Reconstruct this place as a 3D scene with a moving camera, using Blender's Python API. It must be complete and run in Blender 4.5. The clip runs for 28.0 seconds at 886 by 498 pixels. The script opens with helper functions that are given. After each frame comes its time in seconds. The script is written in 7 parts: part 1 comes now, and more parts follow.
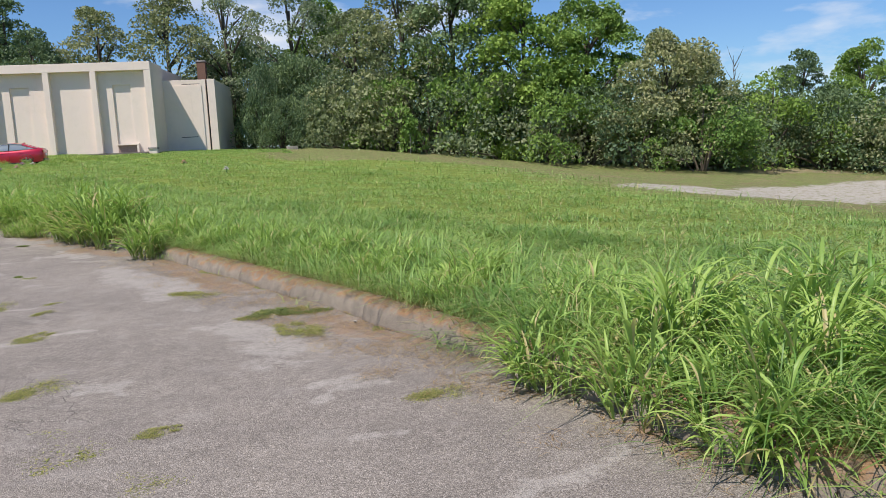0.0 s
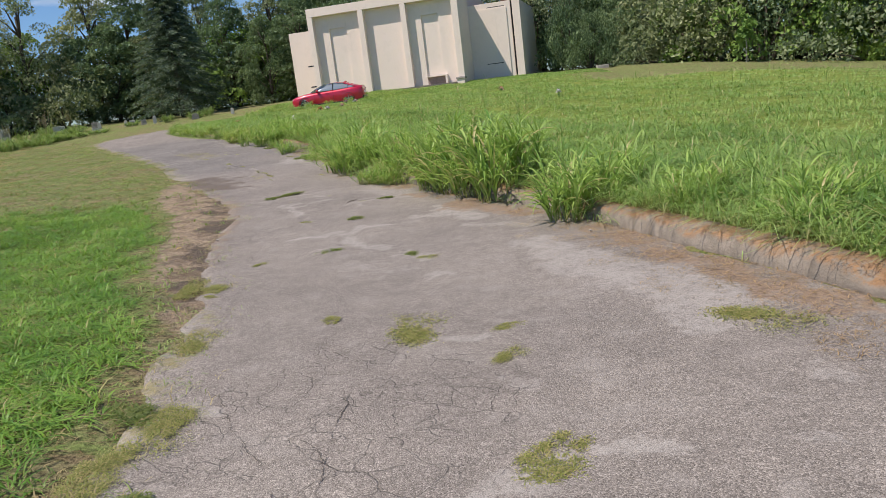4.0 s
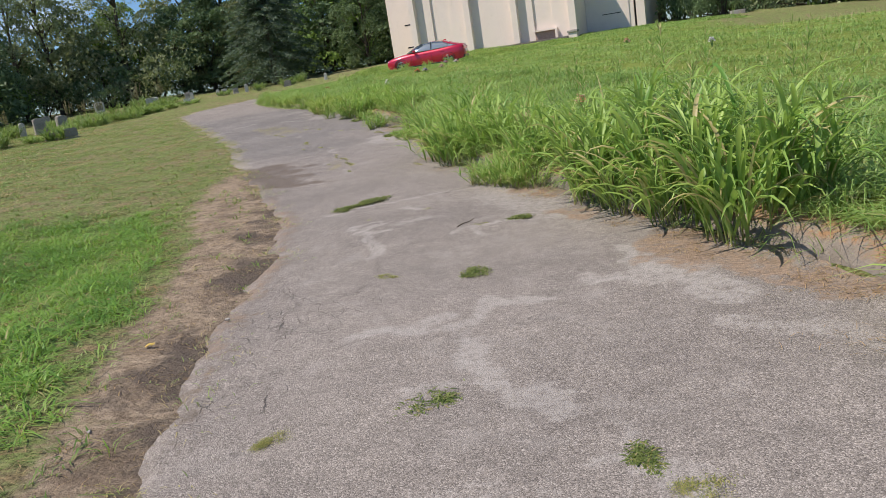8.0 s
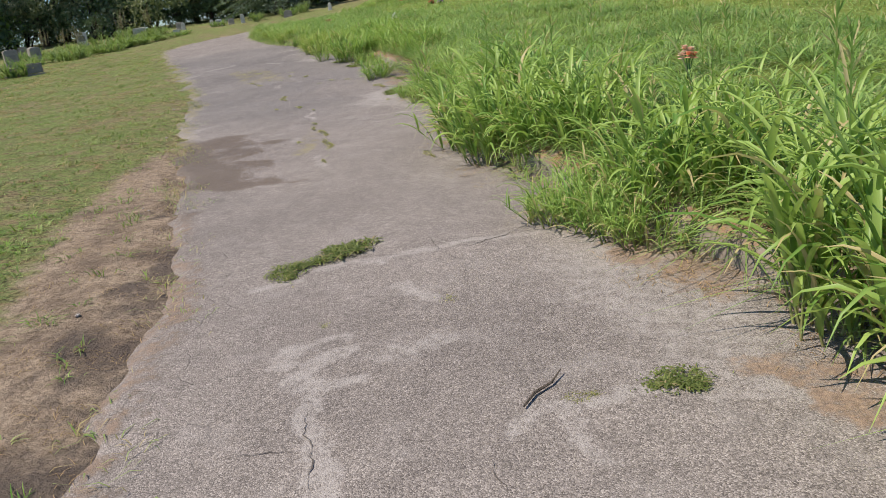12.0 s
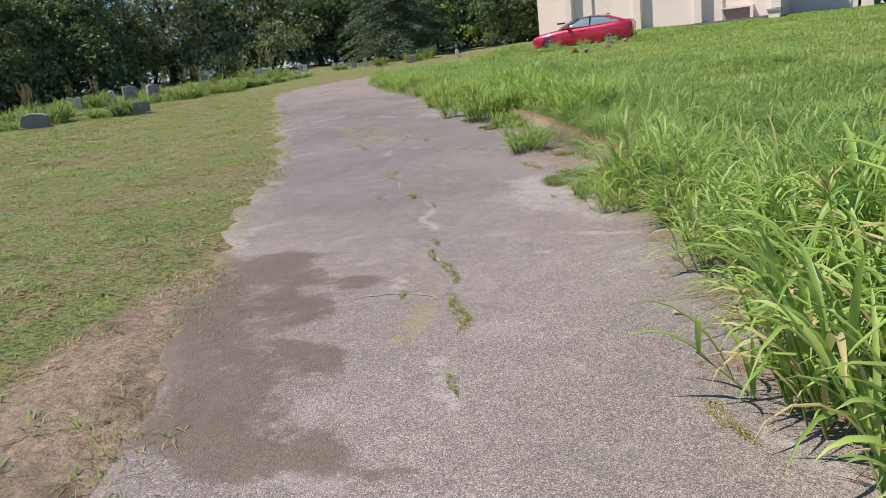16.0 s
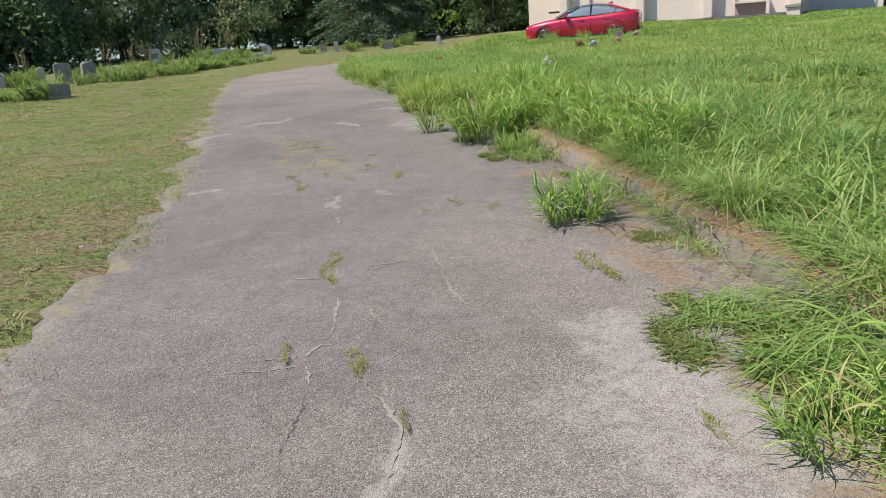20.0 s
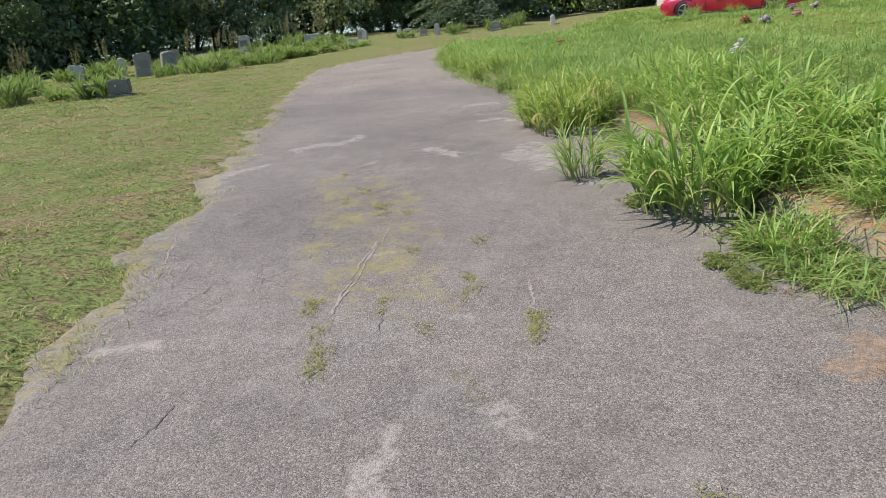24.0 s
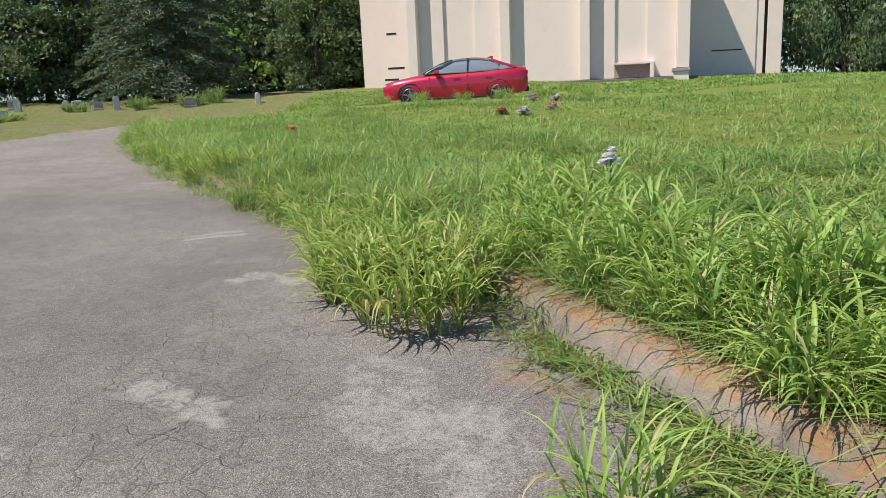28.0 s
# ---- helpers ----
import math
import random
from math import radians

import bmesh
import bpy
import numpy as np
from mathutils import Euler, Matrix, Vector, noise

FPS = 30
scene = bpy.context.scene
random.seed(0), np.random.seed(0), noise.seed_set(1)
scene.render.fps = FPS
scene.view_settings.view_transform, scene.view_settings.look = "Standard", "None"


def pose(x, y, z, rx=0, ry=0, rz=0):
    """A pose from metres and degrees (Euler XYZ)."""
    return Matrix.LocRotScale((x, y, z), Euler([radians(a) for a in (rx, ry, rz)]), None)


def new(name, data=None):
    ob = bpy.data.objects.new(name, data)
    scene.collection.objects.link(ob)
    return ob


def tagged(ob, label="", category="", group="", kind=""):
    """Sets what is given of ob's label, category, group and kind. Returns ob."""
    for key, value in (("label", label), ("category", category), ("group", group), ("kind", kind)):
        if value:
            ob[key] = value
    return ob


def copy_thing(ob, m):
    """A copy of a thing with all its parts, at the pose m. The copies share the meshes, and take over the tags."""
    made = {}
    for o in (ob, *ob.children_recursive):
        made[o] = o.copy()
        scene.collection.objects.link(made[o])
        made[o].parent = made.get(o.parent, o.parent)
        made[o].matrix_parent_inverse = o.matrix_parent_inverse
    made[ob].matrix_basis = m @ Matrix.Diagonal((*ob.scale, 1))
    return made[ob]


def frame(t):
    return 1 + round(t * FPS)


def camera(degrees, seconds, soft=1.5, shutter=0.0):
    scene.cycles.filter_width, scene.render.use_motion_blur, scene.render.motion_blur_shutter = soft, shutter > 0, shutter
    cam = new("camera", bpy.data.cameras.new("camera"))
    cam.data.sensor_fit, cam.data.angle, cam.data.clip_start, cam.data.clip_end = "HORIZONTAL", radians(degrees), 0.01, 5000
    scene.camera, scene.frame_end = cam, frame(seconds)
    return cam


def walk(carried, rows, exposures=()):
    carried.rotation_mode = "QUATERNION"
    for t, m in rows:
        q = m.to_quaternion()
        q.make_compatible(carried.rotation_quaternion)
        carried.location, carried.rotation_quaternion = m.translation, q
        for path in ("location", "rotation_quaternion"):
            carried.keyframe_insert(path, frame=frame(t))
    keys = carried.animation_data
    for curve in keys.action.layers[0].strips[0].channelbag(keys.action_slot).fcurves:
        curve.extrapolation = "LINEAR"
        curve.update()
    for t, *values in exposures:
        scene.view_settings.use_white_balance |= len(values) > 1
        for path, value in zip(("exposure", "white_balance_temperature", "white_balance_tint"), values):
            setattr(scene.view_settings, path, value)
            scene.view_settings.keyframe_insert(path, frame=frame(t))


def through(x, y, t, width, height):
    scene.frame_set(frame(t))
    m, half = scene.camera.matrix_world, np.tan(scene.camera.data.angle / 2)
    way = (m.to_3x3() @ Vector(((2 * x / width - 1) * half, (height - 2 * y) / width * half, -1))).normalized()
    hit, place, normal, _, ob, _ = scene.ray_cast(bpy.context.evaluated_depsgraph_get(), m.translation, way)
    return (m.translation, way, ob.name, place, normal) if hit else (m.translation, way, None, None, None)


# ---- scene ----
cam = camera(61.3, 28.0, soft=0.8)
METRES, EYE, TILT, LEAN, TURN = 30.0, 1.38, 0.0, 0.0, -15.4
ROWS = [
    (0.0, 0.0, 0.0, 0.0, -0.37, -8.18, 2.57),
    (0.5, -0.0111, 0.0158, -0.0004, 2.92, -9.34, 4.24),
    (1.0, -0.0255, 0.0283, -0.001, 7.37, -10.61, 5.68),
    (1.5, -0.0347, 0.0443, -0.0021, 10.69, -11.13, 5.96),
    (2.0, -0.0457, 0.059, -0.0015, 13.17, -10.76, 5.78),
    (2.5, -0.0564, 0.0733, -0.0011, 15.43, -10.54, 5.99),
    (3.0, -0.068, 0.0886, 0.0, 20.39, -9.57, 6.46),
    (3.5, -0.0804, 0.1018, -0.0011, 20.21, -10.6, 6.53),
    (4.0, -0.0916, 0.1181, -0.0024, 20.65, -12.17, 6.82),
    (4.5, -0.105, 0.1309, -0.0028, 22.39, -12.94, 7.54),
    (6.5, -0.1377, 0.1969, -0.0024, 29.21, -13.0, 10.05),
    (7.0, -0.1472, 0.212, -0.0027, 29.29, -13.39, 10.14),
    (7.5, -0.1533, 0.229, -0.0039, 28.6, -14.14, 9.37),
    (8.0, -0.1612, 0.243, -0.0034, 28.03, -14.12, 8.7),
    (8.5, -0.1686, 0.2575, -0.0033, 26.63, -15.29, 8.77),
    (9.0, -0.1753, 0.2724, -0.0022, 27.75, -15.52, 8.51),
    (9.5, -0.184, 0.286, -0.0031, 27.17, -16.81, 8.0),
    (10.0, -0.1917, 0.3014, -0.0043, 28.17, -18.25, 7.61),
    (10.5, -0.2009, 0.315, -0.0038, 29.99, -17.33, 7.32),
    (11.0, -0.2096, 0.3288, -0.0038, 29.36, -17.89, 7.77),
    (11.5, -0.217, 0.3442, -0.003, 29.82, -17.86, 7.45),
    (12.0, -0.2274, 0.3577, -0.0036, 29.11, -18.86, 7.91),
    (12.5, -0.2367, 0.3734, -0.005, 30.44, -19.1, 7.97),
    (13.0, -0.2494, 0.3867, -0.004, 34.69, -14.14, 5.62),
    (13.5, -0.26, 0.4002, -0.0045, 35.49, -15.02, 6.43),
    (15.5, -0.3081, 0.4546, -0.0046, 38.2, -14.45, 6.07),
    (16.0, -0.3187, 0.4682, -0.0048, 38.22, -14.24, 6.15),
    (16.5, -0.3295, 0.4822, -0.0036, 39.31, -13.52, 5.61),
    (17.0, -0.3413, 0.4951, -0.0035, 39.48, -14.1, 5.64),
    (17.5, -0.352, 0.5108, -0.0042, 41.0, -14.91, 5.61),
    (18.0, -0.3645, 0.523, -0.0048, 40.99, -15.19, 4.93),
    (18.5, -0.3755, 0.5363, -0.0055, 39.22, -16.06, 4.59),
    (19.0, -0.3873, 0.5498, -0.0042, 39.01, -15.92, 4.18),
    (19.5, -0.398, 0.5626, -0.0037, 37.39, -16.1, 4.27),
    (20.0, -0.4075, 0.5779, -0.0031, 36.64, -15.33, 3.92),
    (20.5, -0.4184, 0.5914, -0.0037, 34.24, -14.71, 3.65),
    (22.5, -0.4645, 0.6482, -0.0012, 35.65, -15.95, 5.17),
    (23.0, -0.4784, 0.6604, -0.0014, 38.52, -16.06, 4.61),
    (23.5, -0.4897, 0.6737, -0.0026, 40.59, -16.61, 4.47),
    (24.0, -0.5045, 0.6846, -0.0016, 44.34, -16.09, 4.99),
    (24.5, -0.5162, 0.6964, -0.0009, 41.93, -16.61, 5.57),
    (25.0, -0.528, 0.7106, 0.0001, 40.28, -16.55, 4.69),
    (25.5, -0.5426, 0.7213, 0.0004, 37.19, -16.04, 3.99),
    (26.0, -0.5541, 0.7344, 0.0002, 29.62, -14.6, 3.23),
    (26.5, -0.567, 0.7461, 0.0016, 25.16, -13.24, 2.64),
    (27.0, -0.5787, 0.7572, 0.0022, 21.77, -13.13, 2.65),
    (27.5, -0.5931, 0.7699, 0.0035, 23.37, -12.56, 2.71),
    (28.0, -0.6073, 0.7805, 0.0038, 21.22, -12.04, 2.53),
]
EXPOSURES = [(0.0, 0.1, 6650, 11), (2.0, 0.06, 6900, 13), (7.0, 0.04, 6750, 12), (13.0, 0.06, 6850, 13), (16.0, 0.19, 6700, 15), (18.0, 0.16, 6700, 14), (20.0, 0.18, 6720, 11), (23.0, 0.24, 6720, 11), (28.0, 0.17, 6740, 12)]
walk(cam, [(t, pose(0, 0, EYE, TILT, LEAN, TURN) @ pose(METRES * x, METRES * y, METRES * z, 90 + pitch, roll, yaw)) for t, x, y, z, yaw, pitch, roll in ROWS], EXPOSURES)

# ---- sky, sun ----
SUN = Vector((0.50, 0.31, -1.0))          # the way the sunlight goes
sun_up = math.atan2(1.0, math.hypot(SUN.x, SUN.y))
world = bpy.data.worlds.new("sky")
scene.world = world
world.use_nodes = True
wn, wl = world.node_tree.nodes, world.node_tree.links
wn.clear()
sky = wn.new("ShaderNodeTexSky")
sky.sky_type, sky.sun_disc = "NISHITA", False
sky.sun_elevation, sky.sun_rotation = sun_up, math.atan2(-SUN.x, -SUN.y)
sky.air_density, sky.dust_density, sky.ozone_density = 1.0, 0.2, 3.0
w_co = wn.new("ShaderNodeTexCoord")
w_map = wn.new("ShaderNodeMapping")
w_map.inputs["Scale"].default_value = (1.0, 1.0, 3.4)
w_noise = wn.new("ShaderNodeTexNoise")
w_noise.inputs["Scale"].default_value, w_noise.inputs["Detail"].default_value, w_noise.inputs["Roughness"].default_value = 4.6, 7.0, 0.55
w_ramp = wn.new("ShaderNodeValToRGB")
w_ramp.color_ramp.elements[0].position, w_ramp.color_ramp.elements[1].position = 0.55, 0.78
w_mix = wn.new("ShaderNodeMix")
w_mix.data_type = "RGBA"
w_mix.inputs[7].default_value = (7.6, 7.9, 8.4, 1)
w_tint = wn.new("ShaderNodeMix")
w_tint.data_type, w_tint.blend_type = "RGBA", "MULTIPLY"
w_tint.inputs[0].default_value, w_tint.inputs[7].default_value = 1.0, (0.60, 0.82, 1.10, 1)
w_bg, w_out = wn.new("ShaderNodeBackground"), wn.new("ShaderNodeOutputWorld")
w_bg.inputs["Strength"].default_value = 0.105
wl.new(w_co.outputs["Generated"], w_map.inputs["Vector"])
wl.new(w_map.outputs["Vector"], w_noise.inputs["Vector"])
wl.new(w_noise.outputs["Fac"], w_ramp.inputs["Fac"])
wl.new(w_ramp.outputs["Color"], w_mix.inputs[0])
wl.new(sky.outputs["Color"], w_tint.inputs[6])
wl.new(w_tint.outputs[2], w_mix.inputs[6])
wl.new(w_mix.outputs[2], w_bg.inputs["Color"])
wl.new(w_bg.outputs["Background"], w_out.inputs["Surface"])

sun = new("sun", bpy.data.lights.new("sun", "SUN"))
sun.data.energy, sun.data.angle, sun.data.color = 5.0, radians(0.53), (1.0, 0.94, 0.845)
sun.rotation_mode = "QUATERNION"
sun.rotation_quaternion = SUN.to_track_quat("-Z", "Y")
sun.location = (-30, -10, 60)


# ---- materials ----
class Nodes:
    """Short names for the nodes of one material."""

    def __init__(self, name):
        self.mat = bpy.data.materials.new(name)
        self.mat.use_nodes = True
        self.tree = self.mat.node_tree
        self.bsdf = self.tree.nodes["Principled BSDF"]
        self.out = self.tree.nodes["Material Output"]
        self.place = self.node("ShaderNodeTexCoord").outputs["Object"]

    def node(self, kind):
        return self.tree.nodes.new(kind)

    def join(self, a, b):
        if isinstance(a, (int, float)):
            b.default_value = a
        elif isinstance(a, tuple):
            b.default_value = (*a, 1.0) if len(a) == 3 and b.type == "RGBA" else a
        else:
            self.tree.links.new(a, b)

    def noise(self, scale, detail=4.0, rough=0.55, vec=None, stretch=None):
        n = self.node("ShaderNodeTexNoise")
        n.inputs["Scale"].default_value, n.inputs["Detail"].default_value, n.inputs["Roughness"].default_value = scale, detail, rough
        src = vec or self.place
        if stretch:
            m = self.node("ShaderNodeMapping")
            m.inputs["Scale"].default_value = stretch
            self.join(src, m.inputs["Vector"])
            src = m.outputs["Vector"]
        self.join(src, n.inputs["Vector"])
        return n.outputs["Fac"]

    def cells(self, scale, feature="F1", out="Distance", vec=None):
        n = self.node("ShaderNodeTexVoronoi")
        n.feature = feature
        n.inputs["Scale"].default_value = scale
        self.join(vec or self.place, n.inputs["Vector"])
        return n.outputs[out]

    def warped(self, scale, amount):
        n = self.node("ShaderNodeTexNoise")
        n.inputs["Scale"].default_value = scale
        self.join(self.place, n.inputs["Vector"])
        m = self.node("ShaderNodeVectorMath")
        m.operation = "MULTIPLY_ADD"
        self.join(n.outputs["Color"], m.inputs[0])
        m.inputs[1].default_value = (amount, amount, amount)
        self.join(self.place, m.inputs[2])
        return m.outputs["Vector"]

    def ramp(self, fac, *stops):
        n = self.node("ShaderNodeValToRGB")
        el = n.color_ramp.elements
        while len(el) < len(stops):
            el.new(0.5)
        for e, (at, colour) in zip(el, stops):
            e.position = at
            e.color = (colour, colour, colour, 1) if isinstance(colour, (int, float)) else (*colour, 1)
        self.join(fac, n.inputs["Fac"])
        return n.outputs["Color"]

    def mix(self, fac, a, b, blend="MIX"):
        n = self.node("ShaderNodeMix")
        n.data_type, n.blend_type = "RGBA", blend
        for v, i in ((fac, 0), (a, 6), (b, 7)):
            self.join(v, n.inputs[i])
        return n.outputs[2]

    def math(self, kind, a, b=0.0, c=0.0):
        n = self.node("ShaderNodeMath")
        n.operation = kind
        for v, i in ((a, 0), (b, 1), (c, 2)):
            self.join(v, n.inputs[i])
        return n.outputs[0]

    def attr(self, name):
        n = self.node("ShaderNodeAttribute")
        n.attribute_name = name
        return n.outputs["Fac"]

    def chance(self):
        return self.node("ShaderNodeObjectInfo").outputs["Random"]

    def island(self):
        return self.node("ShaderNodeNewGeometry").outputs["Random Per Island"]

    def bump(self, height, strength=0.4, distance=0.01, normal=None):
        n = self.node("ShaderNodeBump")
        n.inputs["Strength"].default_value, n.inputs["Distance"].default_value = strength, distance
        self.join(height, n.inputs["Height"])
        if normal:
            self.join(normal, n.inputs["Normal"])
        self.join(n.outputs["Normal"], self.bsdf.inputs["Normal"])
        return n.outputs["Normal"]

    def done(self, colour, rough=0.8, metal=0.0, spec=0.4):
        self.join(colour, self.bsdf.inputs["Base Color"])
        self.join(rough, self.bsdf.inputs["Roughness"])
        self.join(metal, self.bsdf.inputs["Metallic"])
        self.bsdf.inputs["Specular IOR Level"].default_value = spec
        return self.mat

    def leafy(self, colour, through, share=0.35, rough=0.5, spec=0.3):
        """A thin leaf: part of the light passes through."""
        self.done(colour, rough, 0.0, spec)
        t, m = self.node("ShaderNodeBsdfTranslucent"), self.node("ShaderNodeMixShader")
        self.join(through, t.inputs["Color"])
        m.inputs[0].default_value = share
        self.join(self.bsdf.outputs[0], m.inputs[1])
        self.join(t.outputs[0], m.inputs[2])
        self.join(m.outputs[0], self.out.inputs["Surface"])
        return self.mat


def asphalt_material():
    n = Nodes("asphalt")
    stone = n.cells(205.0, out="Color")
    grit = n.cells(205.0)
    fine = n.noise(160.0, 3.0)
    big, mid = n.noise(0.55, 5.0), n.noise(3.2, 6.0, 0.62)
    speck = n.node("ShaderNodeSeparateColor")
    n.join(stone, speck.inputs[0])
    grain = n.ramp(speck.outputs[0], (0.0, (0.118, 0.104, 0.093)), (0.35, (0.205, 0.182, 0.163)), (0.8, (0.298, 0.266, 0.240)), (1.0, (0.43, 0.388, 0.353)))
    tone = n.ramp(big, (0.3, (0.84, 0.83, 0.83)), (0.7, (1.12, 1.11, 1.10)))
    colour = n.mix(1.0, grain, tone, "MULTIPLY")
    # tar-dark and stone-pale mottling, and scuffs a hand's breadth across
    colour = n.mix(1.0, colour, n.ramp(n.noise(34.0, 8.0, 0.8), (0.33, 0.80), (0.67, 1.17)), "MULTIPLY")
    colour = n.mix(1.0, colour, n.ramp(n.noise(7.0, 7.0, 0.72), (0.34, 0.88), (0.66, 1.10)), "MULTIPLY")
    colour = n.mix(n.ramp(mid, (0.55, 0.0), (0.76, 0.42)), colour, (0.36, 0.332, 0.308))
    # a stretch of older, greyer surfacing
    colour = n.mix(n.math("MULTIPLY", n.attr("old"), n.ramp(n.noise(1.4, 6.0, 0.65), (0.3, 0.7), (0.65, 1.0))), colour, n.mix(1.0, colour, (0.745, 0.775, 0.805), "MULTIPLY"))
    # worn pale patches, broken up at their edges
    worn = n.math("ADD", n.attr("pale"), n.math("MULTIPLY", n.math("SUBTRACT", n.noise(16.0, 10.0, 0.86), 0.5), 2.6))
    pale = n.mix(fine, (0.29, 0.265, 0.243), (0.50, 0.462, 0.428))
    pale = n.mix(n.ramp(speck.outputs[0], (0.0, 0.55), (0.4, 0.0)), pale, (0.17, 0.155, 0.145))
    colour = n.mix(n.ramp(worn, (0.30, 0.0), (0.72, 0.74)), colour, pale)
    # net of fine cracks where the surface is tired
    fines = n.cells(5.2, "DISTANCE_TO_EDGE", vec=n.warped(7.0, 0.16))
    wide = n.cells(2.1, "DISTANCE_TO_EDGE", vec=n.warped(5.0, 0.22))
    broken = n.ramp(n.noise(6.0, 4.0), (0.40, 0.0), (0.52, 1.0))
    tired = n.math("ADD", n.attr("net"), n.math("MULTIPLY", n.math("SUBTRACT", n.noise(1.3, 3.0), 0.52), 1.2))
    c1 = n.math("MULTIPLY", n.ramp(fines, (0.0, 1.0), (0.034, 0.0)), n.ramp(tired, (0.25, 0.0), (0.55, 1.0)))
    c2 = n.math("MULTIPLY", n.ramp(wide, (0.0, 1.0), (0.014, 0.0)), n.ramp(tired, (-0.1, 0.0), (0.3, 0.7)))
    cracks = n.math("MULTIPLY", n.math("MAXIMUM", c1, c2), broken)
    colour = n.mix(n.math("MULTIPLY", cracks, 0.45), colour, (0.07, 0.062, 0.055))
    # damp silt, brown litter and green-brown film at the margins
    ragged = n.math("MULTIPLY", n.math("SUBTRACT", n.noise(5.0, 7.0, 0.68), 0.5), 1.3)
    scabs = n.math("MULTIPLY", n.math("SUBTRACT", n.noise(19.0, 6.0, 0.75), 0.5), 0.9)
    silt = n.ramp(n.math("ADD", n.attr("damp"), n.math("ADD", ragged, n.math("MULTIPLY", scabs, 1.3))), (0.42, 0.0), (0.72, 0.9))
    colour = n.mix(silt, colour, n.mix(n.noise(22.0, 5.0), n.mix(1.0, colour, (0.52, 0.455, 0.385), "MULTIPLY"), (0.155, 0.122, 0.09)))
    soil = n.ramp(n.math("ADD", n.attr("soil"), n.math("ADD", ragged, scabs)), (0.42, 0.0), (0.74, 0.88))
    earth = n.mix(n.ramp(n.noise(38.0, 8.0, 0.85), (0.36, 0.0), (0.64, 1.0)), (0.10, 0.062, 0.04), (0.40, 0.29, 0.205))
    colour = n.mix(soil, colour, earth)
    film = n.ramp(n.math("ADD", n.attr("film"), n.math("ADD", ragged, scabs)), (0.50, 0.0), (0.8, 0.75))
    colour = n.mix(film, colour, n.mix(n.noise(60.0, 5.0, 0.75), (0.13, 0.115, 0.045), (0.42, 0.37, 0.15)))
    height = n.math("ADD", n.math("MULTIPLY", grit, -0.8), n.math("MULTIPLY", cracks, -1.6))
    height = n.math("ADD", height, n.math("MULTIPLY", n.noise(14.0, 4.0), 0.8))
    n.bump(height, 0.7, 0.005)
    return n.done(colour, n.mix(silt, (0.88, 0.88, 0.88), (0.6, 0.6, 0.6)), 0.0, 0.3)


def crack_material(name, a, b):
    """The filling of a crack: dark grit or pale broken aggregate."""
    n = Nodes(name)
    n.bump(n.noise(120.0, 4.0), 0.6, 0.006)
    return n.done(n.mix(n.ramp(n.noise(75.0, 6.0, 0.8), (0.34, 0.0), (0.66, 1.0)), a, b), 0.95, 0.0, 0.15)


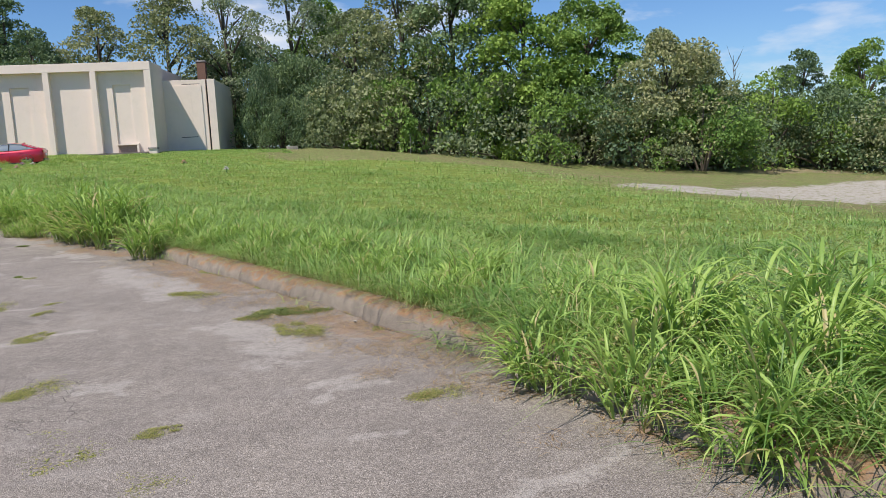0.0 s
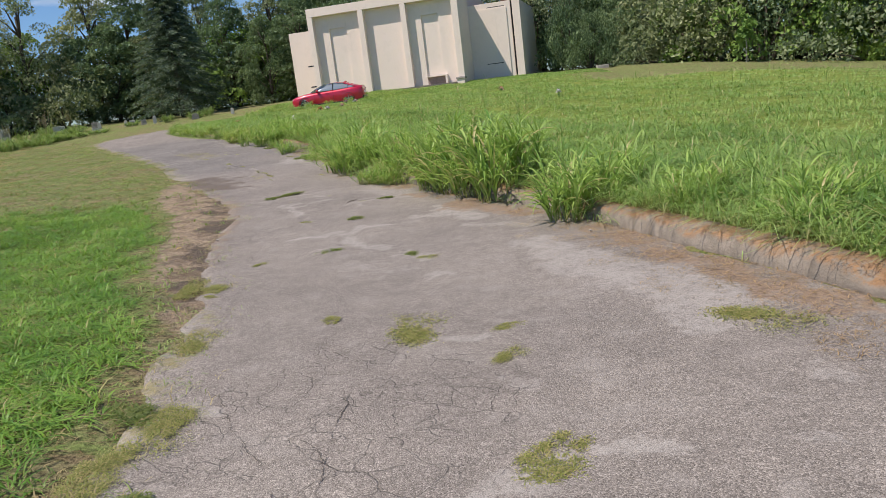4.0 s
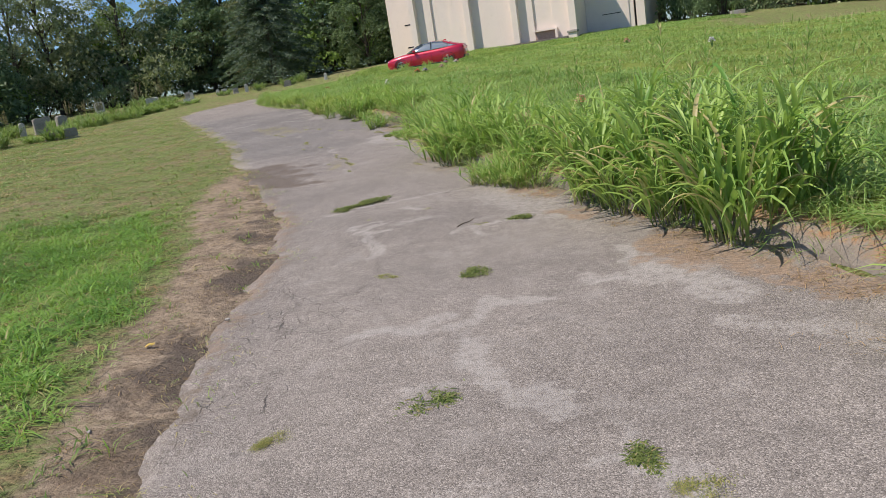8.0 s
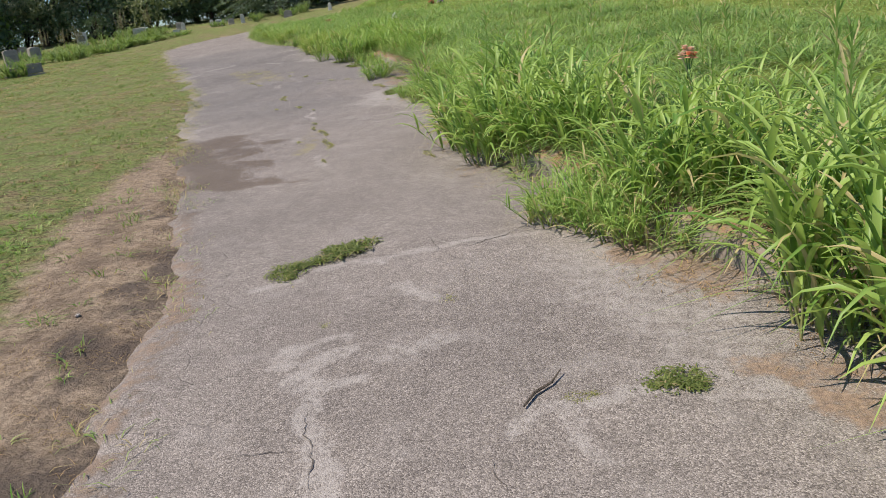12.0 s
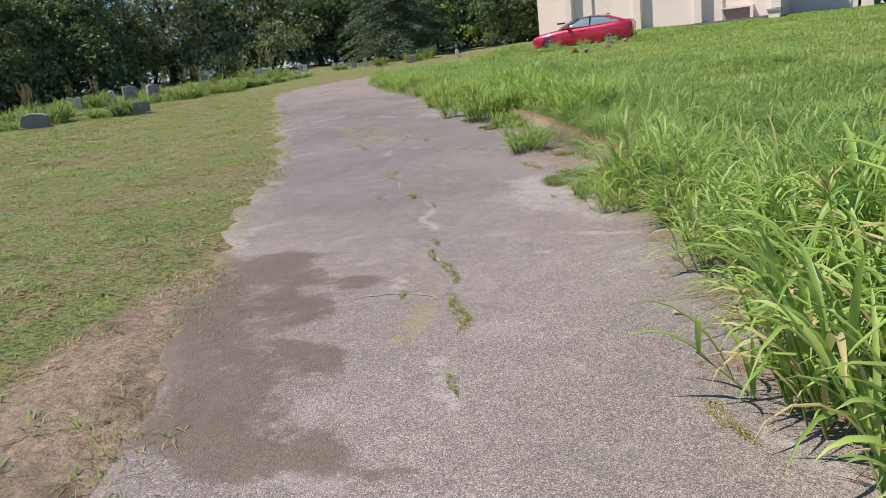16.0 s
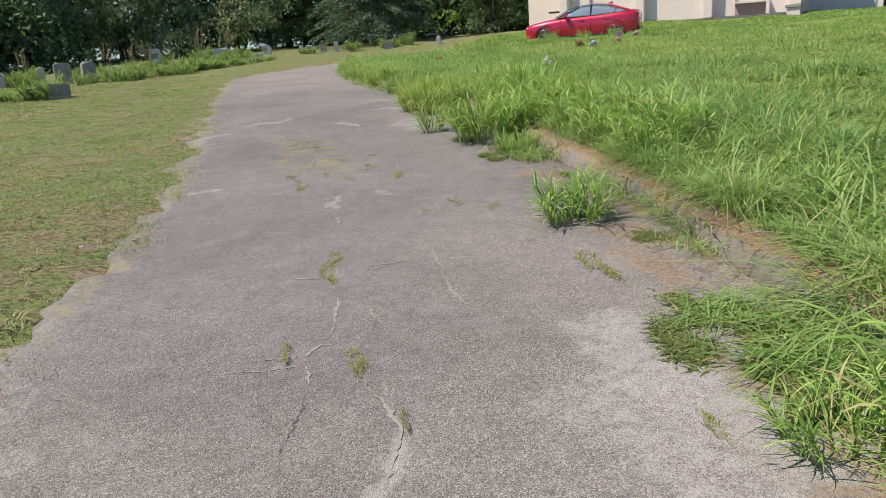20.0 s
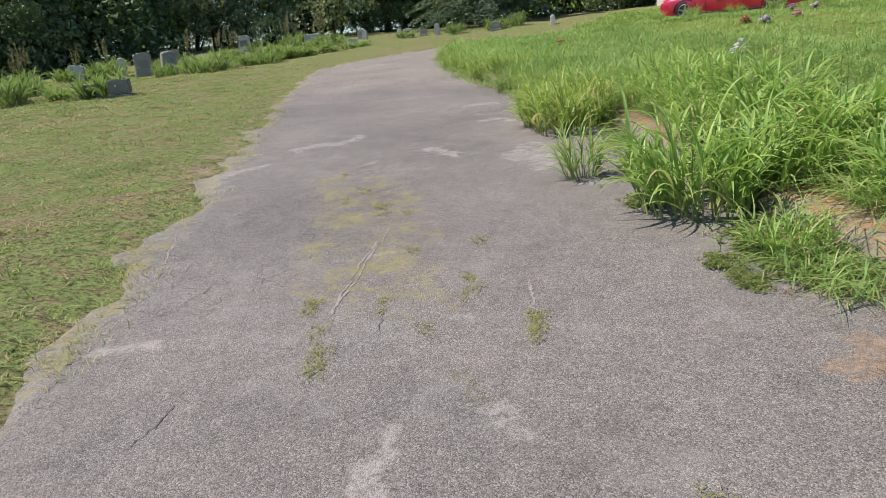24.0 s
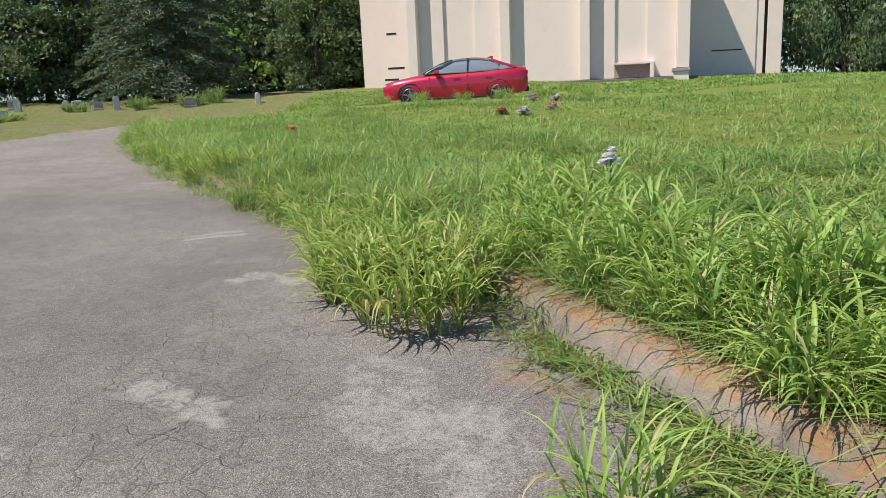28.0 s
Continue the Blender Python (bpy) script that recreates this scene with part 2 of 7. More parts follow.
def earth_material():
    """The ground sheet: mown turf, bare earth, thatch below the tall grass, and a gravel yard."""
    n = Nodes("turf")
    big, mid, fine = n.noise(0.35, 4.0), n.noise(2.6, 6.0, 0.65), n.noise(38.0, 6.0, 0.7)
    green = n.mix(fine, (0.085, 0.13, 0.034), (0.33, 0.395, 0.135))
    straw = n.mix(fine, (0.16, 0.125, 0.068), (0.46, 0.375, 0.225))
    patch = n.math("ADD", n.math("MULTIPLY", mid, 0.75), n.math("MULTIPLY", big, 0.5))
    turf = n.mix(n.ramp(patch, (0.61, 0.0), (0.74, 0.8)), green, straw)
    # dry brown clippings in streaks
    swath = n.noise(2.4, 7.0, 0.7, stretch=(1.0, 2.6, 1.0))
    turf = n.mix(n.ramp(swath, (0.52, 0.0), (0.60, 0.8)), turf, n.mix(fine, (0.15, 0.10, 0.055), (0.43, 0.32, 0.19)))
    # dark soil gaps, with the tufts' shadows put into the turf colour
    gap_shade = n.noise(16.0, 8.0, 0.8, stretch=(1.0, 1.6, 1.0))
    turf = n.mix(n.ramp(gap_shade, (0.40, 0.9), (0.54, 0.0)), turf, (0.045, 0.04, 0.02))
    turf = n.mix(n.ramp(n.noise(21.0, 8.0, 0.8), (0.56, 0.0), (0.70, 0.6)), turf, (0.42, 0.40, 0.17))
    thatch = n.mix(n.noise(11.0, 8.0, 0.75), (0.07, 0.105, 0.02), (0.31, 0.37, 0.085))
    colour = n.mix(n.attr("field"), turf, thatch)
    ragged = n.math("MULTIPLY", n.math("SUBTRACT", n.noise(4.0, 7.0, 0.68), 0.5), 1.2)
    bare = n.mix(n.ramp(n.noise(15.0, 9.0, 0.82), (0.34, 0.0), (0.66, 1.0)), (0.15, 0.108, 0.073), (0.50, 0.395, 0.285))
    bare = n.mix(n.ramp(n.noise(1.7, 7.0, 0.65), (0.48, 0.0), (0.62, 0.7)), bare, n.mix(fine, (0.08, 0.057, 0.042), (0.20, 0.15, 0.11)))
    colour = n.mix(n.ramp(n.math("ADD", n.attr("soil"), ragged), (0.40, 0.0), (0.68, 1.0)), colour, bare)
    wet = n.mix(n.noise(26.0, 5.0), (0.08, 0.062, 0.05), (0.16, 0.13, 0.105))
    colour = n.mix(n.ramp(n.math("ADD", n.attr("damp"), ragged), (0.42, 0.0), (0.66, 0.9)), colour, wet)
    grey = n.mix(n.noise(9.0, 7.0, 0.7), (0.30, 0.27, 0.235), (0.52, 0.48, 0.43))
    colour = n.mix(n.ramp(n.math("ADD", n.attr("gravel"), ragged), (0.42, 0.0), (0.62, 1.0)), colour, grey)
    n.bump(n.math("ADD", fine, n.math("MULTIPLY", n.noise(9.0, 5.0), 1.6)), 0.9, 0.035)
    return n.done(colour, 0.92, 0.0, 0.15)


def blade_material(name, low, high, dry, sheen=0.42):
    """Grass blades. tone: 0 to 1 from blade to blade, above 1 dead; up: from the foot to the tip."""
    n = Nodes(name)
    tone, up = n.attr("tone"), n.attr("up")
    colour = n.mix(n.ramp(tone, (0.0, 0.0), (0.85, 1.0)), low, high)
    colour = n.mix(n.ramp(up, (0.0, 0.75), (0.35, 0.0)), colour, dry)
    colour = n.mix(n.ramp(tone, (0.90, 0.0), (0.93, 1.0)), colour, dry)
    lit = n.mix(0.5, colour, (0.34, 0.50, 0.075), "MIX")
    return n.leafy(colour, lit, 0.38, sheen, 0.34)


def leaf_material(name, dark, light, tint, rough=0.55):
    n = Nodes(name)
    colour = n.mix(n.ramp(n.island(), (0.0, 0.0), (1.0, 1.0)), dark, light)
    clump = n.noise(0.55, 3.0)
    colour = n.mix(n.ramp(clump, (0.42, 0.0), (0.66, 0.75)), colour, tint)
    shade = n.ramp(n.chance(), (0.0, (0.78, 0.82, 0.85)), (1.0, (1.12, 1.06, 0.95)))
    colour = n.mix(1.0, colour, shade, "MULTIPLY")
    return n.leafy(colour, n.mix(0.5, colour, (0.20, 0.31, 0.045)), 0.28, rough, 0.25)


def bark_material():
    n = Nodes("bark")
    g = n.noise(9.0, 6.0, 0.7, stretch=(1, 1, 0.18))
    n.bump(g, 0.9, 0.05)
    return n.done(n.mix(g, (0.05, 0.04, 0.032), (0.19, 0.16, 0.13)), 0.95, 0.0, 0.1)


def render_wall_material():
    """Painted, weathered cement render."""
    n = Nodes("painted_render")
    fine, mid, big = n.noise(60.0, 4.0), n.noise(1.3, 6.0, 0.65), n.noise(0.33, 3.0)
    runs = n.noise(1.6, 6.0, 0.7, stretch=(3.0, 3.0, 0.12))
    colour = n.mix(big, (0.77, 0.66, 0.585), (0.85, 0.74, 0.665))
    colour = n.mix(n.ramp(mid, (0.5, 0.0), (0.78, 0.35)), colour, (0.63, 0.555, 0.48))
    colour = n.mix(n.ramp(runs, (0.60, 0.0), (0.82, 0.30)), colour, (0.47, 0.42, 0.37))
    n.bump(n.math("ADD", fine, n.math("MULTIPLY", mid, 2.0)), 0.25, 0.012)
    return n.done(colour, 0.9, 0.0, 0.2)


def concrete_material(name="concrete", a=(0.30, 0.275, 0.25), b=(0.52, 0.485, 0.45), rust=0.0):
    n = Nodes(name)
    mid, fine = n.noise(6.0, 7.0, 0.7), n.noise(70.0, 4.0)
    colour = n.mix(mid, a, b)
    colour = n.mix(n.ramp(n.noise(2.2, 6.0, 0.7), (0.5, 0.0), (0.7, 0.7)), colour, (0.15, 0.135, 0.115))
    if rust:
        up = n.node("ShaderNodeSeparateXYZ")
        geo = n.node("ShaderNodeNewGeometry")
        n.join(geo.outputs["Normal"], up.inputs[0])
        needles = n.mix(n.noise(70.0, 6.0, 0.75), (0.13, 0.07, 0.038), (0.46, 0.28, 0.155))
        top = n.math("MULTIPLY", n.ramp(up.outputs[2], (0.45, 0.0), (0.75, 1.0)), n.ramp(n.noise(7.0, 8.0, 0.8), (0.42, 0.0), (0.56, rust)))
        colour = n.mix(top, colour, needles)
    colour = n.mix(1.0, colour, n.ramp(n.chance(), (0.0, 0.86), (1.0, 1.1)), "MULTIPLY")
    n.bump(n.math("ADD", fine, n.math("MULTIPLY", mid, 2.5)), 0.7, 0.012)
    return n.done(colour, 0.9, 0.0, 0.2)


def granite_material(name, a, b):
    n = Nodes(name)
    speck = n.cells(120.0, out="Color")
    colour = n.mix(speck, a, b)
    colour = n.mix(n.ramp(n.noise(7.0, 6.0, 0.7), (0.52, 0.0), (0.72, 0.6)), colour, (0.16, 0.165, 0.13))
    n.bump(n.noise(40.0, 5.0), 0.4, 0.006)
    return n.done(colour, 0.75, 0.0, 0.35)


def plain_material(name, colour, rough=0.5, metal=0.0, spec=0.5, wear=0.12):
    n = Nodes(name)
    c = n.mix(n.ramp(n.noise(14.0, 5.0), (0.35, 0.0), (0.7, wear)), colour, tuple(v * 0.55 for v in colour))
    return n.done(c, rough, metal, spec)


def glass_material():
    n = Nodes("car_glass")
    n.bsdf.inputs["Coat Weight"].default_value = 1.0
    n.bsdf.inputs["Coat Roughness"].default_value = 0.02
    # pale blue-grey base: the sky's reflection is painted into the glass
    return n.done((0.30, 0.34, 0.37), 0.08, 0.35, 0.8)


def paint_material():
    n = Nodes("red_car_paint")
    n.bsdf.inputs["Coat Weight"].default_value = 1.0
    n.bsdf.inputs["Coat Roughness"].default_value = 0.04
    dust = n.noise(3.0, 5.0)
    return n.done(n.mix(n.ramp(dust, (0.4, 0.0), (0.8, 0.12)), (0.56, 0.010, 0.045), (0.45, 0.15, 0.16)), 0.33, 0.25, 0.5)


M_CRACK, M_WORN = crack_material("crack_grit", (0.06, 0.053, 0.047), (0.17, 0.15, 0.135)), crack_material("crack_aggregate", (0.20, 0.18, 0.163), (0.385, 0.352, 0.322))
M_ASPHALT, M_EARTH, M_BARK = asphalt_material(), earth_material(), bark_material()
M_FIELD = blade_material("field_grass", (0.125, 0.26, 0.06), (0.385, 0.53, 0.16), (0.52, 0.45, 0.23), 0.45)
M_BROAD = blade_material("broad_grass", (0.13, 0.28, 0.055), (0.42, 0.57, 0.155), (0.56, 0.47, 0.24), 0.42)
M_GOLD = blade_material("yellow_grass", (0.19, 0.31, 0.055), (0.46, 0.555, 0.15), (0.60, 0.50, 0.24), 0.4)
M_LAWN = blade_material("lawn_grass", (0.10, 0.185, 0.045), (0.36, 0.45, 0.17), (0.44, 0.34, 0.19), 0.6)
M_RANK = blade_material("rank_weed", (0.085, 0.165, 0.05), (0.30, 0.40, 0.15), (0.36, 0.31, 0.17), 0.55)
M_LUSH = blade_material("lush_grass", (0.09, 0.235, 0.03), (0.29, 0.47, 0.085), (0.42, 0.36, 0.16), 0.45)
M_WEED_GREEN = blade_material("leafy_weed", (0.085, 0.13, 0.035), (0.25, 0.285, 0.09), (0.36, 0.29, 0.14), 0.6)
M_WEED = blade_material("low_weed", (0.13, 0.16, 0.042), (0.40, 0.40, 0.135), (0.44, 0.37, 0.17), 0.6)
M_LEAF = [leaf_material("maple_leaves", (0.065, 0.15, 0.03), (0.255, 0.40, 0.09), (0.315, 0.455, 0.11)),
          leaf_material("elm_leaves", (0.09, 0.13, 0.06), (0.36, 0.41, 0.225), (0.41, 0.41, 0.245)),
          leaf_material("vine_leaves", (0.04, 0.085, 0.045), (0.20, 0.295, 0.16), (0.25, 0.34, 0.18)),
          leaf_material("thin_leaves", (0.10, 0.15, 0.08), (0.34, 0.41, 0.255), (0.41, 0.44, 0.29))]
M_NEEDLE = leaf_material("spruce_needles", (0.03, 0.058, 0.044), (0.135, 0.195, 0.15), (0.165, 0.22, 0.165))
M_WALL, M_CONCRETE = render_wall_material(), concrete_material()
M_LEDGE = concrete_material("dark_concrete", (0.14, 0.125, 0.105), (0.32, 0.29, 0.255))
M_KERB = concrete_material("kerb_concrete", (0.115, 0.098, 0.08), (0.38, 0.325, 0.272), 1.0)
M_LITTER = blade_material("needle_litter", (0.17, 0.09, 0.055), (0.54, 0.35, 0.22), (0.42, 0.28, 0.15), 0.8)
M_PLUME = blade_material("seed_plume", (0.15, 0.10, 0.085), (0.32, 0.235, 0.20), (0.34, 0.27, 0.21), 0.8)
M_STEM = plain_material("flower_stem", (0.08, 0.20, 0.06), 0.6)
M_DARK = plain_material("dark_void", (0.02, 0.02, 0.02), 0.8)
M_ROOF = plain_material("roof_felt", (0.10, 0.095, 0.09), 0.9, wear=0.5)
M_BRICK = plain_material("chimney_brick", (0.21, 0.115, 0.08), 0.9, wear=0.5)
M_STONE = [granite_material("grey_granite", (0.20, 0.185, 0.16), (0.42, 0.39, 0.345)), granite_material("pale_marble", (0.40, 0.385, 0.335), (0.66, 0.635, 0.57)),
           granite_material("dark_granite", (0.155, 0.145, 0.125), (0.34, 0.32, 0.285))]
M_PAINT, M_GLASS = paint_material(), glass_material()
M_TYRE, M_RIM = plain_material("tyre_rubber", (0.03, 0.03, 0.03), 0.85), plain_material("alloy", (0.32, 0.33, 0.34), 0.3, 0.9)
M_BLACK, M_CHROME = plain_material("black_plastic", (0.02, 0.02, 0.022), 0.4), plain_material("chrome", (0.75, 0.76, 0.78), 0.12, 1.0)
M_LAMP, M_TAIL = plain_material("headlamp_glass", (0.75, 0.77, 0.8), 0.08), plain_material("tail_lamp", (0.30, 0.01, 0.015), 0.15)

# ---- lie of the land ----
# edges of the lane, from behind the start to the loop before the building
RIGHT = [(5.0, -9), (3.3, -3), (2.3, 1), (1.6, 4.2), (0.5, 7.3), (-1.15, 11.5), (-3.1, 15.2), (-4.95, 18.4), (-6.25, 22.2), (-7.68, 25.15), (-8.98, 27.5),
         (-10.8, 30.5), (-12.55, 33.35), (-14.95, 36.15), (-18.3, 40.8), (-21.0, 45.2), (-21.9, 48.0), (-20.8, 50.2), (-18.0, 50.9), (-13.0, 50.9), (-8.5, 50.9)]
LEFT = [(1.0, -9), (-0.9, -3), (-2.2, 1), (-3.3, 5.0), (-4.0, 8.7), (-5.1, 11.7), (-6.1, 15.0), (-8.15, 18.5), (-10.05, 21.5), (-11.7, 24.4), (-13.4, 27.0),
        (-15.6, 30.2), (-17.8, 33.3), (-20.1, 36.5), (-23.2, 41.0), (-25.0, 44.4), (-25.4, 48.6), (-23.6, 52.4), (-18.5, 53.9), (-13.0, 53.9), (-8.5, 53.9)]


def spline(points, steps):
    """A smooth line through the points, with that many steps between each two."""
    p = np.array([points[0], *points, points[-1]], float)
    out = []
    for i in range(1, len(p) - 2):
        for k in range(steps):
            f = k / steps
            a, b, c, d = p[i - 1], p[i], p[i + 1], p[i + 2]
            out.append(0.5 * (2 * b + (c - a) * f + (2 * a - 5 * b + 4 * c - d) * f * f + (3 * b - a - 3 * c + d) * f ** 3))
    out.append(p[-2])
    return np.array(out)


def waves(x, y, size, seed):
    """Smooth uneven waves from -1 to 1, about that many metres long."""
    rng = np.random.RandomState(seed)
    total = np.zeros_like(np.asarray(x, float) + np.asarray(y, float))
    for k in range(7):
        a, q, f = rng.uniform(0, 6.28), rng.uniform(0, 6.28), rng.uniform(0.6, 1.9) * 6.28 / size
        total += np.sin((np.cos(a) * x + np.sin(a) * y) * f + q)
    return np.clip(total / 3.2, -1, 1)


STEPS = 12
edge_r, edge_l = spline(RIGHT, STEPS), spline(LEFT, STEPS)


def off_line(line, x, y):
    """Signed distance from the line: positive on its right hand."""
    x, y = np.asarray(x, float).ravel(), np.asarray(y, float).ravel()
    a, d = line[:-1], line[1:] - line[:-1]
    ll = (d ** 2).sum(1)
    best, sign = np.full(x.shape, 1e9), np.ones(x.shape)
    for (ax, ay), (dx, dy), q in zip(a, d, ll):
        f = np.clip(((x - ax) * dx + (y - ay) * dy) / q, 0, 1)
        ex, ey = x - ax - f * dx, y - ay - f * dy
        e = ex * ex + ey * ey
        near = e < best
        best[near] = e[near]
        sign[near] = np.sign(dy * ex - dx * ey)[near]
    return np.sqrt(best) * sign


def ease(v):
    v = np.clip(v, 0, 1)
    return v * v * (3 - 2 * v)


def lane_height(x, y):
    return (-0.12 * np.exp(-((y - 13) / 9) ** 2) + 0.028 * np.clip(y - 24, 0, 60) - 0.0007 * np.clip(y - 58, 0, 32) ** 2
            + 0.24 * ease((x + 23) / 9) * ease((y - 41) / 9))


def land_height(x, y):
    """Height of the ground and the distances right of the lane's right edge and left of its left edge."""
    shape = np.shape(np.asarray(x, float) + np.asarray(y, float))
    x, y = np.broadcast_to(x, shape).ravel().astype(float), np.broadcast_to(y, shape).ravel().astype(float)
    r, l = off_line(edge_r, x, y), -off_line(edge_l, x, y)
    far = (x < -26.5) | ((y > 54.5) & (x < -20))
    r = np.where(far & (r > 0), -r, r)
    past = (x > -8.5) & (y > 45)
    r, l = np.where(past, np.abs(r), r), np.where(past, -9, l)
    z = lane_height(x, y)
    fall = 0.0028 * np.clip(x + 5, 0, 26) ** 2 + 0.06 * np.clip(x - 21, 0, 60)
    fall = np.where(x > -5, fall, 0) * np.clip(r / 3, 0, 1)
    mound = np.where(r > 0, 0.17 * np.clip((r - 0.14) / 0.3, 0, 1) + 0.32 * (1 - np.exp(-np.clip(r, 0, 90) / 6)) - fall, 0)
    mound = mound - 0.15 * ease((r - 8) / 10) * ease((y - 38) / 8) * ease((x + 12) / 4) * (mound > 0.15)
    mound = mound * (1 - 0.25 * ease((x + 23) / 9) * ease((y - 41) / 9) * (mound > 0))
    lawn = np.where(l > 0, 0.02 * np.clip(l / 0.4, 0, 1) + 0.018 * np.clip(l, 0, 26) - 0.012 * np.clip(l - 26, 0, 60) + 0.3 * ease((y - 44) / 12) * ease(l / 5), 0)
    inside = (r <= 0) & (l <= 0.14)
    z = z + mound + lawn + np.where(inside, -0.035, 0)
    wob = np.clip(np.maximum(r, l) / 2, 0, 1)
    z = z + wob * (0.035 * waves(x, y, 3.1, 3) + 0.05 * waves(x, y, 11, 4))
    return z.reshape(shape), r.reshape(shape), l.reshape(shape)


def ground_at(x, y):
    return float(land_height(np.array([x]), np.array([y]))[0][0])


# ---- mesh helpers ----
def fast_mesh(name, verts, faces, material, attrs=None, smooth=False):
    """A mesh from arrays: verts (n, 3), faces a list of index arrays (m, 3) or (m, 4), attrs a dict of values at the points."""
    me = bpy.data.meshes.new(name)
    verts = np.asarray(verts, np.float32)
    faces = [np.asarray(f, np.int32) for f in faces if len(f)]
    loops = np.concatenate([f.ravel() for f in faces])
    sizes = np.concatenate([np.full(len(f), f.shape[1], np.int32) for f in faces])
    starts = np.concatenate([[0], np.cumsum(sizes)[:-1]]).astype(np.int32)
    me.vertices.add(len(verts)), me.loops.add(len(loops)), me.polygons.add(len(sizes))
    me.vertices.foreach_set("co", verts.ravel())
    me.loops.foreach_set("vertex_index", loops)
    me.polygons.foreach_set("loop_start", starts)
    if smooth:
        me.polygons.foreach_set("use_smooth", np.ones(len(sizes), bool))
    for key, values in (attrs or {}).items():
        a = me.attributes.new(key, "FLOAT", "POINT")
        a.data.foreach_set("value", np.asarray(values, np.float32).ravel())
    me.update(calc_edges=True)
    me.materials.append(material)
    return me


def part(name, bm, material, parent=None, label="", smooth=False):
    """Links a bmesh as one mesh object under a thing or a part."""
    me = bpy.data.meshes.new(name)
    bmesh.ops.recalc_face_normals(bm, faces=bm.faces)
    for f in bm.faces:
        f.smooth = smooth
    bm.to_mesh(me)
    bm.free()
    me.materials.append(material)
    ob = new(name, me)
    if parent:
        ob.parent = parent
    return tagged(ob, label) if label else ob


def box(bm, lo, hi, bevel=0.0):
    """Adds a box between two corners."""
    made = bmesh.ops.create_cube(bm, size=1.0)["verts"]
    size, mid = Vector(hi) - Vector(lo), (Vector(hi) + Vector(lo)) / 2
    for v in made:
        v.co = Vector((v.co.x * size.x, v.co.y * size.y, v.co.z * size.z)) + mid
    if bevel:
        bmesh.ops.bevel(bm, geom=list({e for v in made for e in v.link_edges}), offset=bevel, segments=2, affect="EDGES", profile=0.5)
    return bm


def boxed(*boxes, bevel=0.0):
    bm = bmesh.new()
    for lo, hi in boxes:
        box(bm, lo, hi, bevel)
    return bm


def prism(outline, depth, axis="y"):
    """A slab with that outline, given as (across, up), extruded by depth along the axis."""
    bm = bmesh.new()
    place = (lambda a, b, c: (a, c, b)) if axis == "y" else (lambda a, b, c: (c, a, b))
    front = [bm.verts.new(place(a, b, -depth / 2)) for a, b in outline]
    back = [bm.verts.new(place(a, b, depth / 2)) for a, b in outline]
    bm.faces.new(front), bm.faces.new(back[::-1])
    for i in range(len(outline)):
        j = (i + 1) % len(outline)
        bm.faces.new((front[i], back[i], back[j], front[j]))
    return bm


def tube(bm, path, radii, sides=7):
    """A tapered tube along a path."""
    rings = []
    path = [Vector(p) for p in path]
    for i, (p, r) in enumerate(zip(path, radii)):
        way = (path[min(i + 1, len(path) - 1)] - path[max(i - 1, 0)]).normalized()
        side = way.orthogonal().normalized()
        up = way.cross(side)
        rings.append([bm.verts.new(p + r * (math.cos(a) * side + math.sin(a) * up)) for a in (6.2832 * k / sides for k in range(sides))])
    for a, b in zip(rings, rings[1:]):
        for k in range(sides):
            bm.faces.new((a[k], a[(k + 1) % sides], b[(k + 1) % sides], b[k]))
    bm.faces.new(rings[0][::-1]), bm.faces.new(rings[-1])
    return bm


# ---- the ground: one sheet to the horizon ----
def bare_width(y):
    """Width of the bare earth beside the lane's left edge."""
    return np.interp(y, (8.5, 10.0, 12.0, 14.5, 17.0, 19.0, 20.5), (0.0, 0.38, 0.6, 0.9, 0.95, 0.55, 0.0))


def mown(x, y):
    """The mown strip beyond the rank grass, before the wood."""
    return ease((y - 41.5 + 0.35 * (x - 3)) / 2) * ease(x / 3)


def window(v, a, b, soft):
    return ease((v - a) / soft) * ease((b - v) / soft)


def axis_steps(lo, hi, fine, reach):
    mid = list(np.arange(lo, hi, fine))
    out, step = [], fine
    while (out[-1] if out else 0) < reach:
        step *= 1.32
        out.append((out[-1] if out else 0) + step)
    return np.array([lo - v for v in reversed(out)] + mid + [mid[-1] + v for v in out])


gx, gy = np.meshgrid(axis_steps(-42, 40, 0.28, 2500), axis_steps(-7, 66, 0.28, 2500))
gz, g_r, g_l = land_height(gx, gy)
reach = np.hypot(gx + 8, gy - 30)
gz = np.where(reach > 120, gz * np.clip(1 - (reach - 120) / 300, 0, 1), gz)
rows_n, cols_n = gx.shape
idx = np.arange(rows_n * cols_n).reshape(rows_n, cols_n)
quads = np.stack([idx[:-1, :-1], idx[:-1, 1:], idx[1:, 1:], idx[1:, :-1]], -1).reshape(-1, 4)
left_bare = 0.95 * (bare_width(gy) > 0.05) * ease((bare_width(gy) + 0.35 - g_l) / 0.6) * (g_l > -0.6)
left_edge = (0.36 + 0.34 * waves(gx, gy, 1.1, 91)) * ease((0.75 - g_l) / 0.5) * (g_l > -0.3)
yard = window(gx + 0.25 * gy, 17.5, 60, 3) * window(gy - 0.45 * gx, 10, 21, 3) * (gx > 10)
yard_soil = 0.55 * window(gy, 41, 47, 2) * window(gx, 30, 46, 4)
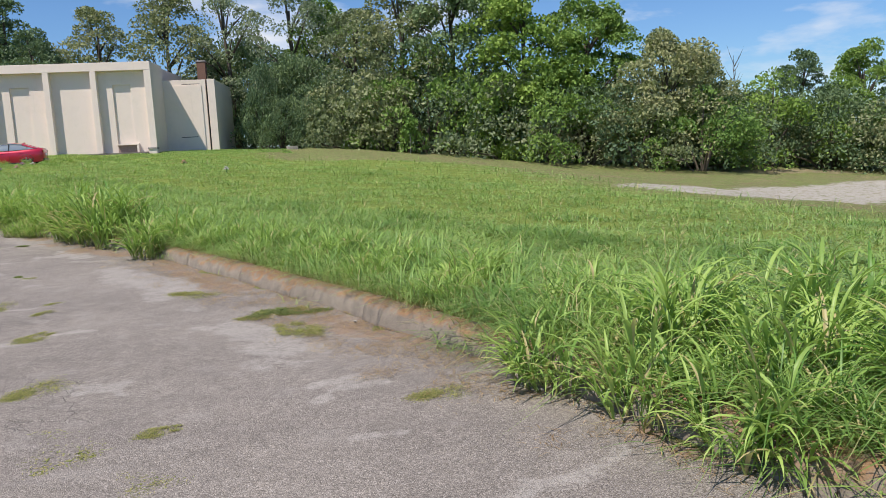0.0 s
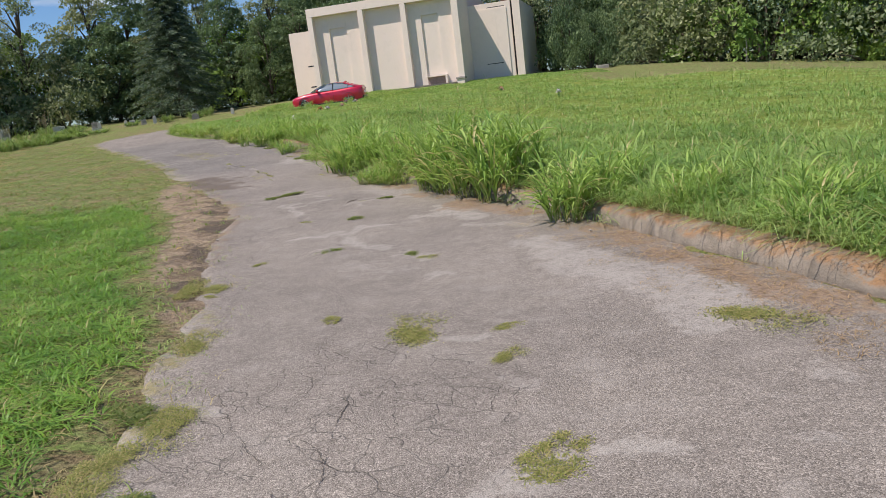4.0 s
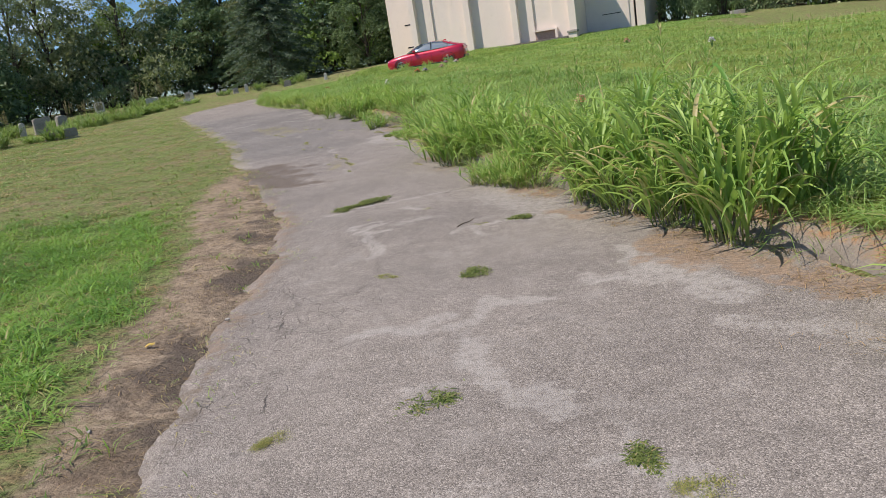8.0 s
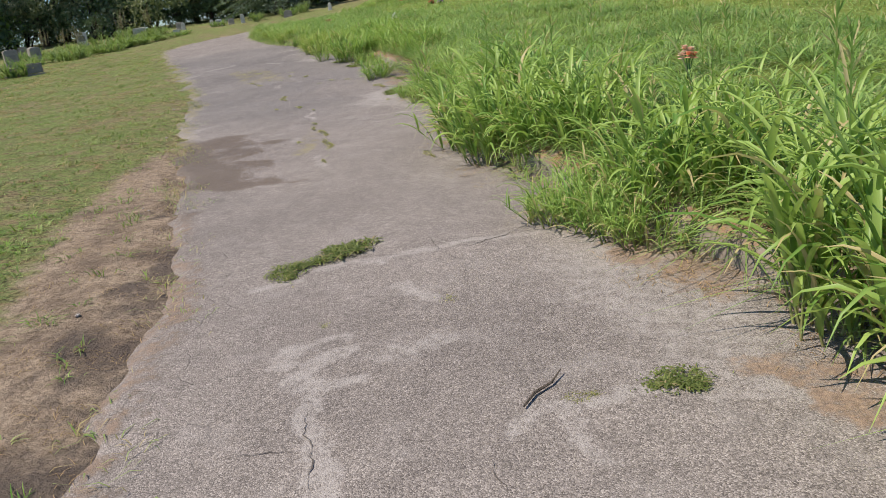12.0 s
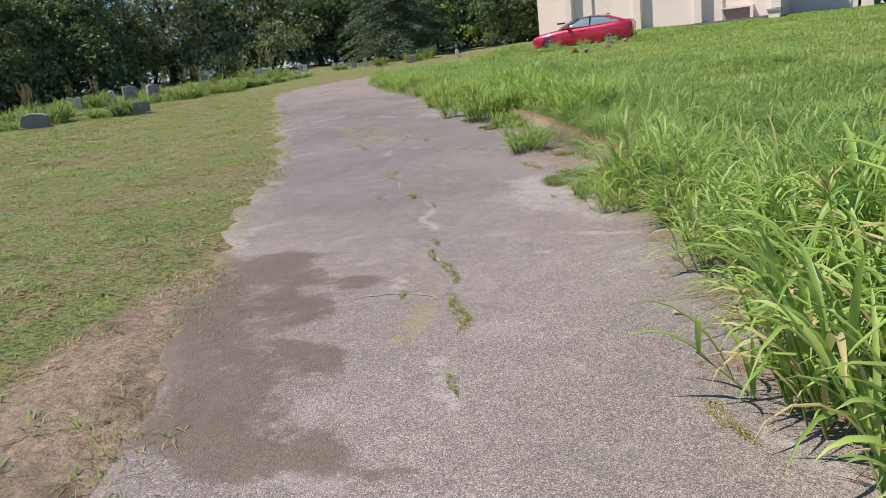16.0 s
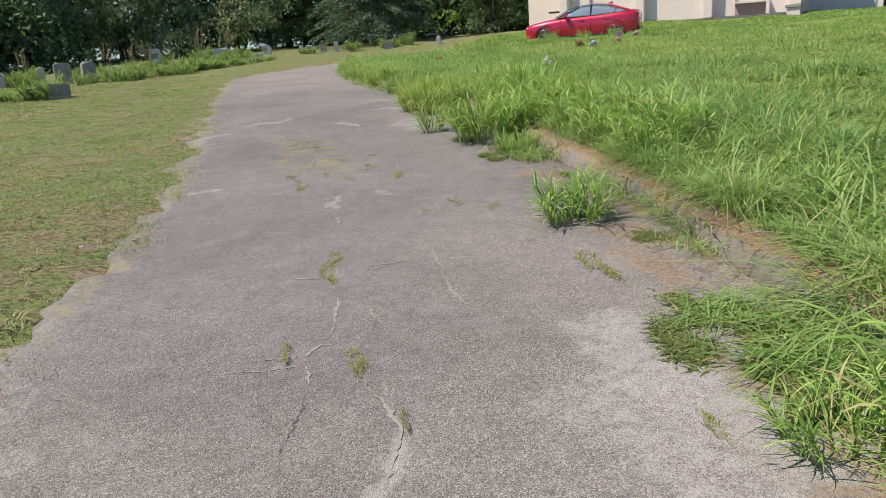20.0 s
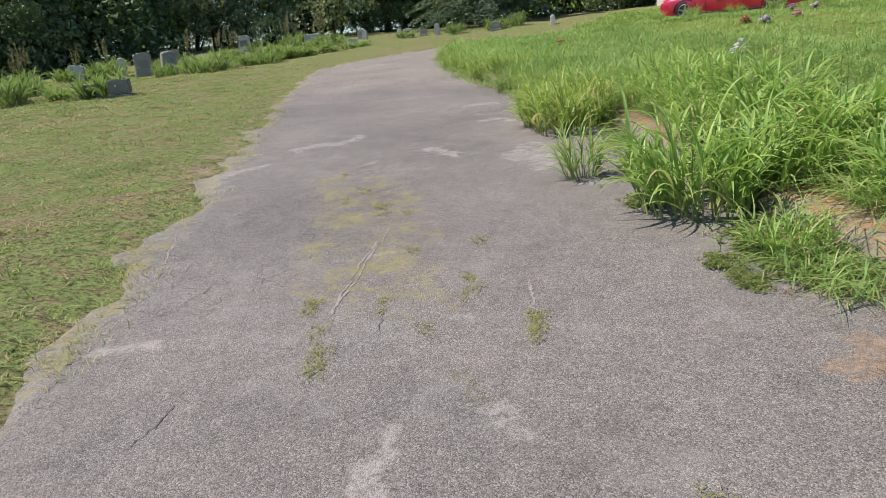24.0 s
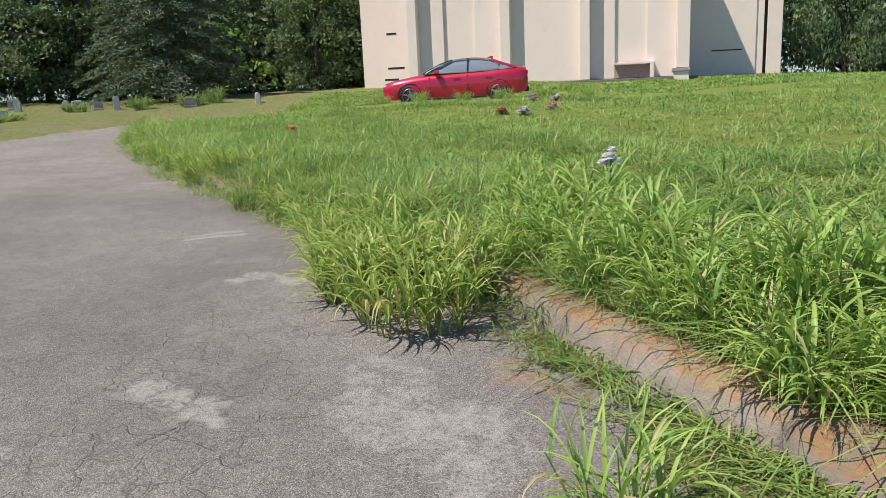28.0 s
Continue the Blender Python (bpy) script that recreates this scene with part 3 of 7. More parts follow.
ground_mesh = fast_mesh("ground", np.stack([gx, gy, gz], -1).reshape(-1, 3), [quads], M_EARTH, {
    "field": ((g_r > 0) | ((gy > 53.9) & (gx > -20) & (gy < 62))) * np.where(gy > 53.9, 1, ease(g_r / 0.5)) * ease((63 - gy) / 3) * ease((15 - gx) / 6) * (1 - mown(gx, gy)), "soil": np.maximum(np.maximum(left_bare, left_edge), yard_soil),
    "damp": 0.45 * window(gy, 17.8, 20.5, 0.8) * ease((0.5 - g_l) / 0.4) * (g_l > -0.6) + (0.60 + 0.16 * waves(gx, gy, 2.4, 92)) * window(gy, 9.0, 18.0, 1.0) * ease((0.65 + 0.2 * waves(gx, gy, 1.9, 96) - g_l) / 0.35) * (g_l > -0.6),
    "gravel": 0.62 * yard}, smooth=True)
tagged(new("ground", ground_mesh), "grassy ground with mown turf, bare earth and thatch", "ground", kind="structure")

# ---- the asphalt lane ----
def lane_top(x, y):
    """Height of the worn surface of the lane."""
    return lane_height(x, y) + 0.012 * waves(x, y, 2.4, 21) + 0.006 * waves(x, y, 0.8, 22)


fine_r, fine_l = spline(RIGHT, 104), spline(LEFT, 104)
along, across = len(fine_r), 116
way = fine_r - fine_l
way = way / np.linalg.norm(way, axis=1)[:, None]
rag_l = (0.09 - 0.055 * window(fine_l[:, 1], 8.0, 20.0, 2.0)) * waves(fine_l[:, 0], fine_l[:, 1], 2.2, 11) + 0.02 * waves(fine_l[:, 0], fine_l[:, 1], 0.8, 12) + 0.015 * waves(fine_l[:, 0], fine_l[:, 1], 0.25, 13)
rag_r = 0.05 * waves(fine_r[:, 0], fine_r[:, 1], 0.9, 14)
a_l, a_r = fine_l + way * (rag_l - 0.24)[:, None], fine_r + way * (rag_r + 0.05)[:, None]
f = np.linspace(0, 1, across)[None, :, None]
lane = a_l[:, None, :] * (1 - f) + a_r[:, None, :] * f
lx, ly = lane[..., 0], lane[..., 1]
lz = lane_top(lx, ly)
wide = np.linalg.norm(a_r - a_l, axis=1)[:, None]
d_r, d_l = (1 - f[..., 0]) * wide, f[..., 0] * wide
lz -= 0.075 * ease((0.32 + (0.14 * waves(lx, ly, 1.3, 15) + 0.08 * waves(lx, ly, 0.45, 16)) * (1 - 0.85 * window(ly, 8.5, 20.0, 2.0)) - d_l) / 0.3)
d_l = np.maximum(d_l - 0.24, 0)


def strokes(lines):
    """How much of each point lies within soft strokes: ((x, y), ...), half width, strength."""
    total = np.zeros_like(lx)
    for points, half, strength in lines:
        pts = np.array(points, float)
        room = 2 * half + 0.2
        near = (lx > pts[:, 0].min() - room) & (lx < pts[:, 0].max() + room) & (ly > pts[:, 1].min() - room) & (ly < pts[:, 1].max() + room)
        x, y = lx[near], ly[near]
        sway = min(0.09, 0.9 * half)
        x, y = x + sway * waves(x, y, 0.6, 31) + 0.4 * sway * waves(x, y, 0.2, 33), y + sway * waves(x, y, 0.6, 32) + 0.4 * sway * waves(x, y, 0.2, 34)
        d = np.abs(off_line(pts, x, y)) if len(pts) > 1 else np.hypot(x - pts[0, 0], y - pts[0, 1])
        total[near] = np.maximum(total[near], strength * ease(1.5 - d / (1.15 * max(half, 0.035))))
    return total


# worn pale patches, earth and litter, finely cracked areas: line, half width, strength
PALE = [
    (((-0.08, 6.25), (0.11, 6.08), (0.15, 5.68), (0.26, 5.4), (0.47, 5.39)), 0.2, 0.62), (((-0.44, 6.33), (-0.18, 6.42), (-0.02, 6.54)), 0.05, 0.62),
    (((-0.08, 5.07), (0.15, 5.08), (0.34, 4.96)), 0.1, 0.5), (((-2.08, 6.32), (-1.97, 6.43), (-1.82, 6.55), (-1.63, 6.66)), 0.07, 0.62),
    (((-1.08, 5.03), (-0.93, 5.04), (-0.79, 4.99)), 0.08, 0.6), (((0.5, 4.39), (0.6, 4.43)), 0.1, 0.6), (((0.35, 4.1), (0.57, 4.27), (0.79, 4.34)), 0.05, 0.62),
    (((-1.05, 4.91), (-0.75, 4.86)), 0.06, 0.6), (((0.51, 3.51), (0.67, 3.48)), 0.05, 0.55), (((0.96, 2.66), (1.23, 2.71), (1.54, 2.9)), 0.07, 0.55)]
PALE += [
    (((-1.59, 10.59), (-1.39, 9.97), (-1.19, 9.42), (-1.01, 9.04), (-0.86, 8.72), (-0.78, 8.21)), 0.24, 0.62), (((-1.11, 9.74), (-0.77, 9.34), (-0.56, 8.68), (-0.47, 8.42)), 0.1, 0.6),
    (((-4.26, 12), (-4.03, 12.09), (-3.8, 12.24)), 0.05, 0.55), (((-3.03, 12.69), (-2.62, 12.64), (-2.36, 12.68)), 0.08, 0.55), (((-1.73, 11.47), (-2.01, 11.79)), 0.08, 0.5),
    (((-2.3, 8.21), (-2.1, 8.17)), 0.08, 0.6), (((-1.51, 6.73), (-1.38, 6.72), (-1.26, 6.72)), 0.06, 0.6), (((-1.87, 7.5), (-1.71, 7.49)), 0.08, 0.5),
    (((-0.54, 7.32), (-0.41, 7.3)), 0.1, 0.5), (((-0.75, 6.67), (-0.7, 6.66)), 0.06, 0.5), (((-1.94, 6.5), (-1.88, 6.64)), 0.05, 0.6), (((-3.42, 7.41), (-3.24, 7.4)), 0.08, 0.6)]
PALE += [
    (((-3.86, 7.17), (-3.65, 7.23)), 0.1, 0.6), (((-4.25, 8.24), (-3.98, 8.28)), 0.06, 0.55), (((-4.15, 8.8), (-3.97, 8.94)), 0.05, 0.5), (((-4.25, 12.01), (-4.09, 12.03)), 0.05, 0.62),
    (((-3.98, 12.02), (-3.76, 12.05), (-3.63, 12.1), (-3.58, 12.46), (-3.37, 12.45), (-3.27, 12.39)), 0.07, 0.62),
    (((-3.62, 11.89), (-3.46, 11.55), (-3.36, 11.26), (-3.32, 11.06)), 0.09, 0.62), (((-3.32, 11.17), (-3.15, 11.14), (-3.02, 11.04)), 0.09, 0.62),
    (((-3.74, 11.22), (-3.59, 11.27), (-3.44, 11.3)), 0.05, 0.5), (((-2.99, 12.64), (-2.82, 12.69), (-2.62, 12.76), (-2.51, 12.9)), 0.06, 0.6),
    (((-2.74, 13.3), (-2.56, 12.73), (-2.43, 12.39), (-2.27, 12.27)), 0.12, 0.62), (((-2.22, 11.77), (-1.98, 11.76)), 0.1, 0.5)]
PALE += [
    (((-2.84, 10.64), (-2.68, 10.48), (-2.64, 10.41)), 0.08, 0.55), (((-2.83, 10.94), (-2.83, 10.74)), 0.03, 0.5), (((-3.91, 15.6), (-3.49, 14.88)), 0.28, 0.5),
    (((-2.48, 9.75), (-2.4, 9.83), (-2.34, 9.81)), 0.07, 0.55), (((-3.22, 10.31), (-3.02, 10.3), (-2.88, 10.02)), 0.22, 0.36), (((-5.17, 14.56), (-5.09, 14.67), (-4.95, 14.86)), 0.05, 0.62),
    (((-4.8, 14.78), (-4.63, 14.88)), 0.06, 0.55), (((-5.08, 14.55), (-4.84, 14.11), (-4.71, 13.75), (-4.75, 13.66)), 0.05, 0.62), (((-5.87, 15.57), (-5.61, 15.66)), 0.03, 0.6),
    (((-5.31, 15.91), (-5.07, 16.09), (-4.8, 16.19), (-4.38, 16.29)), 0.03, 0.6), (((-4.18, 14.25), (-4.11, 14.38), (-3.92, 14.46), (-3.72, 14.51)), 0.03, 0.55)]
PALE += [
    (((-5.22, 14.68), (-5.24, 14.84), (-5.1, 14.96)), 0.05, 0.62), (((-5.09, 14.52), (-5.02, 14.53), (-4.85, 14.57)), 0.03, 0.62),
    (((-5.01, 14.44), (-4.88, 14.16), (-4.79, 13.91)), 0.03, 0.62), (((-4.78, 14.74), (-4.72, 14.86), (-4.63, 14.92)), 0.06, 0.5),
    (((-4.14, 15.91), (-3.93, 15.84), (-3.77, 15.41), (-3.57, 15.1)), 0.3, 0.42), (((-3.85, 14.53), (-3.48, 14.52), (-3.27, 14.52)), 0.05, 0.55),
    (((-4, 14.34), (-3.95, 14.19), (-3.88, 14.1)), 0.04, 0.5), (((-4.19, 14.23), (-4.11, 14.39)), 0.03, 0.55), (((-5.58, 15.83), (-5.46, 15.91), (-5.27, 15.99), (-5.19, 15.89)), 0.04, 0.6),
    (((-4.93, 15.52), (-4.84, 15.41), (-4.76, 15.36)), 0.05, 0.6), (((-5.48, 18.52), (-5.18, 18.19)), 0.06, 0.5)]
PALE += [
    (((-7.7, 23.2), (-7.34, 22.41), (-6.97, 21.94), (-6.52, 21.7), (-6.42, 21.85)), 0.25, 0.55), (((-6.73, 21.11), (-6.35, 21.17)), 0.04, 0.62),
    (((-8.28, 22.06), (-8.14, 21.67), (-7.88, 21.25)), 0.03, 0.62), (((-7.67, 20.13), (-7.49, 19.87)), 0.05, 0.55), (((-6.28, 19.02), (-6.17, 18.89)), 0.04, 0.45),
    (((-9.54, 20.78), (-9.58, 21.12), (-9.62, 21.51)), 0.1, 0.5), (((-6.83, 18.94), (-6.74, 18.66), (-6.65, 18.56)), 0.04, 0.5), (((-7.49, 22.89), (-7.09, 22.5), (-6.87, 22.19)), 0.05, 0.6),
    (((-6.68, 21.08), (-6.38, 21.17)), 0.04, 0.6), (((-6.86, 20.67), (-6.83, 20.7)), 0.03, 0.6), (((-7.61, 22.57), (-7.45, 22.77), (-7.28, 22.76)), 0.22, 0.42),
    (((-7.78, 23.32), (-7.63, 23.13)), 0.12, 0.5)]
PALE += [
    (((-7.25, 22.17), (-7.08, 22.31), (-6.98, 22.14)), 0.28, 0.38), (((-14.9, 29.11), (-14.63, 29.58)), 0.12, 0.55), (((-14.84, 30.48), (-14.42, 31.04)), 0.1, 0.5),
    (((-12.24, 25.88), (-12.01, 25.94)), 0.05, 0.6), (((-7.79, 23.32), (-7.61, 23.1)), 0.03, 0.6), (((-13.24, 30.47), (-12.64, 30.19)), 0.05, 0.5),
    (((-10.52, 25.67), (-10.43, 25.38), (-10.32, 25.3)), 0.03, 0.55), (((-10.23, 25.93), (-10.06, 25.82)), 0.05, 0.5), (((-12.15, 30.65), (-11.44, 29.9)), 0.1, 0.5),
    (((-13.14, 30.49), (-12.7, 30.37)), 0.06, 0.6), (((-14.86, 30.59), (-14.5, 31.26)), 0.1, 0.55), (((-11.9, 30.28), (-11.47, 29.88)), 0.22, 0.5),
    (((-15.09, 29.39), (-14.39, 28.67)), 0.13, 0.55), (((-15.62, 30.05), (-15.42, 30.39)), 0.06, 0.6)]
PALE += [
    (((-10.78, 26.64), (-10.72, 26.64)), 0.03, 0.5), (((-14.42, 33.75), (-13.92, 33.94)), 0.04, 0.6), (((-13.31, 32.46), (-12.74, 32.25)), 0.08, 0.5),
    (((-11.67, 27.35), (-11.59, 27.42)), 0.03, 0.5), (((-13.17, 30.55), (-13.01, 30.57), (-12.8, 30.43), (-12.7, 30.2)), 0.09, 0.62), (((-14.41, 33.89), (-14, 34.08)), 0.04, 0.6),
    (((-13.35, 32.52), (-12.62, 32.26)), 0.1, 0.55), (((-12.04, 30.37), (-11.83, 30.2), (-11.57, 30.14)), 0.22, 0.52), (((-12.12, 30.88), (-11.87, 30.74)), 0.06, 0.5),
    (((-13.4, 29.8), (-13.41, 29.95)), 0.05, 0.5), (((-16.72, 37.46), (-16.28, 37.6)), 0.05, 0.6), (((-10.9, 29.25), (-10.68, 29.39)), 0.12, 0.45)]
PALE_CRACKS = [
    (((-4.71, 13.75), (-4.57, 13.81), (-4.41, 13.83)), 0.02), (((-4.73, 16.11), (-4.62, 16.24), (-4.47, 16.4)), 0.025), (((-5.07, 16.39), (-4.88, 16.17), (-4.8, 16.01)), 0.015),
    (((-6.69, 17.8), (-6.4, 17.95)), 0.012), (((-9.29, 22.39), (-8.94, 22.57)), 0.015), (((-10.04, 23.69), (-9.49, 23.66)), 0.012), (((-7.8, 19.64), (-7.66, 19.73), (-7.51, 19.79)), 0.012),
    (((-7.64, 20.63), (-7.33, 20.25), (-7.12, 20)), 0.02), (((-7.44, 19.8), (-7.25, 19.78), (-6.93, 19.5)), 0.018), (((-7.76, 19.7), (-7.56, 19.78), (-7.4, 19.79)), 0.02),
    (((-8.19, 20.23), (-8.05, 20.36), (-7.91, 20.49)), 0.016), (((-9.26, 22.53), (-9.1, 22.62), (-9.01, 22.66), (-8.99, 22.78), (-8.9, 22.78)), 0.016),
    (((-9, 22.85), (-9.14, 23.13), (-9.23, 23.38)), 0.016)]
PALE_CRACKS += [
    (((-9.34, 23.87), (-9.21, 24.01), (-9.11, 24.13)), 0.012), (((-9.01, 23.29), (-8.84, 23.09)), 0.014), (((-9.97, 23.89), (-9.74, 23.93)), 0.012),
    (((-9.3, 24.69), (-8.88, 24.05), (-8.66, 23.66), (-8.41, 23.31)), 0.016), (((-8.14, 22.62), (-8.05, 22.46)), 0.018),
    (((-8.64, 22.5), (-8.52, 22.37), (-8.32, 22.14), (-8.25, 21.97), (-8.19, 21.79)), 0.015), (((-8.97, 22.6), (-8.8, 22.35)), 0.01), (((-8.32, 22.17), (-8.27, 22.22)), 0.02),
    (((-13.4, 29.42), (-13.01, 29.58)), 0.02), (((-7.7, 21.59), (-7.53, 21.55)), 0.015), (((-7.92, 21.41), (-7.81, 21.25), (-7.73, 21.01)), 0.02), (((-8.11, 22.59), (-8.04, 22.41)), 0.02),
    (((-11.85, 27.69), (-11.52, 26.83), (-11.4, 26.55)), 0.015), (((-13.34, 29.46), (-13.2, 29.68)), 0.02), (((-10.17, 25.05), (-9.99, 24.78)), 0.02)]
PALE_CRACKS += [
    (((-11.93, 27.91), (-11.76, 27.53), (-11.7, 27.27), (-11.59, 26.99), (-11.44, 26.64), (-11.34, 26.41)), 0.01), (((-13.56, 27.51), (-13.07, 26.95), (-12.84, 26.67)), 0.012),
    (((-13.35, 29.5), (-13.24, 29.78)), 0.025), (((-10.65, 27.25), (-10.5, 26.99), (-10.45, 26.86)), 0.014)]
SOIL = [
    (((-1.05, 11.05), (-0.88, 10.5), (-0.7, 9.95), (-0.47, 9.31), (-0.21, 8.55), (-0.02, 8.23)), 0.22, 0.66), (((-2.62, 13.45), (-2.17, 12.84), (-1.77, 12.22)), 0.15, 0.66),
    (((0.7, 6.19), (0.86, 5.81), (1.1, 5.44), (1.12, 5.21)), 0.2, 0.66), (((-2.37, 13.48), (-2.21, 12.83), (-2.04, 12.63), (-1.73, 12.36)), 0.22, 0.66),
    (((-3.71, 16.16), (-3.33, 15.53)), 0.14, 0.66), (((-2.52, 12.93), (-2.44, 12.88), (-2.35, 12.79)), 0.16, 0.66), (((-3.73, 16.02), (-3.61, 15.63), (-3.45, 15.38)), 0.18, 0.66),
    (((-3.25, 14.63), (-3.13, 14.54)), 0.16, 0.66), (((-4.6, 17.9), (-4.19, 17.67)), 0.12, 0.66), (((-3.66, 16), (-3.61, 15.81)), 0.22, 0.66), (((-5.57, 19.09), (-5.3, 18.82)), 0.08, 0.66)]
SOIL += [
    (((-6.38, 21.6), (-6.15, 21.72), (-6.05, 21.19)), 0.14, 0.66), (((-5.33, 19.52), (-5.29, 19.1), (-5.16, 18.89)), 0.22, 0.66),
    (((-6.39, 21.86), (-6.14, 21.56), (-6.05, 21.15)), 0.16, 0.66), (((-7.81, 24.62), (-7.48, 23.68)), 0.1, 0.66), (((-7.9, 24.9), (-7.61, 24.4), (-7.44, 23.97)), 0.13, 0.66),
    (((-7.19, 22.86), (-7.03, 22.62)), 0.09, 0.66), (((-6.85, 22.28), (-6.63, 22.1), (-6.54, 21.96)), 0.1, 0.66), (((-7.2, 22.98), (-7.11, 22.74)), 0.09, 0.66),
    (((-9.03, 26.78), (-8.88, 26.69), (-8.77, 26.59)), 0.16, 0.66), (((-11.43, 30.72), (-11.28, 30.55), (-11.16, 30.45)), 0.09, 0.66)]
CRACKS = [
    (((-1.94, 6.5), (-1.9, 6.57), (-1.86, 6.66)), 0.0019), (((-2.56, 6.53), (-2.61, 6.88), (-2.63, 7.22), (-2.65, 7.53)), 0.0019), (((-2.41, 6.85), (-2.36, 6.63)), 0.0019),
    (((-2.87, 7.14), (-2.81, 7.3), (-2.57, 7.17), (-2.5, 7.08)), 0.0019), (((-2.88, 6.92), (-2.8, 7.07), (-2.66, 6.94), (-2.49, 6.61)), 0.0019),
    (((-2.81, 6.66), (-2.53, 6.18), (-2.33, 5.86)), 0.0019), (((-2.18, 5.67), (-2, 5.3), (-1.96, 5.11), (-1.77, 5.1)), 0.0019), (((-2.36, 6.03), (-2.21, 6.17), (-1.97, 6)), 0.0019),
    (((-1.87, 5.21), (-1.86, 4.98), (-1.79, 4.82)), 0.0019), (((-1.76, 5.55), (-1.62, 5.39), (-1.53, 5.49)), 0.0019), (((-3.47, 7.83), (-3.1, 7.12), (-2.82, 6.78)), 0.0019),
    (((-4.55, 11.47), (-4.37, 11.04)), 0.0019)]
CRACKS += [
    (((-5.21, 13.06), (-4.8, 12.41), (-4.48, 11.98)), 0.0019), (((-4.39, 11.77), (-4.21, 11.89), (-4.08, 11.92)), 0.0019), (((-4.88, 11.38), (-4.55, 11.47), (-4.41, 11.73)), 0.0019),
    (((-4.31, 10.72), (-4.23, 10.8)), 0.0019), (((-4.67, 12.43), (-4.56, 12.48), (-4.58, 12.62), (-4.56, 12.81), (-4.46, 13.01)), 0.0019),
    (((-5.04, 12.63), (-4.86, 12.26), (-4.8, 12.01)), 0.0019), (((-5.29, 13.22), (-4.93, 12.66)), 0.0019), (((-4.65, 13.59), (-4.48, 13.12)), 0.0019), (((-4.26, 14.12), (-4.15, 13.93)), 0.0019),
    (((-2.72, 12.67), (-2.67, 12.73)), 0.0019), (((-3.7, 12.13), (-3.64, 12.32)), 0.0019), (((-5.74, 14.28), (-5.71, 14.34)), 0.0019), (((-5.01, 14.41), (-4.86, 14.15), (-4.78, 13.89)), 0.0019),
    (((-4.89, 14.12), (-5.17, 14.08)), 0.0019)]
CRACKS += [
    (((-5.06, 16.37), (-4.82, 16), (-4.7, 15.87)), 0.0019), (((-4.68, 15.76), (-4.63, 15.53)), 0.0019), (((-6.92, 17.39), (-6.55, 17.52)), 0.0019),
    (((-8.56, 21.74), (-8.7, 22.01), (-8.75, 22.22), (-8.81, 22.35)), 0.0019), (((-7.17, 22.05), (-7.09, 22.19), (-6.94, 22.21)), 0.0019), (((-7.3, 22.47), (-7.17, 22.28)), 0.0019),
    (((-8.12, 21.26), (-8.01, 21), (-7.98, 20.86)), 0.0019), (((-8.13, 20.89), (-8, 20.66)), 0.0019), (((-11.24, 24.54), (-11.33, 24.77), (-11.36, 24.91)), 0.0019),
    (((-11.06, 24.54), (-11.22, 24.84), (-11.24, 25)), 0.0019), (((-10.71, 25.05), (-10.61, 25.18), (-10.5, 25.27)), 0.0019), (((-11.33, 25.2), (-11.36, 25.43), (-11.51, 25.76)), 0.0019),
    (((-9.17, 24.79), (-9.01, 24.85)), 0.0019), (((-10.03, 24.58), (-9.96, 24.77)), 0.0019)]
CRACKS += [
    (((-13.09, 28.29), (-13.15, 28.83)), 0.0019), (((-12.02, 26.65), (-12.22, 26.92), (-12.34, 27.12)), 0.0019), (((-12.25, 26.26), (-12.29, 26.42), (-12.33, 26.56), (-12.4, 26.76)), 0.0019),
    (((-12.84, 27.73), (-12.84, 28.07)), 0.0019), (((-13.1, 27.73), (-13.21, 28.11), (-13.05, 28.3)), 0.0019), (((-11.13, 26.58), (-11, 26.38)), 0.0019),
    (((-13.08, 27.24), (-13.1, 27.56)), 0.0019), (((-12.84, 29.04), (-12.87, 29.27), (-12.81, 29.37)), 0.0019), (((-13.15, 30.04), (-13.12, 30.39)), 0.0019),
    (((-12.92, 30.69), (-13.39, 31.94)), 0.0019), (((-12.91, 29.89), (-12.89, 30.03), (-12.74, 30.29)), 0.0019), (((-12.47, 30.24), (-12.24, 30.3), (-12.07, 30.44)), 0.0019),
    (((-13.76, 31.33), (-13.71, 32.1)), 0.0019), (((-12.77, 30.49), (-12.47, 30.17)), 0.0019)]
NET = [
    (((-2.93, 7.23), (-2.74, 7.32), (-2.41, 7.3)), 0.5, 1.0), (((-2.53, 6.18), (-1.9, 5.45), (-1.44, 4.84)), 0.5, 1.0), (((-12.5, 26.85), (-12.74, 27.63), (-12.89, 28.51)), 0.5, 1.0),
    (((-12.78, 29.17), (-12.96, 29.89)), 0.45, 1.0), (((-4.61, 12.5), (-4.79, 12.23)), 0.3, 1.0), (((-2.82, 7.9), (-2.06, 7.44)), 0.3, 1.0), (((-12.98, 30.48), (-12.94, 31.21)), 0.4, 1.0)]
pale = strokes(PALE)
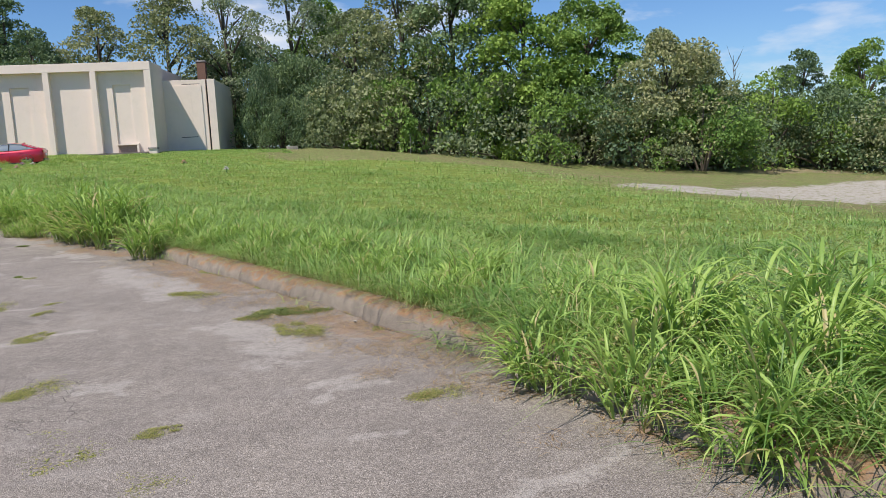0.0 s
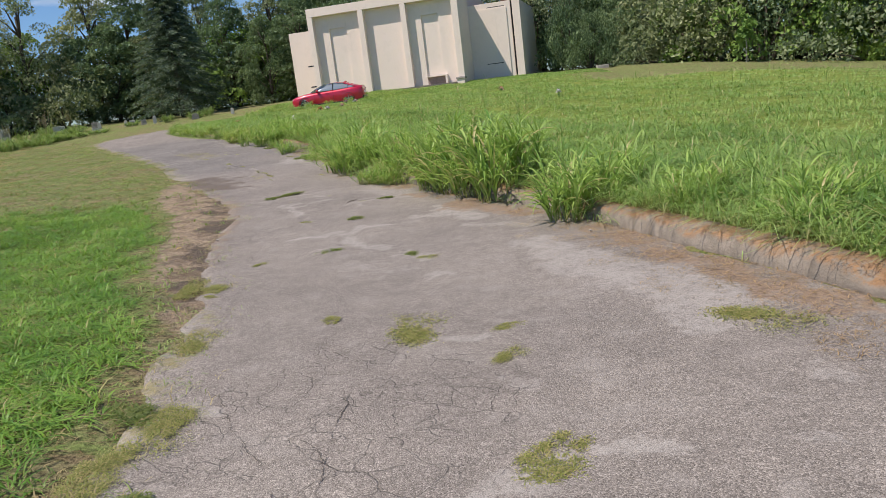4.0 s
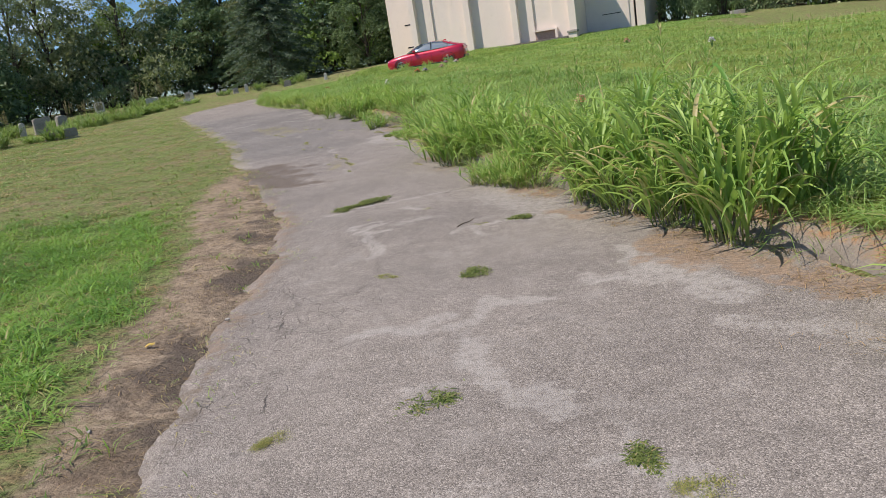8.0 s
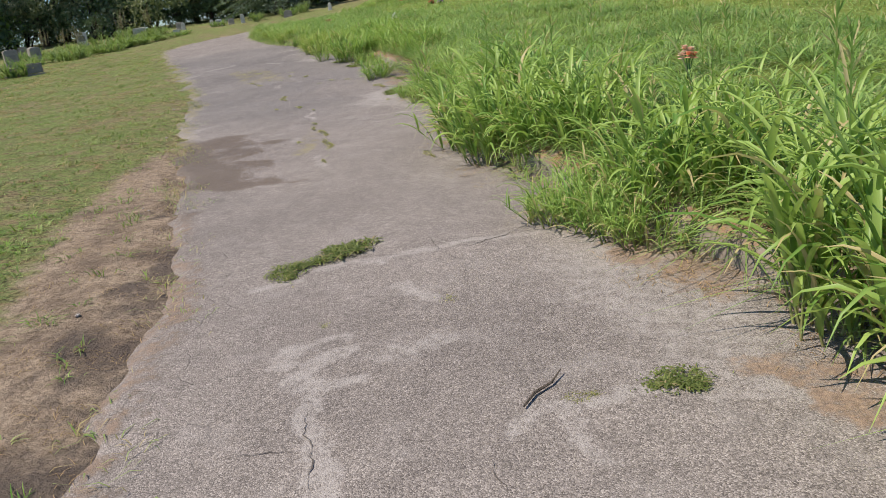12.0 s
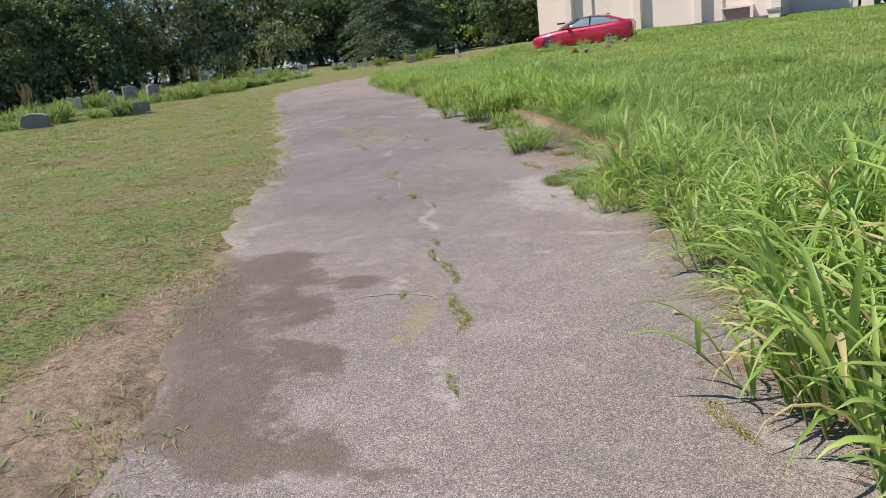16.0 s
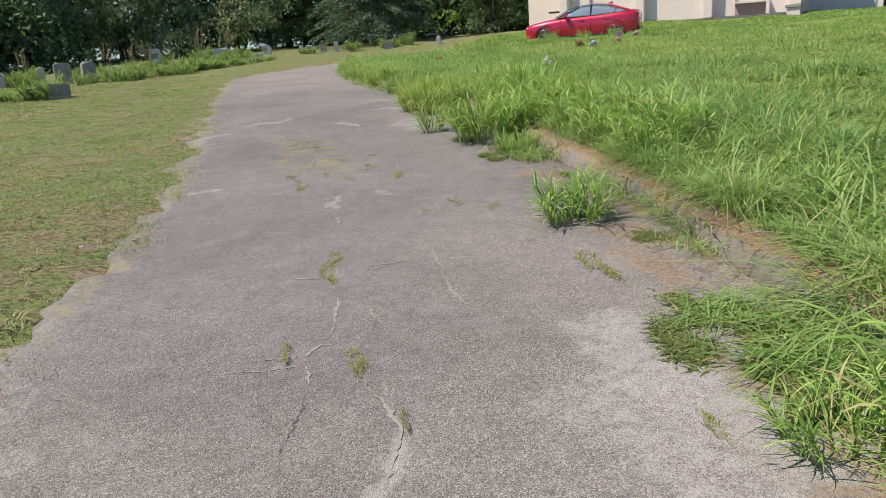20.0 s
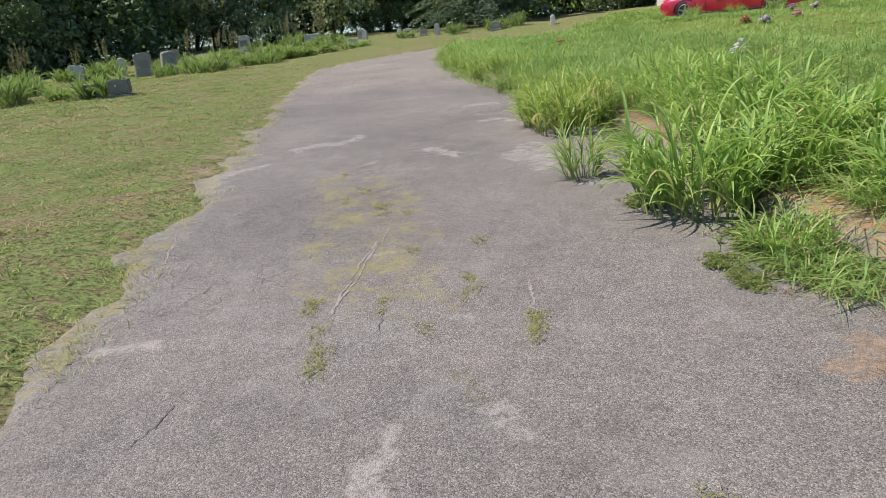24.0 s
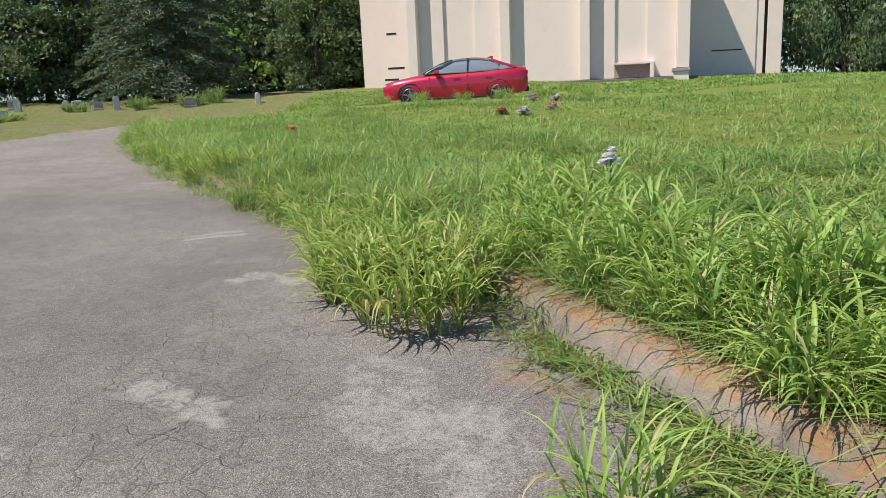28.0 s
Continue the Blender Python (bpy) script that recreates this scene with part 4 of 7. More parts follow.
lane_attrs = {
    "pale": np.maximum(pale, 0.33 * ease((0.6 - d_l) / 0.5) * (1 - 0.7 * window(ly, 9.0, 20.5, 1.0))),
    "damp": np.maximum((0.8 + 0.3 * waves(lx, ly, 1.2, 93)) * window(ly + 0.25 * waves(lx, ly, 1.1, 94), 17.6, 21.0, 0.6) * ease((1.25 + 0.25 * waves(lx, ly, 1.0, 95) - d_l) / 0.4), 0.5 * window(ly, 10.0, 18.2, 1.2) * ease((0.4 - d_l) / 0.3)),
    "soil": np.maximum(np.maximum(strokes(SOIL), 0.6 * ease((0.16 + 0.14 * waves(lx, ly, 0.9, 98) - d_r) / 0.14)),
                       0.5 * window(ly, 10.5, 18.0, 1.5) * ease((0.35 - d_l) / 0.3)),
    "net": strokes(NET) + 0.35 * ease((0.9 - d_l) / 0.6),
    "old": np.maximum(window(ly, 19.5, 38.0, 4.0) * ease((3.4 - d_l + 0.5 * waves(lx, ly, 2.5, 97)) / 1.6), 0.85 * window(ly, 24.0, 38.0, 2.0)),
    "film": np.maximum(0.56 * window(ly, 25.5, 30.5, 1.5) * window(d_l, 0.9, 2.6, 0.5), np.maximum(0.55 * window(ly, 18.6, 20.8, 0.6) * ease((0.35 - np.abs(d_r - 1.9)) / 0.3), 0.58 * ease((0.5 - d_l) / 0.4) * (1 - window(ly, 9.0, 20.5, 1.0))))}
lane_mesh = np.stack([lx, ly, lz], -1).reshape(-1, 3)
skirt = np.stack([np.concatenate([lx[:, 0]]), ly[:, 0], lz[:, 0] - 0.06], -1)
idx = np.arange(along * across).reshape(along, across)
quads = np.stack([idx[:-1, :-1], idx[:-1, 1:], idx[1:, 1:], idx[1:, :-1]], -1).reshape(-1, 4)
low = along * across + np.arange(along)
side = np.stack([low[:-1], idx[:-1, 0], idx[1:, 0], low[1:]], -1)
lane_attrs = {k: np.concatenate([v.ravel(), v[:, 0]]) for k, v in lane_attrs.items()}
road = new("road", fast_mesh("road", np.concatenate([lane_mesh, skirt]), [quads, side], M_ASPHALT, lane_attrs, smooth=True))
tagged(road, "worn grey asphalt lane with pale cracked patches and ragged edges", "road", kind="structure")



def crack(name, points, half, material, seed):
    """A ragged crack along a line: a narrow strip lying on the asphalt."""
    r = np.random.RandomState(seed)
    p = np.array(points, float)
    along = np.concatenate([[0], np.cumsum(np.linalg.norm(np.diff(p, axis=0), axis=1))])
    n = max(6, int(along[-1] / 0.022))
    d = np.linspace(0, along[-1], n)
    x, y = np.interp(d, along, p[:, 0]), np.interp(d, along, p[:, 1])
    tx, ty = np.gradient(x), np.gradient(y)
    ln = np.hypot(tx, ty)
    sway = np.cumsum(r.normal(0, 0.005, n))
    sway = sway - np.linspace(sway[0], sway[-1], n) + r.normal(0, 0.0035, n)
    x, y = x - ty / ln * sway, y + tx / ln * sway
    w = half * np.clip(0.75 + 0.5 * np.sin(d * 9 + seed) + r.normal(0, 0.45, n), 0.12, 2.2) * np.clip(np.minimum(d, along[-1] - d) / 0.12, 0.15, 1)
    a, b = np.stack([x - ty / ln * w, y + tx / ln * w], -1), np.stack([x + ty / ln * w, y - tx / ln * w], -1)
    v = np.concatenate([a, b])
    v = np.concatenate([v, (lane_top(v[:, 0], v[:, 1]) + 0.0035)[:, None]], 1)
    k = np.arange(n - 1)
    ob = new(name, fast_mesh(name, v, [np.stack([k, k + 1, n + k + 1, n + k], -1)], material))
    ob.parent = road


for k, (points, half) in enumerate(CRACKS):
    crack("crack", points, half, M_CRACK, k)
for k, (points, half) in enumerate(PALE_CRACKS):
    crack("worn_crack", points, 0.34 * half + 0.0018, M_WORN, 200 + k)

# ---- the kerb, stone by stone ----
kerb = tagged(new("kerb"), "old concrete kerb stones covered with rusty needle litter", "kerb", kind="structure")
k_line = spline(RIGHT[:17], 40)
k_way = np.gradient(k_line, axis=0)
k_way /= np.linalg.norm(k_way, axis=1)[:, None]
k_side = np.stack([k_way[:, 1], -k_way[:, 0]], -1)
run = np.concatenate([[0], np.cumsum(np.linalg.norm(np.diff(k_line, axis=0), axis=1))])
at = 0.0
rng = np.random.RandomState(5)
while at < run[-1] - 2.0:
    length = rng.uniform(1.2, 2.1)
    top, lean, shift = 0.152 + rng.uniform(-0.016, 0.014), rng.uniform(-0.02, 0.02), rng.uniform(-0.02, 0.02)
    bm = bmesh.new()
    rings = []
    for d in np.linspace(at + 0.002, at + length - 0.002, int(length / 0.055)):
        p = np.array([np.interp(d, run, k_line[:, 0]), np.interp(d, run, k_line[:, 1])])
        s = np.array([np.interp(d, run, k_side[:, 0]), np.interp(d, run, k_side[:, 1])])
        base = float(lane_height(p[0], p[1]))
        chip = max(0.0, noise.noise(Vector((d * 2.3, 7.0, 0))) - 0.12) * 0.11 + max(0.0, noise.noise(Vector((d * 9.0, 3.0, 0)))) * 0.014
        shape = ((-0.004, -0.08), (0.0, 0.012), (0.014, 0.06), (0.03 + 0.5 * chip, top - 0.052 - 0.4 * chip), (0.052 + chip, top - 0.016 - 0.75 * chip), (0.088 + chip, top - 0.3 * chip), (0.16, top + 0.004),
                 (0.23, top + 0.008 + lean), (0.25, top - 0.02), (0.26, -0.08))
        rings.append([bm.verts.new((p[0] + s[0] * (o + shift) + rng.normal(0, 0.0035), p[1] + s[1] * (o + shift) + rng.normal(0, 0.0035), base + h + rng.normal(0, 0.0035))) for o, h in shape])
    for a, b in zip(rings, rings[1:]):
        for k in range(10):
            bm.faces.new((a[k], a[(k + 1) % 10], b[(k + 1) % 10], b[k]))
    bm.faces.new(rings[0]), bm.faces.new(rings[-1][::-1])
    part("kerb_stone", bm, M_KERB, kerb, smooth=True)
    at += length


# ---- the pale building beyond the mound ----
def building():
    home = new("building")
    home.matrix_world = pose(-4.92, 57.38, 0, 0, 0, -8.5)
    tagged(home, "windowless cream rendered hall with tall recessed bays, flat roof", "building")
    foot, head, deep = 0.6, 7.9, 3.47
    part("lintel", boxed(((-11.16, 0, 7.32), (-0.06, 0.5, head)), bevel=0.015), M_WALL, home)
    for a, b, low in ((-11.16, -10.76, foot), (-7.30, -6.90, 1.62), (-4.16, -3.77, 1.62), (-0.52, -0.06, 1.92)):
        part("pier", boxed(((a, 0.0, low), (b, 0.497, 7.317)), bevel=0.015), M_WALL, home)
    # bays: each wall with its shallow niche
    for a, b, niche in ((-10.76, -7.30, (-9.73, -8.42)), (-6.90, -4.16, None), (-3.77, -0.52, (-2.84, -1.62))):
        low = 1.62 if a > -8 else foot
        part("bay_wall", boxed(((a + 0.003, 0.57, low), (b - 0.003, 0.9, 7.317))), M_WALL, home)
        if niche:
            lo, hi = niche
            for x0, x1, z0, z1 in ((a + 0.003, lo, low, 7.317), (hi, b - 0.003, low, 7.317), (lo + 0.002, hi - 0.002, 6.38, 7.317)):
                part("wall_panel", boxed(((x0, 0.45, z0), (x1, 0.567, z1)), bevel=0.006), M_WALL, home)
        else:
            part("wall_panel", boxed(((a + 0.003, 0.45, low), (b - 0.003, 0.567, 7.317))), M_WALL, home)
    part("side_wall", boxed(((-0.40, 0.50, foot), (-0.063, deep - 0.003, head - 0.003))), M_WALL, home)
    part("side_wall", boxed(((-11.16, 0.503, foot), (-10.8, 4.677, head - 0.003))), M_WALL, home)
    part("core_wall", boxed(((-10.79, 0.903, foot), (-0.403, 11.9, head - 0.02))), M_WALL, home)
    part("roof", boxed(((-11.1, 0.55, head - 0.018), (-0.5, 11.8, head + 0.03))), M_ROOF, home)
    # lower wing beside it, with its slot and pilaster
    part("wing_wall", boxed(((-0.4, deep, foot), (3.02, deep + 0.5, 6.83)), bevel=0.01), M_WALL, home)
    part("wing_panel", boxed(((-0.06, deep - 0.06, 1.0), (2.72, deep - 0.003, 6.42)), bevel=0.004), M_WALL, home)
    part("slot", boxed(((3.02, deep + 0.18, foot), (3.16, deep + 0.5, 6.80))), M_DARK, home)
    part("pilaster", boxed(((3.16, deep - 0.06, foot), (3.71, deep + 0.6, 6.85)), bevel=0.012), M_WALL, home)
    part("wing_side", boxed(((3.35, deep + 0.603, foot), (3.68, 11.9, 6.8))), M_WALL, home)
    part("wing_roof", boxed(((-0.39, deep + 0.503, 6.5), (3.34, 11.8, 6.7))), M_ROOF, home)
    part("crack_line", boxed(((1.0, deep - 0.068, 2.55), (2.2, deep - 0.062, 2.60))), M_DARK, home)
    part("crack_line", boxed(((1.3, deep - 0.008, 6.50), (2.6, deep - 0.002, 6.54))), M_DARK, home)
    # set-back wall on the far side
    part("back_wing_wall", boxed(((-14.86, 4.68, foot), (-11.163, 5.2, 6.87)), bevel=0.012), M_WALL, home)
    part("back_wing_side", boxed(((-14.84, 5.203, foot), (-14.5, 11.9, 6.8))), M_WALL, home)
    part("back_wing_roof", boxed(((-14.49, 5.203, 6.5), (-10.8, 11.8, 6.7))), M_ROOF, home)
    for a, b, z in ((-13.61, -12.78, 2.55), (-13.8, -13.1, 2.02), (-13.6, -13.1, 4.15)):
        part("wall_slit", boxed(((a, 4.67, z), (b, 4.678, z + 0.09))), M_DARK, home)
    # plinth, ledge, vent and corner pedestal under the front
    part("ledge", boxed(((-10.7, -0.32, 1.40), (-0.64, 0.44, 1.60)), bevel=0.02), M_LEDGE, home)
    part("plinth", boxed(((-10.7, -0.12, foot), (-0.64, 0.44, 1.397))), M_LEDGE, home)
    vent = part("vent_hood", boxed(((-2.88, 0.18, 2.14), (-1.35, 0.449, 2.22)), ((-1.50, 0.18, 1.61), (-1.35, 0.449, 2.138)), bevel=0.008), M_WALL, home)
    part("vent_opening", boxed(((-2.83, 0.40, 1.625), (-1.51, 0.447, 2.13))), plain_material("vent_rust", (0.44, 0.31, 0.26), 0.9, wear=0.6), vent)
    pedestal = part("pedestal", boxed(((-0.62, -0.1, foot), (-0.07, 0.45, 1.78)), bevel=0.01), M_WALL, home)
    part("pedestal_cap", boxed(((-0.68, -0.16, 1.783), (-0.04, 0.46, 1.905)), bevel=0.015), M_CONCRETE, pedestal)
    stack = part("chimney", boxed(((1.58, 8.6, 6.7), (2.24, 9.3, 8.72))), M_BRICK, home)
    part("chimney_cap", boxed(((1.53, 8.55, 8.723), (2.29, 9.35, 8.82)), bevel=0.01), M_CONCRETE, stack)
    return home


building()


# ---- the red saloon ----
def lofted(sections, material, name, parent, label="", smooth=True):
    """A skin over cross-sections, each a list of points."""
    bm = bmesh.new()
    rings = [[bm.verts.new(p) for p in s] for s in sections]
    n = len(rings[0])
    for a, b in zip(rings, rings[1:]):
        for k in range(n - 1):
            bm.faces.new((a[k], a[k + 1], b[k + 1], b[k]))
    bm.faces.new(rings[0]), bm.faces.new(rings[-1])
    return part(name, bm, material, parent, label, smooth)


def wheel_at(car, x, y):
    tyre = bmesh.new()
    bmesh.ops.create_cone(tyre, cap_ends=True, segments=28, radius1=0.33, radius2=0.33, depth=0.22, matrix=pose(x, y, 0.33, 90))
    bmesh.ops.bevel(tyre, geom=[e for e in tyre.edges if len(e.link_faces) == 2 and e.calc_face_angle(0) > 0.6], offset=0.035, segments=2, affect="EDGES")
    wheel = part("wheel", tyre, M_TYRE, car)
    rim = bmesh.new()
    out = math.copysign(0.115, y)
    for k in range(5):
        spoke = boxed(((-0.025, -0.012, 0.03), (0.025, 0.012, 0.23)))
        spoke.transform(pose(x, y + out, 0.33, 0, 72 * k, 0))
        me = bpy.data.meshes.new("spoke")
        spoke.to_mesh(me)
        spoke.free()
        rim.from_mesh(me)
    bmesh.ops.create_cone(rim, cap_ends=True, segments=20, radius1=0.05, radius2=0.04, depth=0.03, matrix=pose(x, y + out, 0.33, 90))
    bmesh.ops.create_cone(rim, cap_ends=False, segments=28, radius1=0.25, radius2=0.22, depth=0.03, matrix=pose(x, y + out, 0.33, 90))
    part("rim", rim, M_RIM, wheel)


def saloon(m):
    """Nose towards local -x, wheels on z = 0."""
    car = new("car")
    tagged(car, "glossy red four-door saloon parked behind tall grass", "car")
    # lower body: stations along the car: x, half width, sill, shoulder height, deck height
    stations = [(-2.30, 0.62, 0.30, 0.58, 0.66), (-2.22, 0.78, 0.24, 0.66, 0.74), (-1.9, 0.88, 0.22, 0.76, 0.83), (-1.35, 0.91, 0.21, 0.84, 0.92), (-0.75, 0.92, 0.20, 0.89, 0.99),
                (0.0, 0.92, 0.20, 0.92, 0.98), (0.9, 0.92, 0.20, 0.95, 1.0), (1.5, 0.92, 0.22, 0.98, 1.06), (2.0, 0.88, 0.27, 0.99, 1.09), (2.24, 0.80, 0.33, 0.94, 1.06), (2.31, 0.68, 0.42, 0.84, 0.92)]
    body = [[(x, -w * 0.93, lo), (x, -w, (lo + sh) * 0.42), (x, -w, sh * 0.86), (x, -w * 0.955, sh), (x, -w * 0.75, top), (x, 0, top + 0.025),
             (x, w * 0.75, top), (x, w * 0.955, sh), (x, w, sh * 0.86), (x, w, (lo + sh) * 0.42), (x, w * 0.93, lo)] for x, w, lo, sh, top in stations]
    shell = lofted(body, M_PAINT, "body", car, "glossy red painted body")
    cabin = [(-0.95, 0.70, 0.98, 0.99), (-0.42, 0.72, 0.97, 1.27), (0.05, 0.70, 0.97, 1.40), (0.65, 0.69, 0.98, 1.43), (1.15, 0.68, 1.0, 1.37), (1.60, 0.66, 1.03, 1.20), (1.95, 0.64, 1.06, 1.09)]
    glass = [[(x, -0.80, lo), (x, -w * (0.97 if hi > 1.2 else 1.08), hi * 0.94 + lo * 0.06), (x, 0, hi + 0.008), (x, w * (0.97 if hi > 1.2 else 1.08), hi * 0.94 + lo * 0.06), (x, 0.80, lo)] for x, w, lo, hi in cabin]
    lofted(glass, M_GLASS, "cabin_glass", car, "windows with the sky's pale reflection put into the glass colour")
    roof = [[(x, -w * 0.92, hi - 0.045), (x, -w * 0.6, hi + 0.012), (x, 0, hi + 0.035), (x, w * 0.6, hi + 0.012), (x, w * 0.92, hi - 0.045), (x, 0, hi - 0.03)] for x, w, hi in
            ((-0.12, 0.70, 1.365), (0.3, 0.70, 1.42), (0.65, 0.69, 1.425), (1.05, 0.68, 1.385), (1.32, 0.67, 1.30))]
    lofted(roof, M_PAINT, "roof", car)
    for s in (-1, 1):
        pillars = ((( -0.98, 0.80, 0.98), (-0.45, 0.755, 1.25), (-0.05, 0.70, 1.375)), ((0.42, 0.81, 0.96), (0.45, 0.69, 1.40)), ((1.95, 0.70, 1.04), (1.55, 0.68, 1.17), (1.15, 0.63, 1.32)))
        for p, r in zip(pillars, (0.024, 0.024, 0.06)):
            part("pillar", tube(bmesh.new(), [(x, s * y, z) for x, y, z in p], [r] * len(p), 8), M_PAINT if r > 0.04 else M_BLACK, car)
        trim = [(-0.9, 0.815, 1.0), (-0.42, 0.77, 1.24), (0.0, 0.705, 1.375), (0.6, 0.695, 1.405), (1.1, 0.69, 1.35), (1.42, 0.75, 1.2), (1.36, 0.815, 1.04), (0.5, 0.83, 0.985), (-0.9, 0.82, 0.985)]
        part("window_trim", tube(bmesh.new(), [(x, s * y, z) for x, y, z in trim], [0.013] * len(trim), 6), M_CHROME, car, "bright chrome window surround")
        mirror = part("wing_mirror", boxed(((-0.62, s * 0.98 - 0.09, 0.97), (-0.46, s * 0.98 + 0.09, 1.09)), bevel=0.03), M_PAINT, car)
        part("mirror_glass", boxed(((-0.458, s * 0.98 - 0.075, 0.985), (-0.452, s * 0.98 + 0.075, 1.075))), M_CHROME, mirror)
        for x in (-0.02, 0.98):
            part("door_handle", boxed(((x, s * 0.925 - 0.015, 0.80), (x + 0.2, s * 0.925 + 0.015, 0.83)), bevel=0.006), M_PAINT, car)
        for x in (-0.78, 0.42, 1.38):
            part("door_seam", tube(bmesh.new(), [(x, s * 0.905, 0.28), (x + 0.02, s * 0.926, 0.55), (x, s * 0.90, 0.90)], [0.008] * 3, 5), M_BLACK, car)
        for x in (-1.42, 1.38):
            wheel_at(car, x, s * 0.80)
            arch = [(x + 0.385 * math.cos(a), s * 0.905, 0.33 + 0.385 * math.sin(a)) for a in np.linspace(-0.15, 3.29, 14)]
            part("wheel_arch", tube(bmesh.new(), arch, [0.02] * 14, 6), M_BLACK, car)
        part("headlamp", boxed(((-2.24, s * 0.62 - 0.13, 0.62), (-2.02, s * 0.62 + 0.17, 0.70)), bevel=0.03), M_LAMP, car)
        part("tail_lamp", boxed(((2.14, s * 0.62 - 0.16, 0.84), (2.315, s * 0.62 + 0.15, 0.95)), bevel=0.03), M_TAIL, car)
        part("sill", boxed(((-1.0, s * 0.90 - 0.03, 0.18), (1.0, s * 0.90 + 0.03, 0.25)), bevel=0.015), M_BLACK, car)
    part("grille", boxed(((-2.325, -0.22, 0.36), (-2.25, 0.22, 0.60)), bevel=0.03), M_BLACK, car)
    part("rear_bumper", boxed(((2.15, -0.74, 0.30), (2.34, 0.74, 0.46)), bevel=0.04), M_BLACK, car)
    part("number_plate", boxed(((2.315, -0.18, 0.62), (2.335, 0.18, 0.75)), bevel=0.005), M_LAMP, car)
    part("aerial", prism([(1.05, 1.42), (1.25, 1.38), (1.23, 1.46), (1.18, 1.47)], 0.05), M_PAINT, car)
    car.matrix_world = m
    return car


saloon(pose(-13.45, 52.25, float(lane_height(-13.45, 52.25)) - 0.02, 0, -0.4, 2))


# ---- trees and undergrowth ----
def leaf_cards(centres, radii, per, size, rng, flat=0.35):
    """Small leaf sprays set round clump centres: a bent pair of faces for each spray."""
    n = len(centres) * per
    c = np.repeat(np.asarray(centres, float), per, 0)
    r = np.repeat(np.asarray(radii, float), per)[:, None]
    d = rng.normal(size=(n, 3))
    d /= np.linalg.norm(d, axis=1)[:, None]
    d[:, 2] = np.where(d[:, 2] < -0.45, -d[:, 2], d[:, 2])
    p = c + d * r * (0.55 + 0.5 * rng.uniform(size=(n, 1)) ** 0.5) * np.array([1, 1, 0.78])
    a = rng.normal(size=(n, 3)) + d * flat
    a[:, 2] -= 0.35
    a /= np.linalg.norm(a, axis=1)[:, None]
    b = np.cross(a, rng.normal(size=(n, 3)))
    b /= np.linalg.norm(b, axis=1)[:, None]
    nrm = np.cross(a, b)
    s = size * rng.uniform(0.6, 1.35, (n, 1))
    verts = np.stack([p - a * s, p + b * s * 0.55 + nrm * s * 0.18, p + a * s, p - b * s * 0.55 + nrm * s * 0.18], 1)
    base = np.arange(n)[:, None] * 4
    return verts.reshape(-1, 3), np.concatenate([base + [0, 1, 2], base + [0, 2, 3]])


def tree_kind(seed, height, spread, crown_low, material, clumps, size, label, per=120, open_crown=0.0):
    """A tree of unit kind, later copied: trunk with limbs, and a crown of many leaf clumps."""
    rng = np.random.RandomState(seed)
    thing = new("tree")
    bm = bmesh.new()
    bend = rng.uniform(-0.4, 0.4, 2)
    spine = [(bend[0] * (k / 6) ** 2 + rng.uniform(-0.08, 0.08), bend[1] * (k / 6) ** 2 + rng.uniform(-0.08, 0.08), height * 0.86 * k / 6 - 0.3) for k in range(7)]
    tube(bm, spine, [0.024 * height * (1 - 0.13 * k) for k in range(7)], 8)
    ends, radii = [], []
    for k in range(clumps):
        h = crown_low + (height - crown_low) * (k + 0.5) / clumps
        f = (h - crown_low) / (height - crown_low)
        girth = spread * (math.sin(math.pi * min(1, 0.18 + 0.80 * f)) ** 0.7) * rng.uniform(0.55, 1.0)
        ang = rng.uniform(0, 6.283) if k % 3 else 2.4 * k
        end = Vector((math.cos(ang) * girth, math.sin(ang) * girth, h + rng.uniform(-0.5, 0.5)))
        ends.append(end)
        radii.append(rng.uniform(0.75, 1.3) * spread * 0.34 * (1.1 - 0.35 * f))
        if k % 3 == 0:
            at = spine[min(5, int(6 * max(0.2, (h - girth * 0.7) / (height * 0.86))))]
            mid = (Vector(at) + end) / 2 + Vector((0, 0, 0.25 + rng.uniform(-0.2, 0.3)))
            tube(bm, [at, mid, end], [0.009 * height, 0.006 * height, 0.002 * height], 5)
    part("trunk", bm, M_BARK, thing, smooth=True)
    v, f = leaf_cards([tuple(e) for e in ends], radii, int(1.9 * per), 0.74 * size, rng)
    keep = rng.uniform(size=len(f) // 2) > open_crown
    f = np.concatenate([f[:len(f) // 2][keep], f[len(f) // 2:][keep]])
    crown = new("crown", fast_mesh("crown", v, [f], material))
    crown.parent = thing
    return tagged(thing, label, "tree", "trees round the clearing")


def bush_kind(seed, material, label, size=0.058, per=175, clumps=28):
    rng = np.random.RandomState(seed)
    ends, radii = [], []
    thing = new("bush")
    bm = bmesh.new()
    for k in range(clumps):
        a, f = rng.uniform(0, 6.283), rng.uniform()
        q = math.sqrt(1 - f * f) * rng.uniform(0.55, 1.0)
        ends.append((math.cos(a) * q * 1.25, math.sin(a) * q * 1.0, 0.12 + f * 1.05 * rng.uniform(0.75, 1.08)))
        radii.append(rng.uniform(0.22, 0.42))
        if k % 4 == 0:
            tube(bm, [(0, 0, -0.1), (ends[-1][0] * 0.4, ends[-1][1] * 0.4, ends[-1][2] * 0.55), ends[-1]], [0.03, 0.02, 0.008], 5)
    part("stem", bm, M_BARK, thing)
    v, f = leaf_cards(ends, radii, per, size * 0.5, rng)
    leaves = new("foliage", fast_mesh("foliage", v, [f], material))
    leaves.parent = thing
    return tagged(thing, label, "bush", "undergrowth below the trees")


